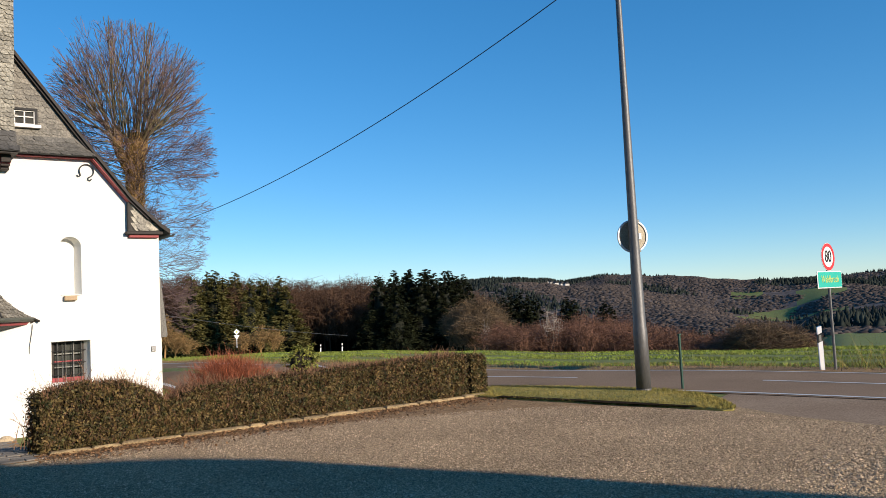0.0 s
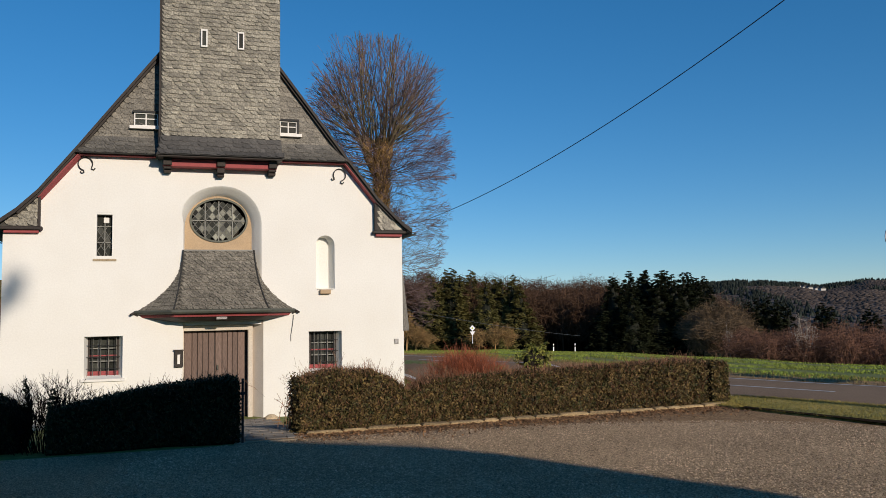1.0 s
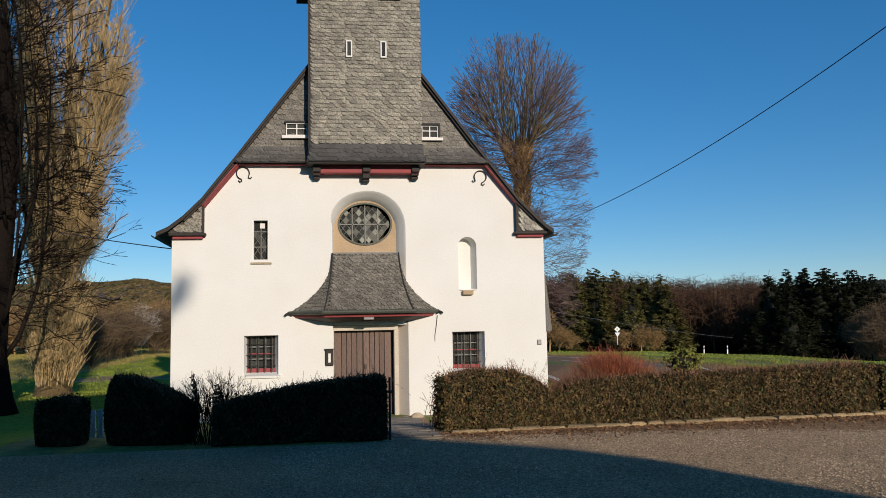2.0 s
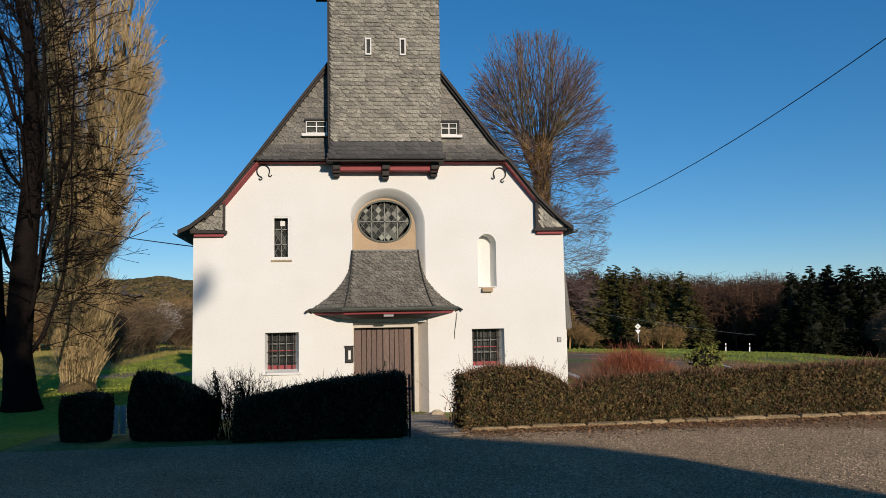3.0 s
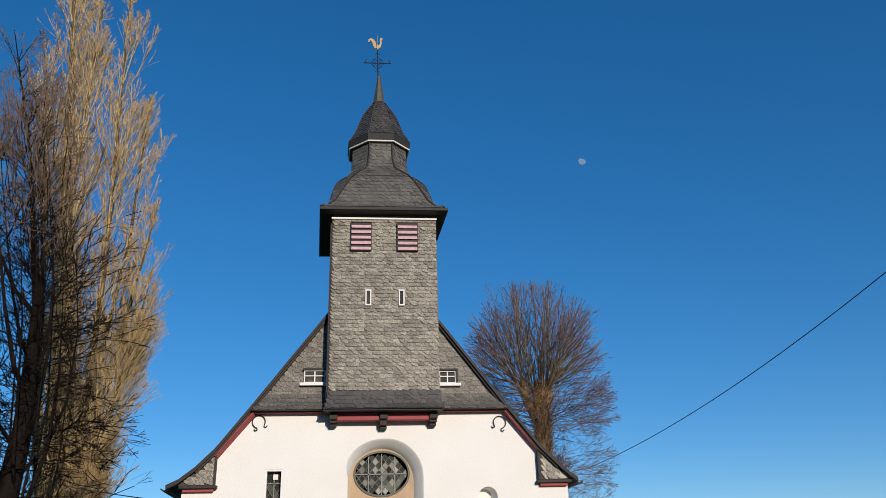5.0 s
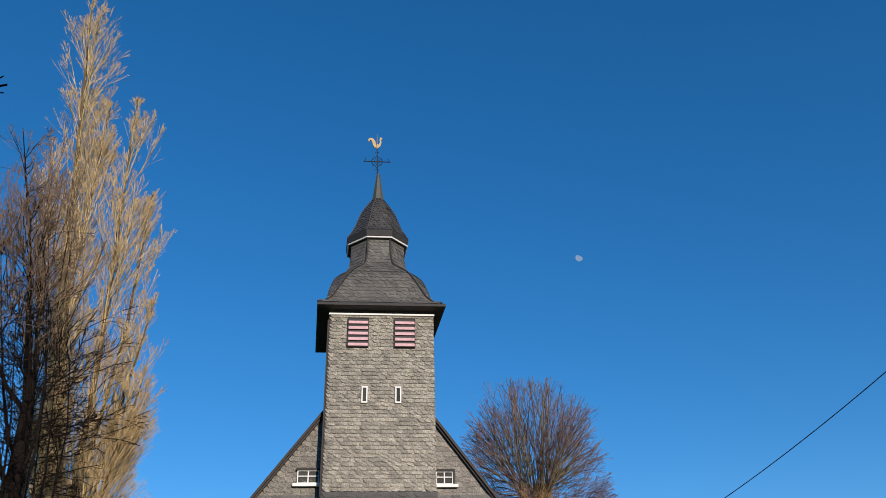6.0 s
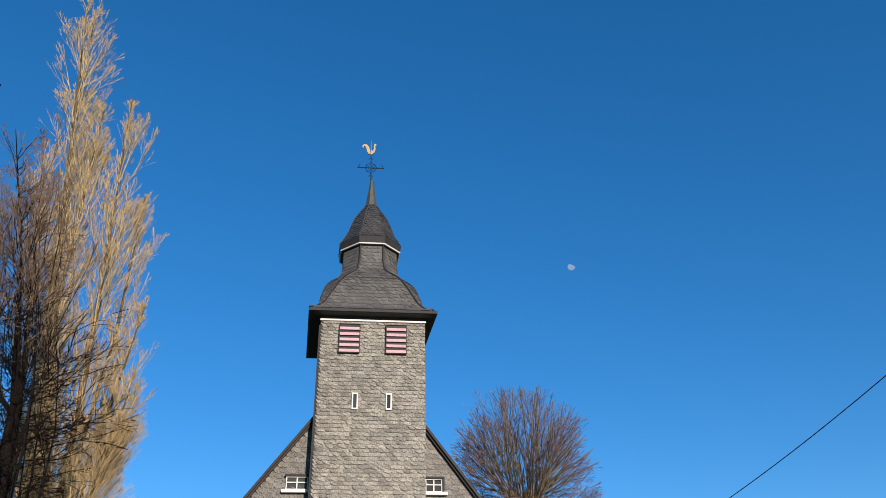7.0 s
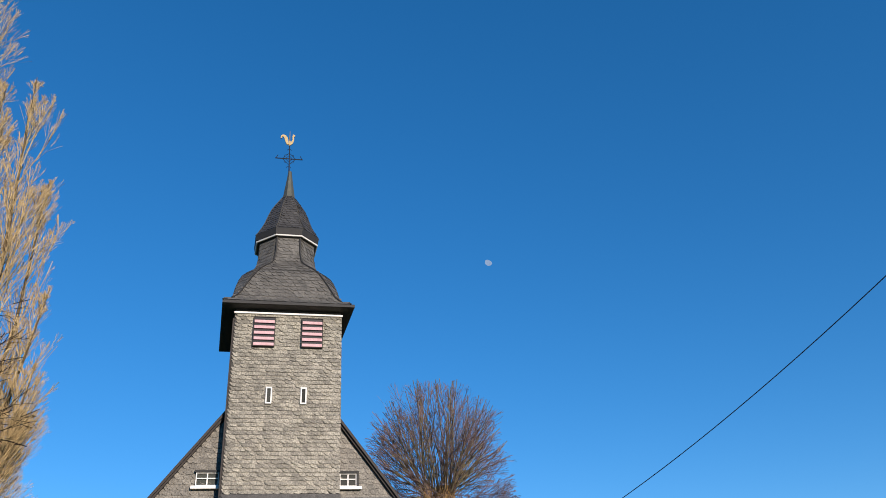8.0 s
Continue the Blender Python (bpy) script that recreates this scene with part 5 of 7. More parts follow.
def loose_shoots(name, label, cat, at, n, spread, height, mat, seed, r=0.005, lean=0.35, forks=3, group=""):
    """A bush of thin upright shoots."""
    rng = np.random.default_rng(seed)
    b = thing(name, label, cat, (at[0], at[1], float(ground_z(*at[:2])) + (at[2] if len(at) > 2 else 0)), group)
    segs = []
    for _ in range(n):
        p = np.array([rng.normal(0, spread * 0.45), np.clip(rng.normal(0, spread * 0.2), -0.35, 0.6), 0.0])
        dr = np.array([p[0] / spread * lean + rng.normal(0, 0.12), rng.normal(0, 0.15), 1.0])
        hgt = height * rng.uniform(0.55, 1.0) * (1 - 0.25 * min(1, abs(p[0]) / spread))
        m = 4
        for i in range(m):
            e = p + dr / np.linalg.norm(dr) * hgt / m
            dr += rng.normal(0, 0.12, 3)
            segs.append([*p, *e, r * (1 - i / m * 0.6), r * (1 - (i + 1) / m * 0.6)])
            if i > 0:
                for _k in range(forks):
                    f = e + (dr / np.linalg.norm(dr) + rng.normal(0, 0.45, 3)) * hgt * 0.14
                    segs.append([*e, *f, r * 0.5, r * 0.3])
            p = e
    part("growth", segments_mesh("growth", segs, mat, 1), mat, b, kind="stuff")
    return b


loose_shoots("dogwood_bush", "bare red-twigged dogwood bush behind the hedge", "bush", (4.36, 13.30), 2300, 0.44, 1.13, RED_TWIG, 7, 0.0030, lean=0.5)
loose_shoots("dogwood_bush", "bare reddish-brown shoots growing through the hedge", "bush", (3.95, 12.95, 0.35), 300, 0.46, 0.55, HEDGE_TWIG, 17, 0.0028, lean=0.5)
loose_shoots("bare_shrub", "leafless twiggy shrub in the shade before the chapel", "shrub", (-2.05, 12.4), 230, 0.55, 0.95, DARK_BARK, 8, 0.0042, lean=0.8, forks=6)
loose_shoots("rose_stems", "long bare thorny stems rising from the hedge", "shrub", (2.3, 12.95, 0.55), 60, 0.95, 0.62, HEDGE_TWIG, 9, 0.003, lean=0.9)
loose_shoots("side_stems", "bare arching stems at the hedge end", "shrub", (1.40, 12.8, 0.1), 40, 0.22, 0.62, HEDGE_TWIG, 10, 0.005, lean=-0.2)


def leafy_bush(name, label, at, size, n, leaf, mat, seed, ragged=0.10):
    rng = np.random.default_rng(seed)
    b = thing(name, label, "bush", (at[0], at[1], float(ground_z(*at[:2])) + (at[2] if len(at) > 2 else 0)))
    v = rng.normal(size=(n, 3))
    v /= np.linalg.norm(v, axis=1, keepdims=True)
    lump = 1 + ragged * np.sin(v[:, 0] * 7 + seed) * np.sin(v[:, 2] * 6 + v[:, 1] * 4) + rng.normal(0, 0.04, n)
    c = v * lump[:, None] * np.array(size) * rng.uniform(0.85, 1.0, (n, 1))
    c[:, 2] += size[2]
    keep = c[:, 2] > 0.02
    part("foliage", leaves_mesh("foliage", c[keep], v[keep], leaf, mat, rng), mat, b, kind="stuff")
    core = MB()
    core.loft([[(size[0] * 0.82 * math.sin(f) * math.cos(t), size[1] * 0.82 * math.sin(f) * math.sin(t), size[2] - size[2] * 0.82 * math.cos(f)) for t in np.linspace(0, 2 * math.pi, 13)[:-1]] for f in np.linspace(0.15, math.pi - 0.15, 8)])
    part("bush_core", core, SHADE_CORE, b)
    return b


H3 = lambda s: float(np.interp(s, [0, 0.05, 0.2, 0.5, 0.8, 1.0], [0.90, 1.00, 0.99, 0.86, 0.68, 0.46]))
# Both bushes use the shade-darkened leaves as well
hedge("box_bush", "dense evergreen bush in deep shade, its top sloping", [(-3.62, 12.3), (-2.42, 12.2)], 0.7, H3, 20000, 12, leaf_mat=SHADED_LEAF, twigs=600, leaf=0.028, tall=0.06, taper=0.7)
hedge("box_bush", "low dark evergreen bush in the shade", [(-4.70, 12.45), (-4.02, 12.35)], 0.6, lambda s: float(np.interp(s, [0, 0.12, 0.5, 0.85, 1.0], [0.50, 0.64, 0.70, 0.66, 0.52])), 9000, 13, leaf_mat=SHADED_LEAF, twigs=300, leaf=0.028, tall=0.05, taper=0.7)
# Made-up white slats fill in for pale glimpses between the bushes
panel = thing("garden_fence", "white slats standing in for pale glimpses between dark bushes", "fence", (-4.12, 13.3, float(ground_z(-4.12, 13.3))))
for i in range(4):
    part("slat", MB().box(-0.22 + 0.115 * i, -0.13 + 0.115 * i, -0.012, 0.012, 0.02, 0.46, 0.004), WHITE_PAINT, panel)
for z_ in (0.10, 0.36):
    part("rail", MB().box(-0.24, 0.24, 0.013, 0.035, z_, z_ + 0.05, 0.004), WHITE_PAINT, panel)
YELLOW_LEAF = material("yellow_green_leaves", (0.20, 0.20, 0.045), 0.6, spec=0.2, dark=(0.07, 0.09, 0.02), scale=8, per_piece=0.4, bump=0)
leafy_bush("laurel_bush", "small yellow-green evergreen bush behind the hedge", (5.75, 13.5, 0.72), (0.27, 0.2, 0.24), 1300, 0.040, YELLOW_LEAF, 14, ragged=0.5)

# stones along the hedge foot
edging = tagged(new("hedge_edging", mesh_of("hedge_edging", MB().box(1.5, 8.95, 12.60, 12.66, -0.12, 0.01), SOIL)), "row of rough sandstone edging stones at the hedge foot", "edging", kind="structure")
x = 1.5
rng = np.random.default_rng(31)
while x < 8.95:
    w, hgt = rng.uniform(0.25, 0.6), rng.uniform(0.05, 0.075)
    y0 = 12.44 + (x - 1.42) * 0.0595 + rng.uniform(-0.015, 0.01)
    dd = rng.uniform(0.06, 0.10)
    mb = MB()
    jit = lambda s_: rng.uniform(-s_, s_)
    mb.loft([[(x + 0.01, y0 - dd + jit(0.01), z), (x + w * 0.5, y0 - dd - 0.015 + jit(0.01), z), (x + w - 0.01, y0 - dd + jit(0.01), z), (x + w - 0.01, y0 + dd, z), (x + 0.01, y0 + dd, z)] for z in (-0.08, hgt * 0.7)] +
            [[(x + 0.04, y0 - dd * 0.6, hgt + jit(0.01)), (x + w * 0.5, y0 - dd * 0.7, hgt + jit(0.01)), (x + w - 0.04, y0 - dd * 0.6, hgt + jit(0.01)), (x + w - 0.03, y0 + dd * 0.8, hgt), (x + 0.03, y0 + dd * 0.8, hgt)]])
    part("edging_stone", mb, KERB, edging)
    x += w + rng.uniform(-0.01, 0.02) + 0
sheet("litter_strip", [(1.4, 12.05), (3, 12.0), (5.2, 11.85), (6.6, 11.45), (8.0, 10.9), (9.1, 10.1), (9.75, 9.2), (9.95, 8.6), (9.85, 9.5), (9.5, 10.6), (9.2, 11.9), (9.2, 12.75), (5, 12.62), (1.4, 12.45)], SOIL, 0.0135, "strip of soil and dead leaves under the hedge", "soil strip", step=0.2)

# grass bank between yard and road
bank_out = [(9.0, 12.9), (9.2, 11.9), (9.55, 10.6), (9.9, 9.3), (10.1, 8.35), (10.2, 7.95), (10.32, 7.86), (10.55, 8.0), (11.1, 8.68), (11.6, 9.5), (11.75, 10.5), (11.2, 12.2), (10.6, 13.4), (9.9, 14.6), (9.4, 14.2)]
bank_c = (10.4, 11.0)
mb = MB()
rings = []
for s, z in ((1.0, -0.01), (0.985, 0.03), (0.93, 0.05), (0.7, 0.065), (0.35, 0.07)):
    rings.append([(bank_c[0] + (x - bank_c[0]) * s, bank_c[1] + (y - bank_c[1]) * s, z) for x, y in bank_out])
mb.loft(rings)
DRY_GRASS = material("dry_verge_grass", (0.36, 0.285, 0.08), 0.95, dark=(0.22, 0.20, 0.05), scale=1.5, amount=1.0, grain=14, grain_amount=0.4, bump=0.8, bump_scale=20, bump_distance=0.05)
tagged(new("grass_bank", mesh_of("grass_bank", mb, DRY_GRASS)), "low bank of dry yellowish grass beside the road", "grass bank", kind="structure")


# Long narrow shadow on the bank, laid down as a near-black sheet
STRIP_SHADE = material("shadow_black_strip", (0.045, 0.032, 0.02), 0.95, spec=0.0, dark=(0.015, 0.013, 0.01), scale=8, grain_amount=0.4, bump=0.8)
SHADOW_STRIP = [(10.22, 8.45), (10.06, 9.1), (10.0, 9.5), (9.88, 10.1), (9.74, 10.7), (9.6, 11.3), (9.38, 11.9), (9.28, 12.3), (9.10, 12.25), (9.27, 11.7), (9.40, 11.2), (9.58, 10.5), (9.64, 10.0), (9.83, 9.3), (10.02, 8.7), (10.1, 8.4)]
sheet("wheel_rut", SHADOW_STRIP, STRIP_SHADE, 0.058, "dark strip painted as a long shadow across the grass bank", "rut", step=0.15)


def blades(name, label, region, n, length, mat, seed, z=None, width=0.006):
    """Grass blades scattered over a region given by a test and a box."""
    rng = np.random.default_rng(seed)
    x = rng.uniform(region[0], region[1], n)
    y = rng.uniform(region[2], region[3], n)
    keep = region[4](x, y)
    x, y = x[keep], y[keep]
    z0 = ground_z(x, y) + (z(x, y) if z else 0)
    ln = length * rng.uniform(0.5, 1.4, len(x))
    t = rng.uniform(0, 2 * np.pi, len(x))
    lean = rng.normal(0, 0.5, (len(x), 2)) * ln[:, None]
    w = width * np.stack([np.cos(t), np.sin(t)], 1)
    base = np.stack([x, y, z0], 1)
    v = np.stack([base + np.c_[w, 0 * x], base - np.c_[w, 0 * x], base + np.c_[lean, ln]], 1).reshape(-1, 3)
    f = np.arange(len(v)).reshape(-1, 3)
    return tagged(new(name, np_mesh(name, v, f, mat)), label, "grass", kind="stuff")


def in_poly(poly):
    def test(x, y):
        hit = np.zeros(len(x), bool)
        for (x0, y0), (x1, y1) in zip(poly, poly[1:] + poly[:1]):
            c = (y0 > y) != (y1 > y)
            hit ^= c & (x < (x1 - x0) * (y - y0) / ((y1 - y0) or 1e-9) + x0)
        return hit
    return test


blades("bank_grass", "tufts of dry yellow-green grass on the bank", (9.0, 11.8, 7.8, 14.7, lambda x, y: in_poly(bank_out)(x, y) & ~in_poly(SHADOW_STRIP)(x, y)), 60000, 0.04, DRY_GRASS, 41, z=lambda x, y: 0.045)

# ------------------------------------------------------------------ street furniture
lamp = thing("street_pole", "tall tapering grey steel street pole on the grass bank", "street pole", (11.31, 10.59, 0))
part("shaft", MB().tube([(0, 0, 0), (0, 0, 1.2), (0, 0, 1.25), (0.0, 0.0, 3.0), (0.0, 0, 7.5), (0, 0, 9.2)], [0.138, 0.13, 0.118, 0.09, 0.054, 0.045], 20), STEEL, lamp, smooth=True)
part("base_collar", MB().tube([(0, 0, 0.0), (0, 0, 0.10)], [0.147, 0.142], 20), STEEL, lamp)


def disc(r, y0, y1, n=36):
    return [[(r * math.cos(t), y, r * math.sin(t)) for t in np.linspace(0, 2 * math.pi, n + 1)[:-1]] for y in (y0, y1)]


def facing(x, y, z, toward, turn=0.0):
    """A pose whose -y side looks to a point."""
    a = math.atan2(toward[1] - y, toward[0] - x) + math.pi / 2
    return pose(x, y, z, 0, 0, math.degrees(a) + turn)


rs = thing("round_sign_back", "round traffic sign seen from its grey back, on the street pole", "traffic sign")
part("plate", MB().loft(disc(0.295, 0, 0.008)), SIGN_BACK, rs)
part("rim", MB().loft([[(r * math.cos(t), y, r * math.sin(t)) for t in np.linspace(0, 2 * math.pi, 37)[:-1]] for r, y in ((0.285, 0.012), (0.285, -0.02), (0.315, -0.02), (0.315, 0.012))], caps=False), SIGN_WHITE, rs)
for z_ in (0.26, -0.31):
    part("clamp", MB().box(-0.09, 0.12, -0.09, -0.022, z_, z_ + 0.05, 0.004), STEEL, rs)
part("sticker", MB().box(0.13, 0.18, -0.016, -0.013, -0.06, 0.06), SIGN_WHITE, rs)
rs.matrix_world = facing(11.31 + 0.10, 10.59 + 0.13, 2.96, (0, 0), 28)

gpst = thing("green_post", "thin green-painted metal post beside the road", "post", (12.18, 10.42, 0.0))
part("post", MB().tube([(0, 0, -0.1), (0, 0, 1.04)], 0.025, 8), GREEN_PAINT, gpst)
part("cap", MB().box(-0.031, 0.031, -0.031, 0.031, 1.03, 1.06, 0.006), GREEN_PAINT, gpst)


def delineator(x, y, name="delineator_post", label="white roadside delineator post with a black band", tilt=2.0, seed=0, scale=1.0):
    d = thing(name, label, "delineator post", group="roadside delineator posts")
    prof = [(-0.052, -0.05), (0.052, -0.05), (0.04, 0.05), (-0.04, 0.05)]
    part("body", MB().loft([[(a, b, z) for a, b in prof] for z in (-0.1, 1.0)] + [[(a, b, 1.06 + 0.03 * (a > 0)) for a, b in prof]]), SIGN_WHITE, d)
    part("band", MB().loft([[(a * 1.03, b * 1.05, z + 0.05 * (a > 0)) for a, b in prof] for z in (0.68, 0.88)]), SIGN_BLACK, d)
    part("reflector", MB().box(-0.025, 0.025, -0.056, -0.05, 0.71, 0.87), LEAD, d)
    d.matrix_world = facing(x, y, float(ground_z(x, y)), (0, 0), 20) @ pose(0, 0, 0, 0, tilt, 0) @ Matrix.Scale(scale, 4)
    return d


delineator(16.45, 10.2, tilt=-0.6, scale=0.9)
for az, r in ((24.4, 92), (25.9, 88), (46.2, 60)):
    delineator(r * math.sin(radians(az)), r * math.cos(radians(az)), tilt=random.uniform(-2, 2))

sg = thing("speed_limit_sign", "round 80 speed limit sign above a turquoise name plate", "traffic sign", (0, 0, 0))
part("post", MB().tube([(0, 0.03, -2.5), (0, 0.03, 0.30)], 0.03, 10), STEEL, sg)
part("disc", MB().loft(disc(0.305, 0, 0.008)), SIGN_WHITE, sg)
part("red_ring", MB().loft([[(r * math.cos(t), y, r * math.sin(t)) for t in np.linspace(0, 2 * math.pi, 37)[:-1]] for r, y in ((0.225, -0.001), (0.225, -0.006), (0.297, -0.006), (0.297, -0.001))], caps=False), SIGN_RED, sg)
part("name_plate", MB().box(-0.56, 0.56, -0.004, 0.012, -0.68, -0.31, 0.01), SIGN_WHITE, sg)
part("plate_field", MB().box(-0.535, 0.535, -0.009, -0.0045, -0.66, -0.33), SIGN_GREEN, sg)


def lettering(name, words, size, wide, mat, parent, at, label):
    """Words as thin raised letters, facing -y."""
    curve = bpy.data.curves.new(name, "FONT")
    curve.body, curve.size, curve.align_x, curve.align_y, curve.extrude = words, size, "CENTER", "CENTER", 0.002
    probe = new(name, curve)
    me = bpy.data.meshes.new_from_object(probe.evaluated_get(bpy.context.evaluated_depsgraph_get()))
    bpy.data.objects.remove(probe)
    me.materials.clear()
    me.materials.append(mat)
    me.transform(pose(*at, 90, 0, 0) @ Matrix.Scale(wide, 4, (1, 0, 0)))
    part(name, me, mat, parent, label)


lettering("digits", "80", 0.36, 0.85, SIGN_BLACK, sg, (0, -0.008, 0), "black digits 80")
lettering("lettering", "Waldbruch", 0.22, 0.80, SIGN_YELLOW, sg, (0, -0.012, -0.49), "yellow place name Waldbruch")
sg.matrix_world = facing(16.55, 9.92, 2.47, (0, 0), 65)

fs_ = thing("priority_sign", "distant diamond sign above a white triangle on a post", "traffic sign")
part("post", MB().tube([(0, 0.04, -2.6), (0, 0.04, 0.4)], 0.05, 6), SIGN_WHITE, fs_)
part("diamond", MB().loft([[(-0.5, y, 0), (0, y, -0.5), (0.5, y, 0), (0, y, 0.5)] for y in (0, 0.02)]), SIGN_WHITE, fs_)
part("diamond_centre", MB().loft([[(-0.2, y, 0), (0, y, -0.2), (0.2, y, 0), (0, y, 0.2)] for y in (-0.02, -0.004)]), SIGN_YELLOW, fs_)
part("triangle", MB().loft([[(-0.45, y, -0.55), (0, y, -1.3), (0.45, y, -0.55)] for y in (0, 0.02)]), SIGN_WHITE, fs_)
fs_.matrix_world = facing(75 * math.sin(radians(18.71)), 75 * math.cos(radians(18.71)), 0.42, (0, 0), 10) @ Matrix.Scale(0.55, 4)


# ------------------------------------------------------------------ cables and moon
def spot(az, el, r):
    return Vector((r * math.sin(radians(az)), r * math.cos(radians(az)), EYE + r * math.tan(radians(el))))


def cable(label, a, b, sag, r, mat=CABLE):
    pts = [tuple(a.lerp(b, t) - Vector((0, 0, sag * 4 * t * (1 - t)))) for t in np.linspace(0, 1, 33)]
    tagged(new("overhead_cable", mesh_of("overhead_cable", MB().tube(pts, r, 5), mat)), label, "cable")


wa, wb = spot(15.0, 6.56, 33.9), spot(47.5, 25.28, 17.8)
cable("dark overhead cable sagging across the sky", wa, wa + (wb - wa) * 1.25, 1.066, 0.013)
cable("thin overhead cable running to the chapel eaves", Vector((-4.42, 20.3, 3.60)), spot(-24, 7.0, 42), 0.15, 0.014)
cable("thin pale cable before the far wood", spot(12.0, 0.75, 62), spot(26.3, -1.72, 95), 0.25, 0.016, STEEL)
moon_at = Vector((0.2587, 0.8449, 0.4683)) * 3000
limb = [(14 * math.cos(t), 14 * math.sin(t)) for t in np.linspace(radians(150), radians(-30), 25)]
term = [(-7 * math.sin(u) * 0.5 + 14 * math.cos(u) * -0.866, -7 * math.sin(u) * 0.866 - 14 * math.cos(u) * -0.5) for u in np.linspace(math.pi, 0, 17)[1:-1]]
vs, fs = fill(limb + term)
mb = MB().add([(v.x, 0, v.y) for v in vs], fs)
mo = tagged(new("moon", mesh_of("moon", mb, MOON)), "pale gibbous daytime moon in blue sky", "moon", kind="structure")
mo.matrix_world = look(moon_at, (0, 0, EYE)) @ pose(0, 0, 0, 90, 0, 0)


# ------------------------------------------------------------------ trees
def unit(v):
    return v / (np.linalg.norm(v) + 1e-9)


def grow(segs, p, d, length, r, rng, depth, kids, bend, up, ratio, wide, steps=4, tip=0.35):
    """One limb and its children, as tapered segments."""
    d = unit(d)
    for i in range(steps):
        e = p + d * length / steps
        r1 = r * (1 - (1 - tip) / steps)
        segs.append([*p, *e, r, r1])
        if depth > 0:
            for _ in range(kids[-depth] if i > 0 or depth < len(kids) else 0):
                side = unit(np.cross(d, rng.normal(size=3)))
                cd = unit(d + side * wide * rng.uniform(0.6, 1.3))
                q = p + (e - p) * rng.random()
                grow(segs, q, cd, length * ratio * rng.uniform(0.6, 1.15), r1 * 0.55, rng, depth - 1, kids, bend, up, ratio, wide, max(2, steps - 1), tip)
        p, r = e, r1
        d = unit(d + rng.normal(0, bend, 3) + np.array([0, 0, up]))
    return p


def split_tips(segs, limit):
    s = np.array(segs)
    return s[s[:, 6] >= limit], s[s[:, 6] < limit]


def spray(segs, p, d, length, r, rng, depth, turn, up=0.05, wob=0.05, thin=0.006):
    """A shoot that forks again and again, its forks ending about where it ends."""
    d = unit(d)
    steps = 5 if depth else 2
    for i in range(steps):
        e = p + d * length / steps
        r1 = max(r * 0.86, thin)
        segs.append([*p, *e, r, r1])
        left = length * (1 - (i + 1) / steps)
        if depth and i < steps - 1:
            side = unit(np.cross(d, rng.normal(size=3)))
            spray(segs, e, d + side * turn * rng.uniform(0.6, 1.3), left * rng.uniform(0.6, 1.0) + 0.06, max(r1 * 0.66, thin), rng, depth - 1, turn, up, wob, thin)
        p, r = e, r1
        d = unit(d + rng.normal(0, wob, 3) + np.array([0, 0, up]))


# pollarded lime behind the chapel
rng = np.random.default_rng(51)
lx, ly = 5.95, 27.2
lz = float(ground_z(lx, ly))
lime = thing("lime_tree", "bare pollarded lime tree with a shaggy trunk behind the chapel", "tree", (lx, ly, lz))
K = 7.6 - lz     # height of the knob over the foot
trunk = MB()
trunk.tube([(0, 0, -0.2), (-0.02, 0, 2), (-0.06, 0, 4), (-0.05, 0, K - 1.7), (0.0, 0, K - 0.6), (0.09, 0, K + 0.05), (0.1, 0, K + 0.4)], [0.38, 0.3, 0.24, 0.23, 0.26, 0.36, 0.2], 14)
trunk.tube([(-0.12, 0, K - 0.95), (-0.45, 0, K - 0.3), (-0.56, 0, K + 0.3), (-0.58, 0, K + 0.6)], [0.17, 0.15, 0.16, 0.08], 10)
part("trunk", trunk, LIME_TRUNK, lime, smooth=True)
segs = []
for _ in range(1500):      # shaggy shoots on the trunk
    t, z = rng.uniform(0, 2 * np.pi), rng.uniform(3.5, K + 0.4)
    w = 0.22 + 0.13 * float(smoothstep(K - 1.4, K, z))
    p = np.array([w * math.cos(t), w * math.sin(t), z])
    e = p + np.array([math.cos(t) * 0.16, math.sin(t) * 0.16, 0.26]) * rng.uniform(0.3, 1.2) + rng.normal(0, 0.05, 3)
    segs.append([*p, *e, 0.013, 0.005])
part("shaggy_growth", segments_mesh("shaggy_growth", segs, LIME_TRUNK), LIME_TRUNK, lime, kind="stuff")
segs = []
N_SHOOTS = 84
for i in range(N_SHOOTS):      # crown: long shoots from the knob to an egg-shaped outline
    t = i * 2.39996 + rng.uniform(-0.3, 0.3)
    f = math.acos(1 - 0.98 * (i + 0.5) / N_SHOOTS)
    goal = np.array([2.75 * math.sin(f) * math.cos(t) - 0.08, 2.6 * math.sin(f) * math.sin(t), K + 0.75 + 3.65 * math.cos(f)]) * np.array([rng.uniform(0.9, 1.0)] * 2 + [1.0])
    side = float(smoothstep(0.1, -0.5, math.cos(t) * math.sin(f)))
    p = np.array([0.1 - 0.64 * side + 0.16 * math.cos(t), 0.16 * math.sin(t), K + 0.1 + 0.2 * side + rng.uniform(-0.2, 0.15)])
    way = goal - p
    spray(segs, p, way + np.array([0, 0, 0.22]) * math.sin(f), np.linalg.norm(way) * rng.uniform(0.93, 1.02), 0.024, rng, 3, 0.38, up=-0.012, wob=0.08, thin=0.0028)
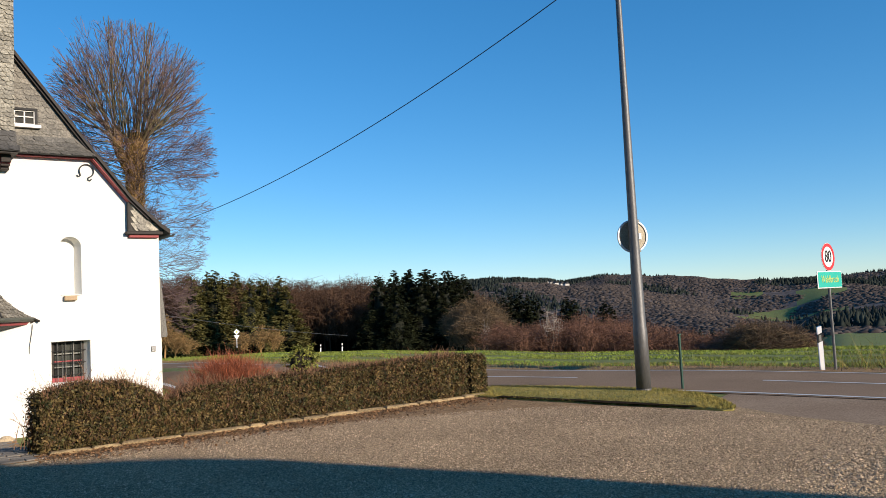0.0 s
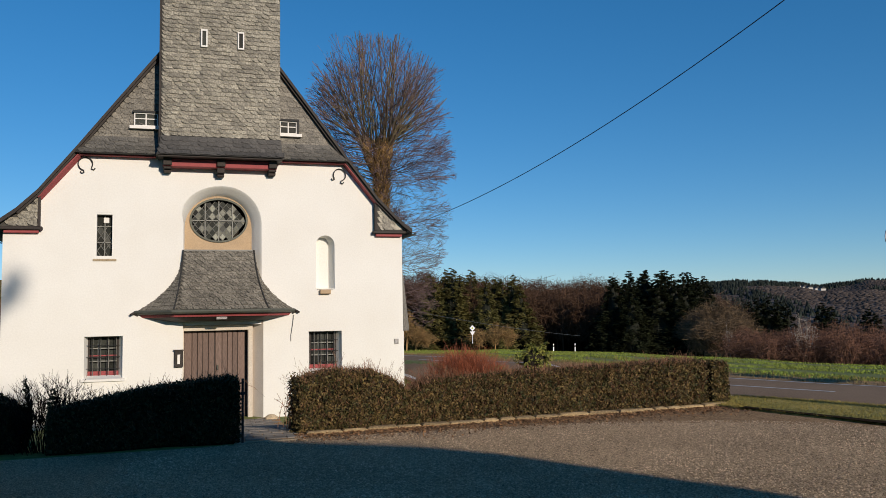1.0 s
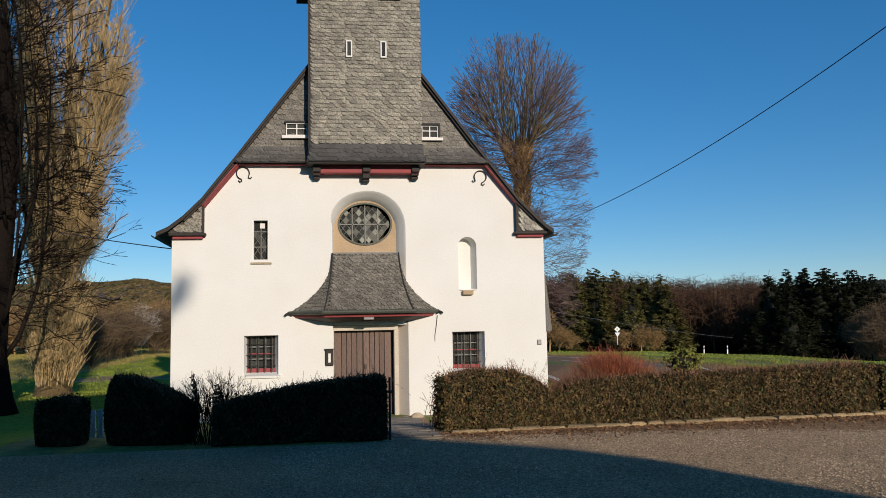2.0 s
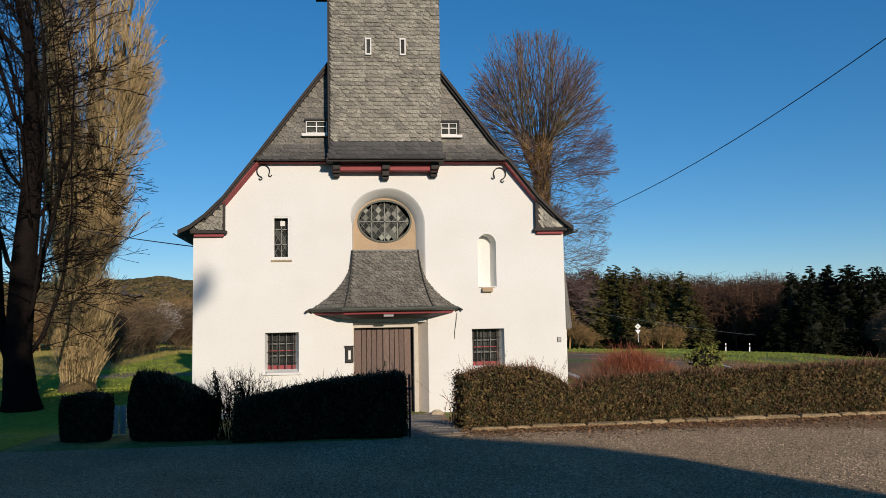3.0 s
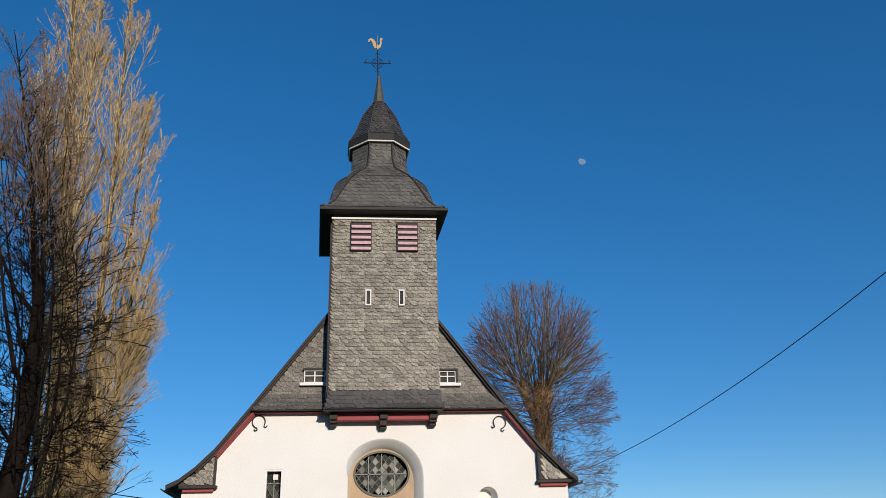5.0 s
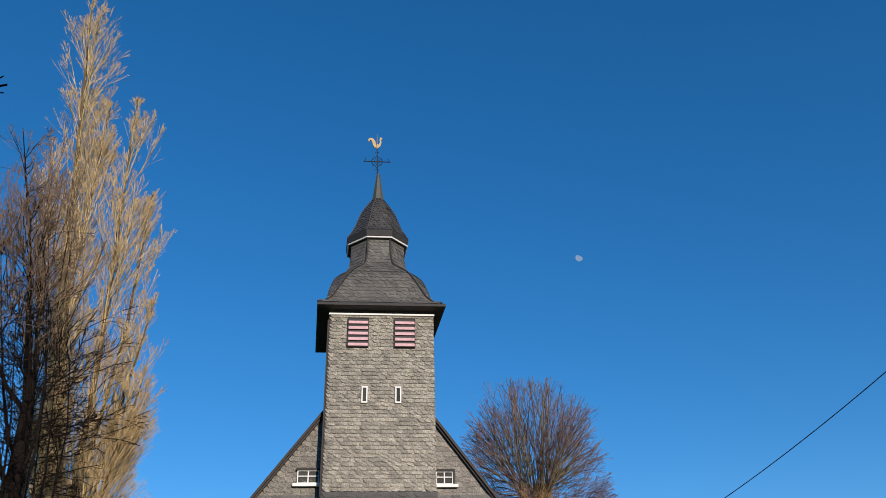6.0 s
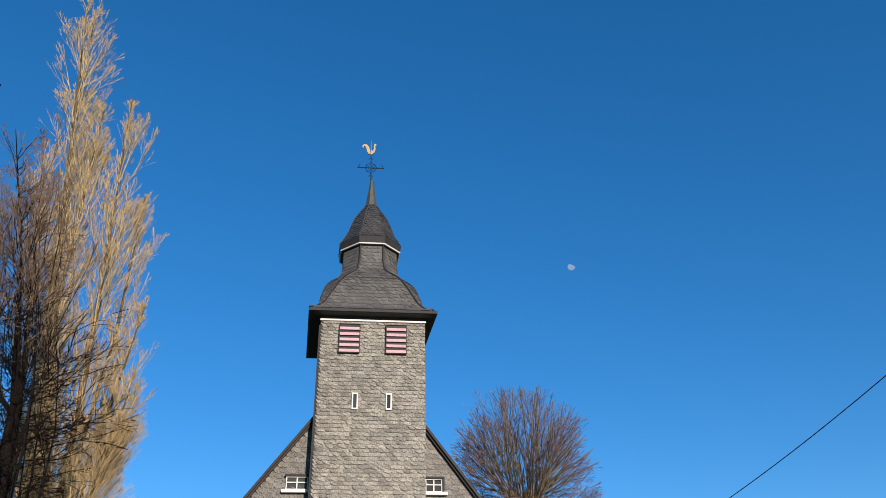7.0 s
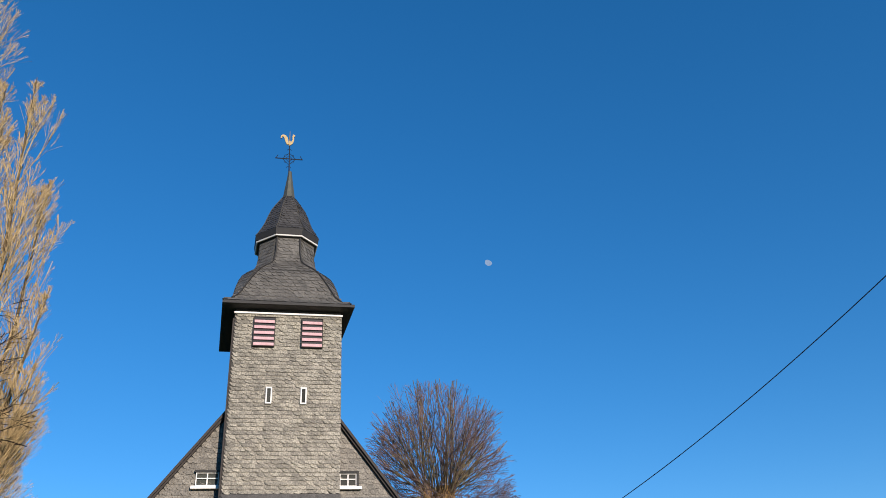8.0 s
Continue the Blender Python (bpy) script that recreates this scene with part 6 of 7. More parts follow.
for i in range(44):     # level shoots round the knob
    t = rng.uniform(0, 2 * np.pi)
    p = np.array([0.3 * math.cos(t), 0.3 * math.sin(t), K - rng.uniform(-0.1, 1.5)])
    spray(segs, p, np.array([math.cos(t), math.sin(t), rng.uniform(0.1, 0.45)]), rng.uniform(2.2, 2.75), 0.013, rng, 3, 0.38, up=0.01, wob=0.11, thin=0.0026)
for i in range(190):     # side shoots lower on the stem, arching out, level at the tips
    t, z = rng.uniform(0, 2 * np.pi), 2.6 + (K - 2.45) * (i / 190) ** 0.85
    d = np.array([math.cos(t), math.sin(t), rng.uniform(-0.3, 0.40)])
    p = np.array([0.28 * math.cos(t), 0.28 * math.sin(t), z])
    spray(segs, p, d, rng.uniform(1.3, 1.9) + 0.8 * (z - 2.6) / (K - 2.6), 0.010, rng, 3, 0.42, up=0.02, wob=0.13, thin=0.0023)
thick, thin = split_tips(segs, 0.010)
part("crown", segments_mesh("crown", thick, LIME_TWIG, 4), LIME_TWIG, lime, kind="stuff")
part("outer_crown", segments_mesh("outer_crown", thin, LIME_TIP, 1), LIME_TIP, lime, "reddish twig tips", kind="stuff")

# tall poplar
rng = np.random.default_rng(61)
px, py = -10.2, 29.1
poplar = thing("poplar", "tall bare golden-twigged Lombardy poplar in the sun", "tree", (px, py, float(ground_z(px, py))))
trunk = MB()
LEADERS = [[(0.05, 0, 2), (-0.3, -0.1, 9), (-1.6, -0.3, 18), (-3.1, -0.6, 32.0)], [(0.1, 0, 2.5), (0.4, -0.3, 6), (0.4, -0.4, 14), (-0.1, -0.5, 26.0)],
           [(-0.2, 0, 2.5), (-1.2, 0.2, 7), (-2.2, 0.2, 15), (-3.5, 0.2, 24)], [(0.2, 0.1, 3.5), (0.8, 0.1, 8), (1.5, 0.0, 13), (2.0, -0.1, 16.4)],
           [(-0.1, -0.2, 3), (-0.6, -0.6, 8), (-1.0, -0.8, 16), (-1.0, -0.9, 25)], [(0.2, -0.2, 3), (1.0, -0.4, 7), (1.8, -0.5, 10.5), (2.2, -0.6, 13.2)],
           [(0.1, 0.3, 4), (0.3, 0.5, 9), (0.9, 0.5, 15), (1.0, 0.4, 21.5)], [(-0.3, 0.3, 4), (-1.0, 0.6, 9), (-2.0, 0.7, 17), (-2.9, 0.6, 28)]]
trunk.tube([(0, 0, -0.3), (0, 0, 0.1), (0, 0, 0.6), (0.05, 0, 2), (0.0, 0, 4), (-0.3, -0.1, 9)], [0.80, 0.62, 0.52, 0.46, 0.40, 0.26], 16)
for ld, w in zip(LEADERS, (0.28, 0.2, 0.18, 0.12, 0.18, 0.11, 0.12, 0.14)):
    part("limb", MB().tube(ld, [w, w * 0.85, w * 0.5, 0.015], 8), POPLAR_BARK, poplar, smooth=True)
part("trunk", trunk, POPLAR_BARK, poplar, smooth=True)
segs = []
for ld, n in zip(LEADERS, (108, 98, 84, 52, 86, 44, 56, 74)):
    ld = np.array(ld, float)
    top = ld[-1, 2]
    for _ in range(n):
        z = 1.6 + (top - 2.0) * rng.random() ** 0.95
        p = np.array([np.interp(z, ld[:, 2], ld[:, k]) for k in range(3)])
        t = rng.uniform(0, 2 * np.pi)
        f = rng.uniform(0.12, 0.46)
        d = np.array([math.sin(f) * math.cos(t), math.sin(f) * math.sin(t), math.cos(f)])
        room = min(1.0, max(0.22, (top + 0.4 - z) / 5.5))
        spray(segs, p, d, rng.uniform(2.2, 4.2) * room, 0.026 * (0.5 + 0.5 * room), rng, 3, 0.27, up=0.08, wob=0.09, thin=0.0036)
for _ in range(110):     # fine arching shoots on the sunny side
    z = rng.uniform(3.5, 10)
    p = np.array([np.interp(z, [3.5, 7, 10], [0.3, 1.0, 1.4]), rng.uniform(-0.5, 0.3), z])
    spray(segs, p, np.array([rng.uniform(0.25, 0.6), rng.normal(0, 0.25), 1.0]), rng.uniform(1.6, 2.9), 0.014, rng, 3, 0.3, up=0.05, wob=0.08, thin=0.0034)
for _ in range(300):     # shoots round the foot of the stem
    t = rng.uniform(0, 2 * np.pi)
    p = np.array([0.52 * math.cos(t), 0.52 * math.sin(t), 4.5 * rng.random() ** 1.4])
    spray(segs, p, np.array([math.cos(t) * 0.15 + 0.04, math.sin(t) * 0.15, 1]), rng.uniform(1.2, 2.9), 0.015, rng, 2, 0.3, up=0.05, wob=0.06, thin=0.0045)
thick, thin = split_tips(segs, 0.014)
part("crown", segments_mesh("crown", thick, POPLAR_TWIG, 3), POPLAR_TWIG, poplar, kind="stuff")
part("outer_crown", segments_mesh("outer_crown", thin, POPLAR_TWIG, 1), POPLAR_TWIG, poplar, kind="stuff")

# dark tree in the shade
rng = np.random.default_rng(71)
dx_, dy_ = -9.75, 23.2
dark_tree = thing("dark_bare_tree", "dark bare tree with many arching twigs in the shade", "tree", (dx_, dy_, float(ground_z(dx_, dy_))))
trunk = MB()
trunk.tube([(0.25, -0.2, -0.3), (0.1, 0, 0.4), (0, 0, 1.6), (0.1, 0, 4), (0.28, 0, 6.5), (0.1, 0, 10), (-0.9, 0, 15), (-2.2, 0, 19.8)], [0.62, 0.45, 0.36, 0.33, 0.26, 0.13, 0.05, 0.012], 14)
trunk.tube([(-0.05, 0, 1.2), (-0.6, 0.1, 2.6), (-0.75, 0.1, 5), (-0.8, 0, 9)], [0.24, 0.18, 0.15, 0.06], 10)
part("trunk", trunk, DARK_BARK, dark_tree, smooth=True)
stem_x = lambda z: float(np.interp(z, [0, 3, 6.5, 10, 15, 19.8], [0, 0.27, 0.4, 0.1, -0.9, -2.2]))
segs, limb_lines = [], []
for i in range(18):      # limbs that leave the stem, arch out and rise
    t, z0 = i * 2.4 + 0.5, 1.3 + 0.5 * i
    out = rng.uniform(0.9, 2.3) * (1 - 0.03 * i) * (0.8 if math.cos(t) > 0.2 else 1.15)
    rise = rng.uniform(5.5, 8.5)
    pts = [(stem_x(z0 + rise * h) + out * q * math.cos(t), out * q * math.sin(t), z0 + rise * h) for q, h in ((0.05, 0), (0.45, 0.1), (0.8, 0.3), (0.95, 0.6), (1.0, 1.0))]
    limb_lines.append(np.array(pts))
    w = rng.uniform(0.045, 0.085)
    part("limb", MB().tube(pts, [w, w * 0.85, w * 0.6, w * 0.35, 0.01], 7), DARK_BARK, dark_tree, smooth=True)
for k_ in range(310):
    if k_ % 5 < 3:
        ld = limb_lines[int(rng.integers(len(limb_lines)))]
        z = rng.uniform(ld[0, 2], ld[-1, 2])
        p = np.array([np.interp(z, ld[:, 2], ld[:, k]) for k in range(3)])
    else:
        z = rng.uniform(2.0, 18.6)
        p = np.array([stem_x(z), 0, z])
    t = rng.uniform(0, 2 * np.pi)
    room = 1 - max(0, (z - 9) / 11) ** 1.5
    d = np.array([math.cos(t), math.sin(t), rng.uniform(-0.25, 0.6) + max(0, z - 7) * 0.14])
    spray(segs, p, d, rng.uniform(1.8, 3.6) * max(0.5, room) * (0.9 if math.cos(t) > 0.2 else 1.0), 0.018, rng, 2 + (k_ % 4 == 0), 0.5, up=0.04, wob=0.18, thin=0.0056)
for _ in range(60):      # upright shoots of the broad top
    p = np.array([rng.uniform(-3.6, 0.4), rng.uniform(-0.8, 0.8), rng.uniform(10.0, 15.0)])
    spray(segs, p, np.array([rng.normal(-0.05, 0.15), rng.normal(0, 0.15), 1.0]), rng.uniform(2.6, 4.2), 0.018, rng, 3, 0.26, up=0.08, wob=0.09, thin=0.0040)
thick, thin = split_tips(segs, 0.012)
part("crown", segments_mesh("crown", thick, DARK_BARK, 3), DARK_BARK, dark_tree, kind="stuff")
# Twig colour changes with height: shade-black below, sunlit tone above
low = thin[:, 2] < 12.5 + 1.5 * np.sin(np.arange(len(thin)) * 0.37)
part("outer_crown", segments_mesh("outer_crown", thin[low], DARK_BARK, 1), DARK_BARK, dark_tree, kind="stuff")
part("upper_crown", segments_mesh("upper_crown", thin[~low], SUNLIT_TIP, 1), SUNLIT_TIP, dark_tree, "reddish twig tips", kind="stuff")


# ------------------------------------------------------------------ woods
# Crown's inner shade is put into this near-black colour
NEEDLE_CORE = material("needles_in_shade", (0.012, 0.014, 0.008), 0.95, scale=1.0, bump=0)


def conifer(name, h, seed, mat, label):
    rng = np.random.default_rng(seed)
    c = thing(name, label, "tree", group="spruces at the wood's edge")
    part("trunk", MB().tube([(0, 0, -0.5), (0, 0, h * 0.5), (0, 0, h * 0.96)], [h * 0.013, h * 0.008, 0.02], 6), DARK_BARK, c)
    core = MB()
    core.loft([[(w * h * math.cos(t), w * h * math.sin(t), z * h) for t in np.linspace(0, 2 * math.pi, 9)[:-1]] for w, z in ((0.085, 0.06), (0.07, 0.3), (0.035, 0.6), (0.006, 0.85))])
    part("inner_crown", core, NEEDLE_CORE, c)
    b, k = 170, 52                 # boughs, and sprays of needles on each
    f = (np.arange(b) + rng.uniform(0, 1, b)) / b
    f = 0.02 + 0.98 * f ** 0.8
    zb = h * (0.05 + 0.94 * (1 - f))
    reach = h * 0.20 * f ** 0.95 * rng.uniform(0.7, 1.2, b) + 0.12
    t = rng.uniform(0, 2 * np.pi, b)
    u = np.sqrt(rng.uniform(0.06, 1, (b, k)))
    out = np.stack([np.cos(t), np.sin(t), 0 * t], 1)[:, None]
    tang = np.stack([-np.sin(t), np.cos(t), 0 * t], 1)[:, None]
    lift = rng.uniform(-0.65, 0.0, b)[:, None]
    fan = rng.normal(0, 0.16, (b, k)) * (1.15 - u * 0.6)
    base = out * (reach[:, None] * u)[..., None] + tang * (reach[:, None] * fan)[..., None]
    base[..., 2] += zb[:, None] + reach[:, None] * (lift * u + 0.18 * u ** 3) + rng.normal(0, 0.13, (b, k)) * reach[:, None]
    ln = (0.021 * h * (0.5 + 0.6 * f))[:, None, None] * rng.uniform(0.6, 1.3, (b, k, 1))
    dv = out + tang * rng.normal(0, 0.6, (b, k, 1)) + np.array([0, 0, 1]) * rng.normal(-0.25, 0.35, (b, k, 1))
    wv = (tang + np.array([0, 0, 1]) * rng.normal(0, 0.5, (b, k, 1))) * ln * 0.5
    v = np.stack([base - wv, base + wv, base + dv * ln], 2).reshape(-1, 3)
    part("needles", np_mesh("needles", v, np.arange(len(v)).reshape(-1, 3), mat), mat, c, kind="stuff")
    return c


SKIRT = "dark spruce in a close row before the wood"
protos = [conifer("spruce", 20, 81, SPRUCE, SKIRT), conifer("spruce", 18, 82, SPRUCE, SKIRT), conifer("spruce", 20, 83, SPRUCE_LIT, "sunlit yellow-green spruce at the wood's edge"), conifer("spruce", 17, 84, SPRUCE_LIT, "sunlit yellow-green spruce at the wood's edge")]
rng = np.random.default_rng(91)


def polar(az, r):
    return r * math.sin(radians(az)), r * math.cos(radians(az))


def plant(proto, az, r, el_top, used=[]):
    x, y = polar(az, r)
    gz = float(ground_z(x, y))
    hgt = EYE + r * math.tan(radians(el_top)) - gz
    base_h = 20 if proto in (protos[0], protos[2]) else (18 if proto is protos[1] else 17)
    s = hgt / base_h
    m = pose(x, y, gz, 0, 0, rng.uniform(0, 360)) @ Matrix.Diagonal((s * rng.uniform(1.4, 1.9), s * rng.uniform(1.4, 1.9), s, 1))
    if proto in used:
        copy = copy_thing(proto, pose(0, 0, 0))
        copy.matrix_world = m
    else:
        used.append(proto)
        proto.matrix_world = m


for az in np.arange(15.2, 22.6, 0.42):      # a group with sunlight in its needle colour, close to one another
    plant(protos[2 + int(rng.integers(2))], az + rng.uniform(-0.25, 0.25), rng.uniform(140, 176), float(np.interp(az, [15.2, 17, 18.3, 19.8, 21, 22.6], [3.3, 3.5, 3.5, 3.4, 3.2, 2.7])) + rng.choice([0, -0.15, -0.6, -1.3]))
for az in np.arange(28.6, 35.4, 0.34):      # a darker group
    plant(protos[int(rng.integers(2))], az + rng.uniform(-0.15, 0.15), rng.uniform(138, 168), float(np.interp(az, [28.3, 29.3, 31.4, 33, 35.4], [2.5, 2.85, 2.95, 2.85, 2.3])) + rng.choice([0.1, 0, -0.2, -0.7]))
for az in np.arange(22.4, 28.6, 0.7):       # low dark ones added under the bare wood to darken its depth
    plant(protos[int(rng.integers(2))], az, 186 + rng.uniform(-6, 6), rng.uniform(0.6, 1.7))
for az, el in ((36.9, 0.3), (37.5, 0.6), (38.1, 0.85), (38.7, 0.9), (39.3, 0.7), (39.9, 0.4), (41.9, 0.45), (42.4, 0.2), (44.5, 0.0), (45.0, -0.3)):
    plant(protos[int(rng.integers(2))], az, 150, el)
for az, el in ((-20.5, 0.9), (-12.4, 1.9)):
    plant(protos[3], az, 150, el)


def bare_wood(name, label, rows, mat, seed, twigs=70, thick=0.05, crown=0.62, mass=0.12):
    """A far stand of bare trees. rows: azimuth, distance, height of the top in degrees, spread."""
    rng = np.random.default_rng(seed)
    segs = []
    for az, r, el, wide in rows:
        x, y = polar(az, r)
        gz = float(ground_z(x, y))
        h = max(2.0, EYE + r * math.tan(radians(el)) - gz)
        segs.append([x, y, gz - 0.5, x + rng.normal(0, 0.2), y, gz + h * 0.55, 0.022 * h * 0.6, 0.012 * h * 0.6])
        n = twigs
        f = rng.uniform(0.0, 1, n)
        start = np.stack([x + rng.normal(0, mass, n) * wide * 0.7, y + rng.normal(0, mass, n) * wide * 0.7, gz + h * (1 - crown) * 0.4 + h * 0.5 * f * rng.uniform(0.4, 1, n)], 1)
        t = rng.uniform(0, 2 * np.pi, n)
        out = wide * np.sqrt(rng.uniform(0.02, 1.0, n))
        z1 = gz + h * np.clip((0.97 - 0.42 * (out / wide) ** 2) * rng.uniform(0.55, 1.0, n) ** 0.5, 0.2, 0.96)
        end = np.stack([x + out * np.cos(t), y + out * np.sin(t), z1], 1)
        mid = (start + end) / 2 + np.stack([out * np.cos(t) * 0.2, out * np.sin(t) * 0.2, 0 * t], 1)
        for a, b, rr in ((start, mid, thick * 0.8), (mid, end, thick * 0.5)):
            segs += np.concatenate([a, b, np.full((n, 1), rr), np.full((n, 1), rr * 0.6)], 1).tolist()
        for _k in range(5):      # fine side twigs that round the crown
            q = mid + (end - mid) * rng.uniform(0.3, 1.0, (n, 1))
            e2 = q + rng.normal(0, 1, (n, 3)) * np.array([0.24, 0.24, 0.11]) * wide + np.array([0, 0, 0.04 * wide])
            e2[:, 2] = np.minimum(e2[:, 2], gz + h * 1.0)
            segs += np.concatenate([q, e2, np.full((n, 1), thick * 0.45), np.full((n, 1), thick * 0.3)], 1).tolist()
    return tagged(new(name, segments_mesh(name, segs, mat, 1)), label, "woodland", kind="stuff")


top_el = lambda az: float(np.interp(az, [5, 12, 14, 16, 22, 23, 25.5, 27, 28, 29, 34, 37], [2.6, 3.3, 3.65, 3.5, 3.0, 2.8, 2.8, 3.05, 2.75, 2.5, 1.9, 0.9]))
rows = []
for az in np.arange(10, 37, 0.42):
    for r in (172, 184, 198):
        rows.append((az + rng.uniform(-0.3, 0.3), r + rng.uniform(-8, 8), top_el(az) + rng.uniform(-0.35, 0.05), rng.uniform(4.2, 6.4)))
for az in np.arange(22.3, 29, 0.4):
    rows.append((az, 160 + rng.uniform(-6, 6), top_el(az) - rng.uniform(0.2, 1.2), 3.4))
bare_wood("bare_woodland", "bare brown deciduous wood behind the spruces", rows, WOOD_TWIG, 101, twigs=125, thick=0.05, mass=0.35)
bare_wood("bare_woodland", "golden-brown young trees before the spruces", [(az_, 138, el_, 2.0) for az_, el_ in ((12.6, 0.9), (13.3, 0.3), (14.0, 0.7), (14.7, -0.4), (15.4, -0.9), (19.2, -0.9), (20.3, -0.4), (21.2, -0.7))], WOOD_GOLD, 108, twigs=110, thick=0.03, mass=0.3)
rows = [(az_, r_, el_, 2.6) for az_, r_, el_ in ((34.6, 112, 0.7), (35.3, 108, 1.15), (36.1, 108, 1.15), (36.9, 112, 0.6), (34.0, 116, 0.2), (36.5, 104, 0.1), (35.0, 103, -0.2))]
bare_wood("bare_woodland", "olive-brown bare trees beside the dark spruces", rows, WOOD_OLIVE, 105, twigs=300, thick=0.03, mass=0.3)
rows = []
for az in np.arange(37, 57.6, 0.36):
    for k_, r in enumerate((78, 88, 98)):
        el_ = float(np.interp(az, [37, 37.7, 38.4, 39.7, 41, 42, 43.4, 44.8, 46.2, 47.9, 49.5, 51.4, 52.4, 53.5, 54.6, 56, 57.6], [-0.4, -0.8, -1.1, -0.8, -0.3, -0.4, -0.15, -0.5, -0.9, -1.15, -1.8, -2.3, -1.9, -1.3, -1.5, -1.6, -2.6]))
        rows.append((az + rng.uniform(-0.3, 0.3), r + rng.uniform(-4, 4), el_ - (0.5, 0.25, 0.0)[k_] + rng.uniform(-0.5, 0.12), rng.uniform(1.2, 2.2)))
bare_wood("shrub_thicket", "reddish bare thicket below the field", rows, WOOD_RED, 102, twigs=100, thick=0.022, crown=0.9, mass=0.55)
bare_wood("round_bare_tree", "round bare brown tree standing in the thicket", [(54.8, 74, -1.35, 2.6), (53.6, 76, -1.6, 2.2), (56.4, 75, -1.75, 2.2)], WOOD_OLIVE, 106, twigs=300, thick=0.026, crown=0.9)
rows = []
for az in np.arange(-34, -8, 0.5):
    for r in (112, 128, 150):
        rows.append((az + rng.uniform(-0.4, 0.4), r + rng.uniform(-8, 8), float(np.interp(az, [-34, -20, -17, -16.4, -15, -13.9, -12], [1.9, 1.8, 1.9, 2.0, 1.8, 2.3, 2.1])) - (150 - r) / 45 + rng.uniform(-0.6, 0.1), rng.uniform(2.6, 4.2)))
bare_wood("bare_woodland", "bare brown trees along the far edge of the lawn", rows, WOOD_GOLD, 103, twigs=110, thick=0.034, mass=0.4)
rows = [(-17.9, 62, 0.5, 1.6), (-17.2, 63, 1.3, 2.0), (-16.3, 68, 1.7, 2.4), (-15.6, 72, 1.3, 1.9), (-14.9, 75, 1.5, 2.2), (-13.4, 82, 1.4, 2.4), (-12.6, 84, 1.7, 2.4)]
bare_wood("bare_woodland", "small fan-shaped bare trees at the lawn's edge", rows, WOOD_OLIVE, 109, twigs=240, thick=0.022, crown=0.95, mass=0.18)
bare_wood("pale_bare_tree", "pale silvery bare tree at the lawn's far edge", [(-14.1, 80, 1.6, 1.9), (-13.0, 86, 1.2, 1.8)], BIRCH, 107, twigs=110, thick=0.03)
bare_wood("birch_trees", "pale bare birches in the thicket", [(40.9, 76, 0.35, 1.2), (40.4, 77, -0.2, 0.9), (36.2, 100, -0.6, 0.8)], BIRCH, 104, twigs=26, thick=0.026)

# ------------------------------------------------------------------ field, verge and far canopy
CROP = material("young_crop_blades", (0.22, 0.295, 0.048), 0.8, spec=0.2, dark=(0.18, 0.19, 0.045), scale=0.7, amount=0.9, per_piece=0.4, bump=0)
line_x = lambda y: np.interp(y, [p.y for p in ROAD_LINE], [p.x for p in ROAD_LINE])


def beyond(lo, hi):
    def test(x, y):
        off = x - line_x(y)
        az = np.degrees(np.arctan2(x, y))
        return (off > lo) & (off < hi) & (az > 8) & (az < 66)
    return test


def patchy(test):
    """Thin the growth out along furrows and bare spots."""
    def inner(x, y):
        off = x - line_x(y)
        bare = np.sin(off * 3.3 + 0.8 * np.sin(y * 0.6)) + 0.9 * np.sin(x * 1.7 + y * 1.1) * np.sin(y * 0.9 - x * 0.6)
        return test(x, y) & (bare > -0.2)
    return inner


blades("field_crop", "rows of young green winter crop on the field", (8, 38, 5, 42, patchy(beyond(3.3, 40))), 300000, 0.05, CROP, 42, width=0.014)
blades("far_field_grass", "short green crop on the field falling away to the wood", (2, 80, 42, 120, beyond(2.3, 90)), 110000, 0.10, CROP, 47, width=0.05)
VERGE_TUFT = material("brown_verge_tufts", (0.26, 0.17, 0.075), 0.9, dark=(0.16, 0.14, 0.045), scale=1.2, amount=1.0, per_piece=0.4, bump=0)
blades("verge_grass", "dry tufts along the far side of the road", (8, 24, 4, 46, beyond(2.4, 4.1)), 52000, 0.10, VERGE_TUFT, 43, width=0.011)
blades("tall_dry_stalks", "tall dry stalks beside the speed limit sign", (16.6, 18.6, 8.6, 10.6, beyond(2.8, 4.2)), 160, 0.65, DRY_GRASS, 44, width=0.009)
LAWN = material("lawn_blades", (0.285, 0.33, 0.055), 0.8, spec=0.05, dark=(0.23, 0.255, 0.046), scale=0.3, amount=0.8, per_piece=0.12, bump=0)
MEADOW = [(-30, 45.0), (-21.7, 49.7), (-20.2, 51.3), (-17.7, 54.6), (-16.9, 62.0), (-16.7, 76.5), (-16.0, 104), (-46, 104)]
sheet("dry_meadow", MEADOW, DRY_GRASS, 0.02, "pale yellow dry meadow beyond the lawn", "meadow", step=2.0)
TURF = material("lawn_turf", (0.265, 0.305, 0.055), 0.95, spec=0.0, dark=(0.21, 0.235, 0.045), scale=0.4, amount=0.8, grain=9, grain_amount=0.25, bump=0.3, bump_scale=14, bump_distance=0.03)
sheet("lawn", [(-42, 11.62), (-9, 11.62), (-5.2, 11.7), (-5.0, 33.5), (-3.5, 34), (-3.5, 104)] + MEADOW[6:0:-1] + [(-30, 45.0), (-42, 40)], TURF, 0.012, "smooth green lawn sloping away beside the chapel", "lawn", step=1.5)
blades("meadow_grass", "pale dry grass of the far meadow", (-46, -15, 44, 104, in_poly(MEADOW)), 50000, 0.14, DRY_GRASS, 48, width=0.03)
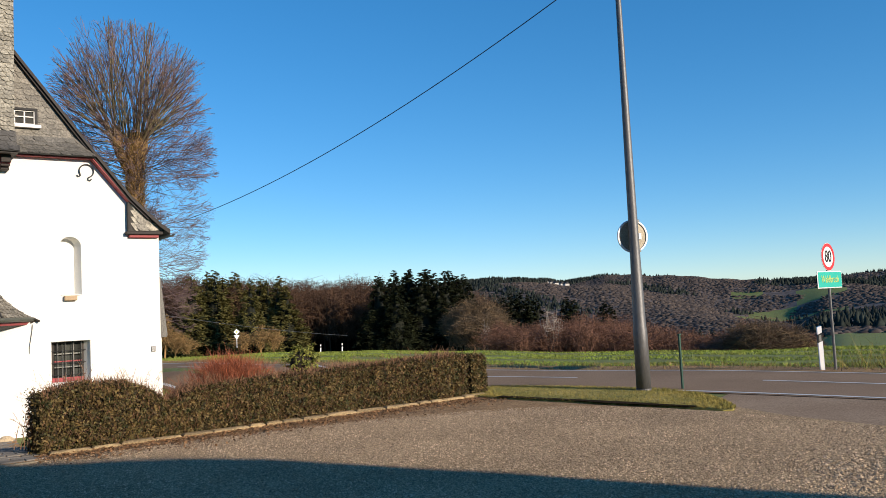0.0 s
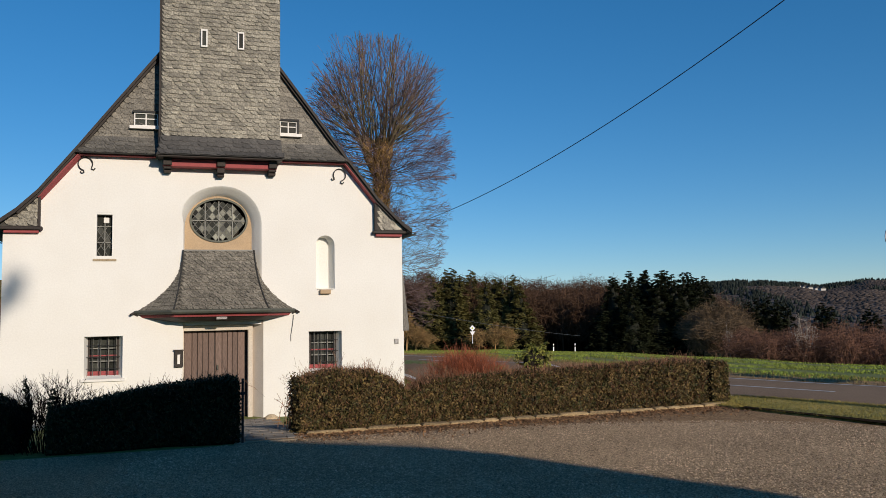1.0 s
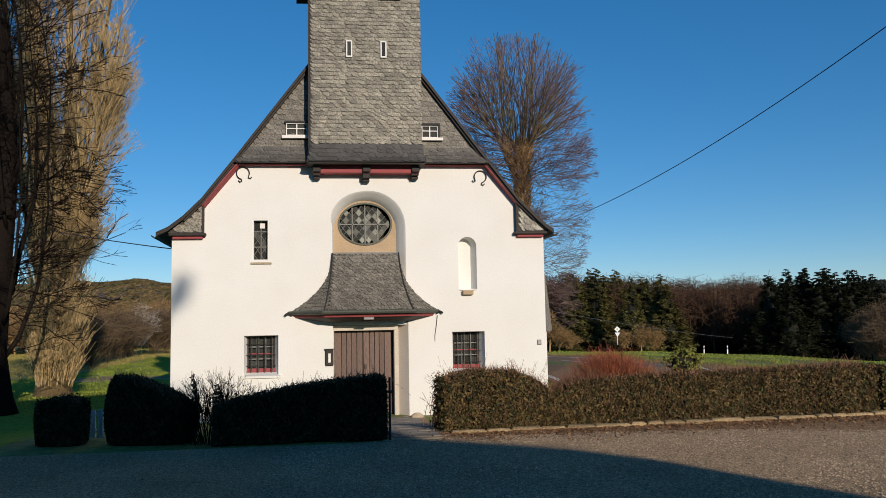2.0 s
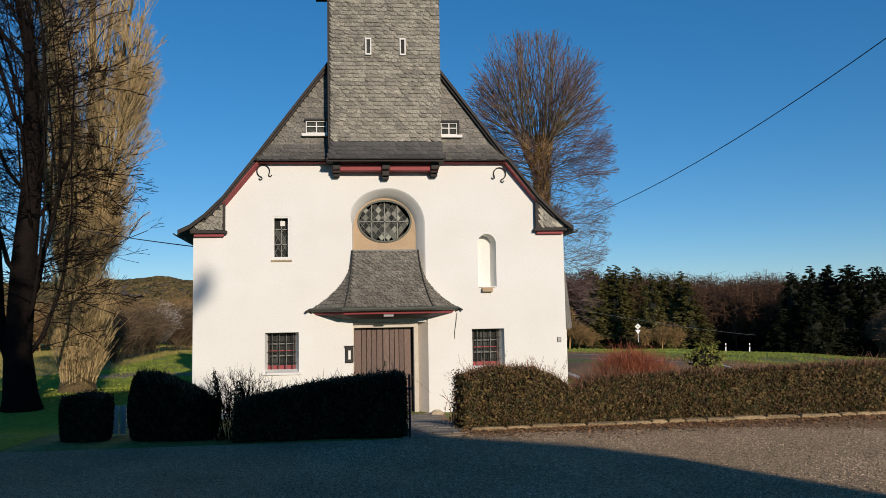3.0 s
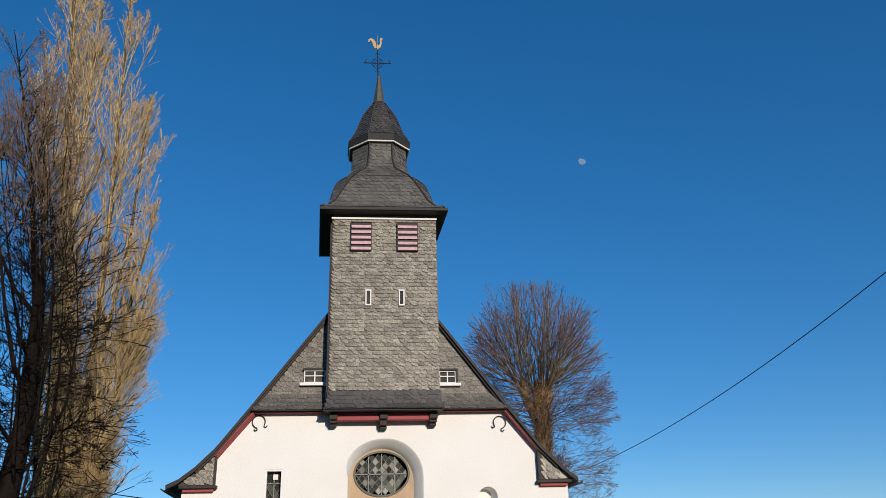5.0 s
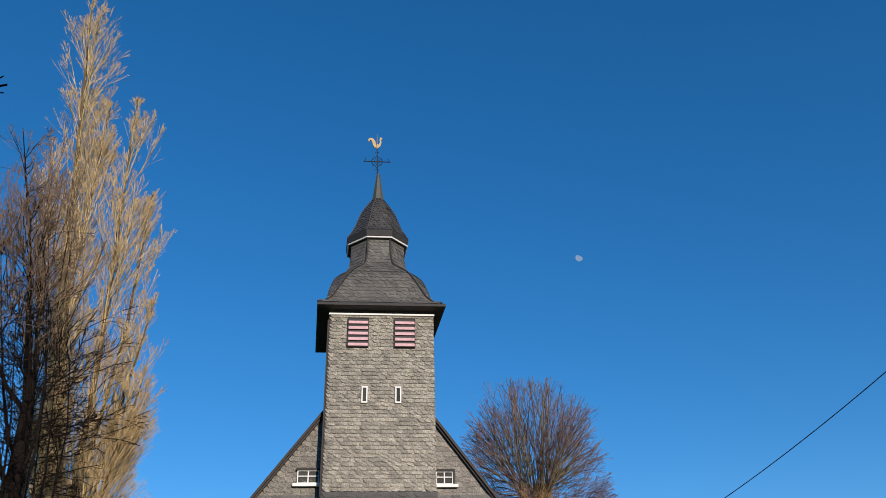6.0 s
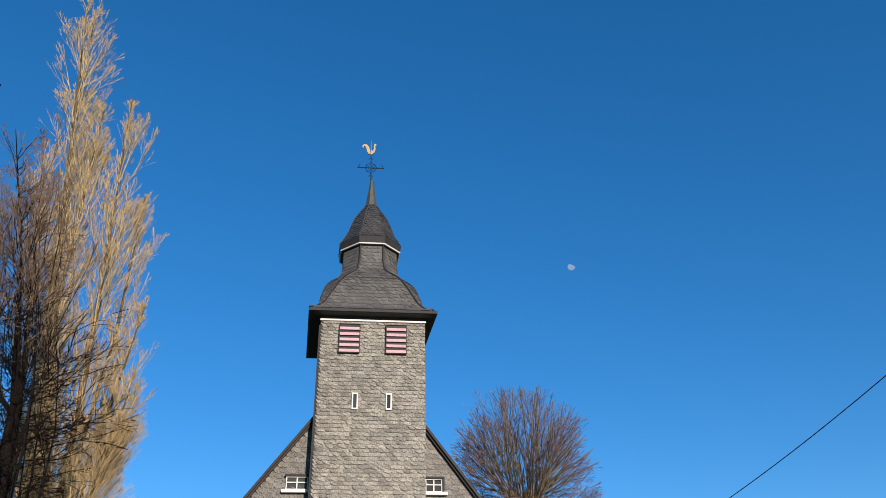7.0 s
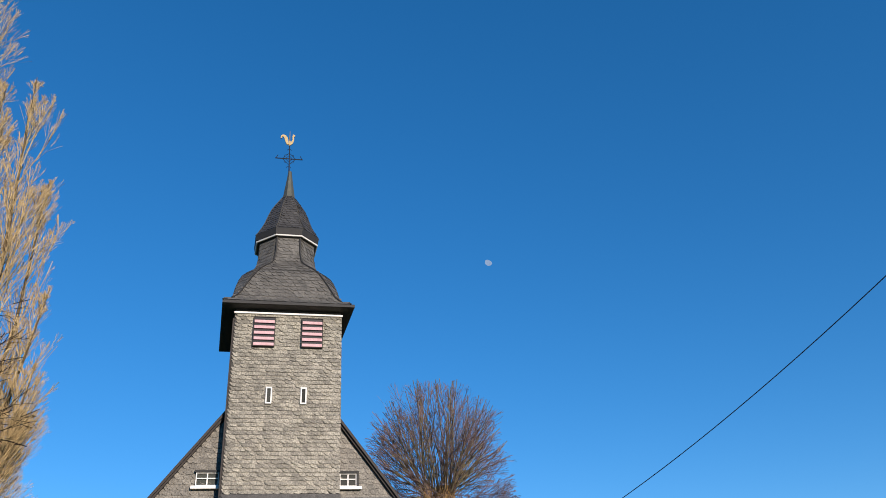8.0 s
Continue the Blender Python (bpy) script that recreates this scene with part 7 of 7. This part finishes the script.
blades("lawn_grass", "sunlit green lawn grass beside the chapel", (-48, -3.5, 24, 118, lambda x, y: (x < -3.5) & (x > -0.5 * y) & ~in_poly(MEADOW)(x, y)), 140000, 0.06, LAWN, 46, width=0.024)
blades("chapel_grass", "short grass beside the chapel", (4.9, 9.5, 13.8, 30, lambda x, y: (x < line_x(y) - 2.2)), 30000, 0.06, GRASS, 45, width=0.008)


def canopy(name, label, n, az0, az1, r0, r1, mat, seed, want, size, conical):
    """Far tree crowns as one mass of small clumps."""
    rng = np.random.default_rng(seed)
    az = rng.uniform(az0, az1, n)
    r = np.sqrt(rng.uniform(r0 ** 2, r1 ** 2, n))
    x, y = r * np.sin(np.radians(az)), r * np.cos(np.radians(az))
    patch = np.sin(x / 95 + 1.3) * np.sin(y / 70 + 0.4) + 0.45 * np.sin(x / 37 + y / 51)
    keep = want(patch, az, r)
    x, y = x[keep], y[keep]
    z = ground_z(x, y)
    m = len(x)
    s = size * rng.uniform(0.45, 1.45, m)
    k = 4
    t = np.arange(k) * 2 * np.pi / k + rng.uniform(0, 6, (m, 1))
    rings = []
    for q0, hz in ((1.15, -0.1), (0.45 if conical else 0.9, 0.8 if conical else 0.2)):
        q = q0 * rng.uniform(0.7, 1.3, (m, k))
        rings.append(np.stack([x[:, None] + s[:, None] * (0.55 if conical else 0.8) * q * np.cos(t), y[:, None] + s[:, None] * (0.55 if conical else 0.8) * q * np.sin(t), (z + s * hz)[:, None] + s[:, None] * rng.uniform(-0.12, 0.12, (m, k))], -1))
    top = np.stack([x, y, z + s * (1.5 if conical else 0.36)], -1)[:, None]
    v = np.concatenate(rings + [top], 1).reshape(-1, 3)
    i = np.arange(k)
    j = (i + 1) % k
    tri = np.concatenate([np.stack([i, j, k + j], 1), np.stack([i, k + j, k + i], 1), np.stack([k + i, k + j, np.full(k, 2 * k)], 1)])
    f = ((np.arange(m) * (2 * k + 1))[:, None, None] + tri[None]).reshape(-1, 3)
    return tagged(new(name, np_mesh(name, v, f, mat, smooth=True)), label, "woodland", kind="stuff")


CANOPY_BARE = material("far_bare_crowns", (0.092, 0.072, 0.06), 0.95, spec=0.05, dark=(0.07, 0.058, 0.052), scale=0.02, amount=0.8, grain=0.5, grain_amount=0.45, per_piece=0.14, bump=0)
CANOPY_MIXED = material("brown_green_crowns", (0.17, 0.115, 0.05), 0.95, spec=0.05, dark=(0.075, 0.07, 0.03), scale=0.05, amount=1.0, grain=0.5, grain_amount=0.3, per_piece=0.3, bump=0)
CANOPY_DARK = material("far_conifer_crowns", (0.030, 0.036, 0.030), 0.95, spec=0.05, dark=(0.015, 0.02, 0.018), scale=0.02, grain=0.5, grain_amount=0.4, per_piece=0.35, bump=0)
FIELD = lambda p, az, r: (az > 53) & (np.abs(p) < 0.09) & (r > 420)
DARK_STAND = lambda p, az, r: (p < -0.5) | ((r > 850) & (np.sin(az * 0.9 + 1.2) > -0.3)) | ((np.sin(r / 45 + az * 0.5) > 0.86) & (p < 0.2))
canopy("far_bare_woods", "purple-brown bare woods on the far hills", 44000, 34, 63, 260, 990, CANOPY_BARE, 111, lambda p, az, r: ~DARK_STAND(p, az, r) & ~FIELD(p, az, r), 1.8, False)
canopy("far_conifer_woods", "dark conifer stands on the far hills", 20000, 33, 64, 250, 990, CANOPY_DARK, 112, lambda p, az, r: DARK_STAND(p, az, r) & ~FIELD(p, az, r), 2.1, True)
canopy("near_hill_woods", "brown bare wood on the hill beyond the lawn", 9000, -25, -11, 215, 860, CANOPY_MIXED, 113, lambda p, az, r: p > -5, 2.6, False)
for i in range(5):
    az, r = 40.6 + 0.35 * i + random.uniform(-0.1, 0.1), 800 + random.uniform(-25, 25)
    x, y = polar(az, r)
    hv = thing("far_house", "tiny pale house on the far hillside", "house", (x, y, float(ground_z(x, y)) + 3), group="hillside houses")
    part("wall", MB().box(-2.6, 2.6, -2, 2, -3, 1.6), HOUSE_WALL, hv)
    part("roof", MB().prism([(-2.9, 1.6), (2.9, 1.6), (0, 3.4)], -2.3, 2.3), SLATE_DARK, hv)


def pebbles(name, label, n, outline, mat, seed, size):
    """Loose stones strewn over the yard."""
    rng = np.random.default_rng(seed)
    xs, ys = [p[0] for p in outline], [p[1] for p in outline]
    x, y = rng.uniform(min(xs), max(xs), n), rng.uniform(min(ys), max(ys), n)
    keep = in_poly(outline)(x, y)
    x, y = x[keep], y[keep]
    m = len(x)
    s = size * rng.uniform(0.4, 1.5, m) ** 1.3
    base = np.array([[1, 0, 0], [0, 1, 0], [-1, 0, 0], [0, -1, 0], [0, 0, 0.75], [0, 0, -0.5]], float)
    v = base[None] * s[:, None, None] * rng.uniform(0.6, 1.4, (m, 6, 3))
    t = rng.uniform(0, 2 * np.pi, m)
    c, q = np.cos(t)[:, None], np.sin(t)[:, None]
    v = np.stack([v[..., 0] * c - v[..., 1] * q + x[:, None], v[..., 0] * q + v[..., 1] * c + y[:, None], v[..., 2] + (ground_z(x, y) + 0.014)[:, None]], -1)
    tri = np.array([[0, 1, 4], [1, 2, 4], [2, 3, 4], [3, 0, 4]])
    f = ((np.arange(m) * 6)[:, None, None] + tri[None]).reshape(-1, 3)
    return tagged(new(name, np_mesh(name, v.reshape(-1, 3), f, mat)), label, "gravel", kind="stuff")


PEBBLE = material("gravel_stones", (0.57, 0.417, 0.265), 0.9, spec=0.02, dark=(0.35, 0.255, 0.165), scale=0.8, amount=0.8, per_piece=0.5, bump=0)
pebbles("yard_gravel", "loose grey gravel stones over the yard", 115000, [(-1, 4.5), (3.5, 3.0), (10.2, 3.0), (10.2, 7.0), (10.0, 8.5), (9.8, 9.3), (9.3, 10.3), (8.3, 11.05), (6.9, 11.6), (5.2, 11.95), (3, 12.05), (1.4, 12.05), (-1, 11.6)], PEBBLE, 121, 0.0095)
pebbles("coarse_gravel", "scatter of coarser broken stones on the yard", 900, [(6.8, 4.2), (7.2, 3.7), (8.7, 4.2), (8.9, 4.9), (8.3, 5.3), (7.6, 4.8)], PEBBLE, 123, 0.017)
LITTER = material("dead_leaves", (0.24, 0.13, 0.06), 0.8, per_piece=0.5, bump=0)
_r = np.random.default_rng(122)
_n = 5200
_x = _r.uniform(1.3, 10.6, _n)
_y = 12.15 + (_x - 1.4) * 0.04 - np.abs(_r.normal(0, 0.45, _n)) + 0.3
_c = np.stack([_x, _y, ground_z(_x, _y) + 0.028], 1)
tagged(new("leaf_litter", leaves_mesh("leaf_litter", _c, np.tile([[0, 0, 1.0]], (_n, 1)), 0.03, LITTER, _r, spread=0.4)), "brown dead leaves along the hedge foot", "leaf litter", kind="stuff")

# big spruce beside the yard, of which only a twig tip comes into view
side_spruce = conifer("garden_spruce", 8.6, 85, SPRUCE, "tall dark spruce added beside the yard for shade, hardly in view")
side_spruce["group"] = "garden trees"
side_spruce.matrix_world = pose(-3.24, 3.78, 0) @ Matrix.Diagonal((0.48, 0.48, 0.684, 1))
for tx, ty, tall in ((-3.6, 1.2, 1.2), (-4.8, -1.6, 1.3), (-6.3, 3.6, 1.9), (-7.5, 1.0, 2.0), (-6.9, -2.0, 1.9), (-9.5, 4.5, 1.9), (-8.6, -4.2, 2.0), (-0.75, -6.0, 2.0)):     # unseen spruces added to shade the yard's edge and block sky
    tree = copy_thing(side_spruce, pose(0, 0, 0))
    tree.matrix_world = pose(tx, ty, -0.05, 0, 0, 70 * tx) @ Matrix.Diagonal((0.85, 0.85, tall, 1))
part("branch", segments_mesh("branch", [[0.1, 0.1, 6.8, 2.30, 0.12, 7.30, 0.03, 0.014], [1.9, 0.12, 7.21, 2.28, 0.14, 7.22, 0.014, 0.008], [1.95, 0.12, 7.22, 2.24, 0.1, 7.38, 0.014, 0.008]], DARK_BARK), DARK_BARK, side_spruce)

shed = thing("white_shed", "low white shed half hidden behind far bushes", "shed", (*polar(-17.1, 112), float(ground_z(*polar(-17.1, 112))) + 0.1))
part("wall", MB().box(-1.3, 1.3, -0.8, 0.8, 0, 1.0), WHITE_PAINT, shed)
part("roof", MB().prism([(-1.45, 1.0), (1.45, 1.0), (1.2, 1.25), (-1.2, 1.25)], -0.9, 0.9), ZINC, shed)

# unseen bare tree added behind the house so its crown dims the wall's edge
rng = np.random.default_rng(131)
yard_tree = thing("garden_tree", "unseen bare tree added behind the house to shade the wall", "tree", (10.28, -28.0, 0), group="garden trees")
part("trunk", MB().tube([(0, 0, -0.2), (0.1, 0, 6), (0.2, 0, 13.5), (0.9, 0, 17.5)], [0.34, 0.24, 0.14, 0.02], 10), DARK_BARK, yard_tree, smooth=True)
segs = []
for gx_, gz_, wide, n_ in ((1.20, 17.7, 0.22, 6), (1.30, 15.1, 0.42, 9), (-0.4, 16.0, 0.6, 24), (-1.1, 13.8, 0.8, 24)):
    for _ in range(n_):
        p = np.array([0.2 + 0.5 * (gx_ - 0.2), 0, gz_ - rng.uniform(0.6, 1.2)])
        goal = np.array([gx_, 0, gz_]) + rng.normal(0, wide * 0.45, 3)
        spray(segs, p, goal - p, np.linalg.norm(goal - p), 0.03, rng, 2, 0.35, up=0.02, wob=0.08, thin=0.010)
part("crown", segments_mesh("crown", segs, DARK_BARK, 1), DARK_BARK, yard_tree, kind="stuff")
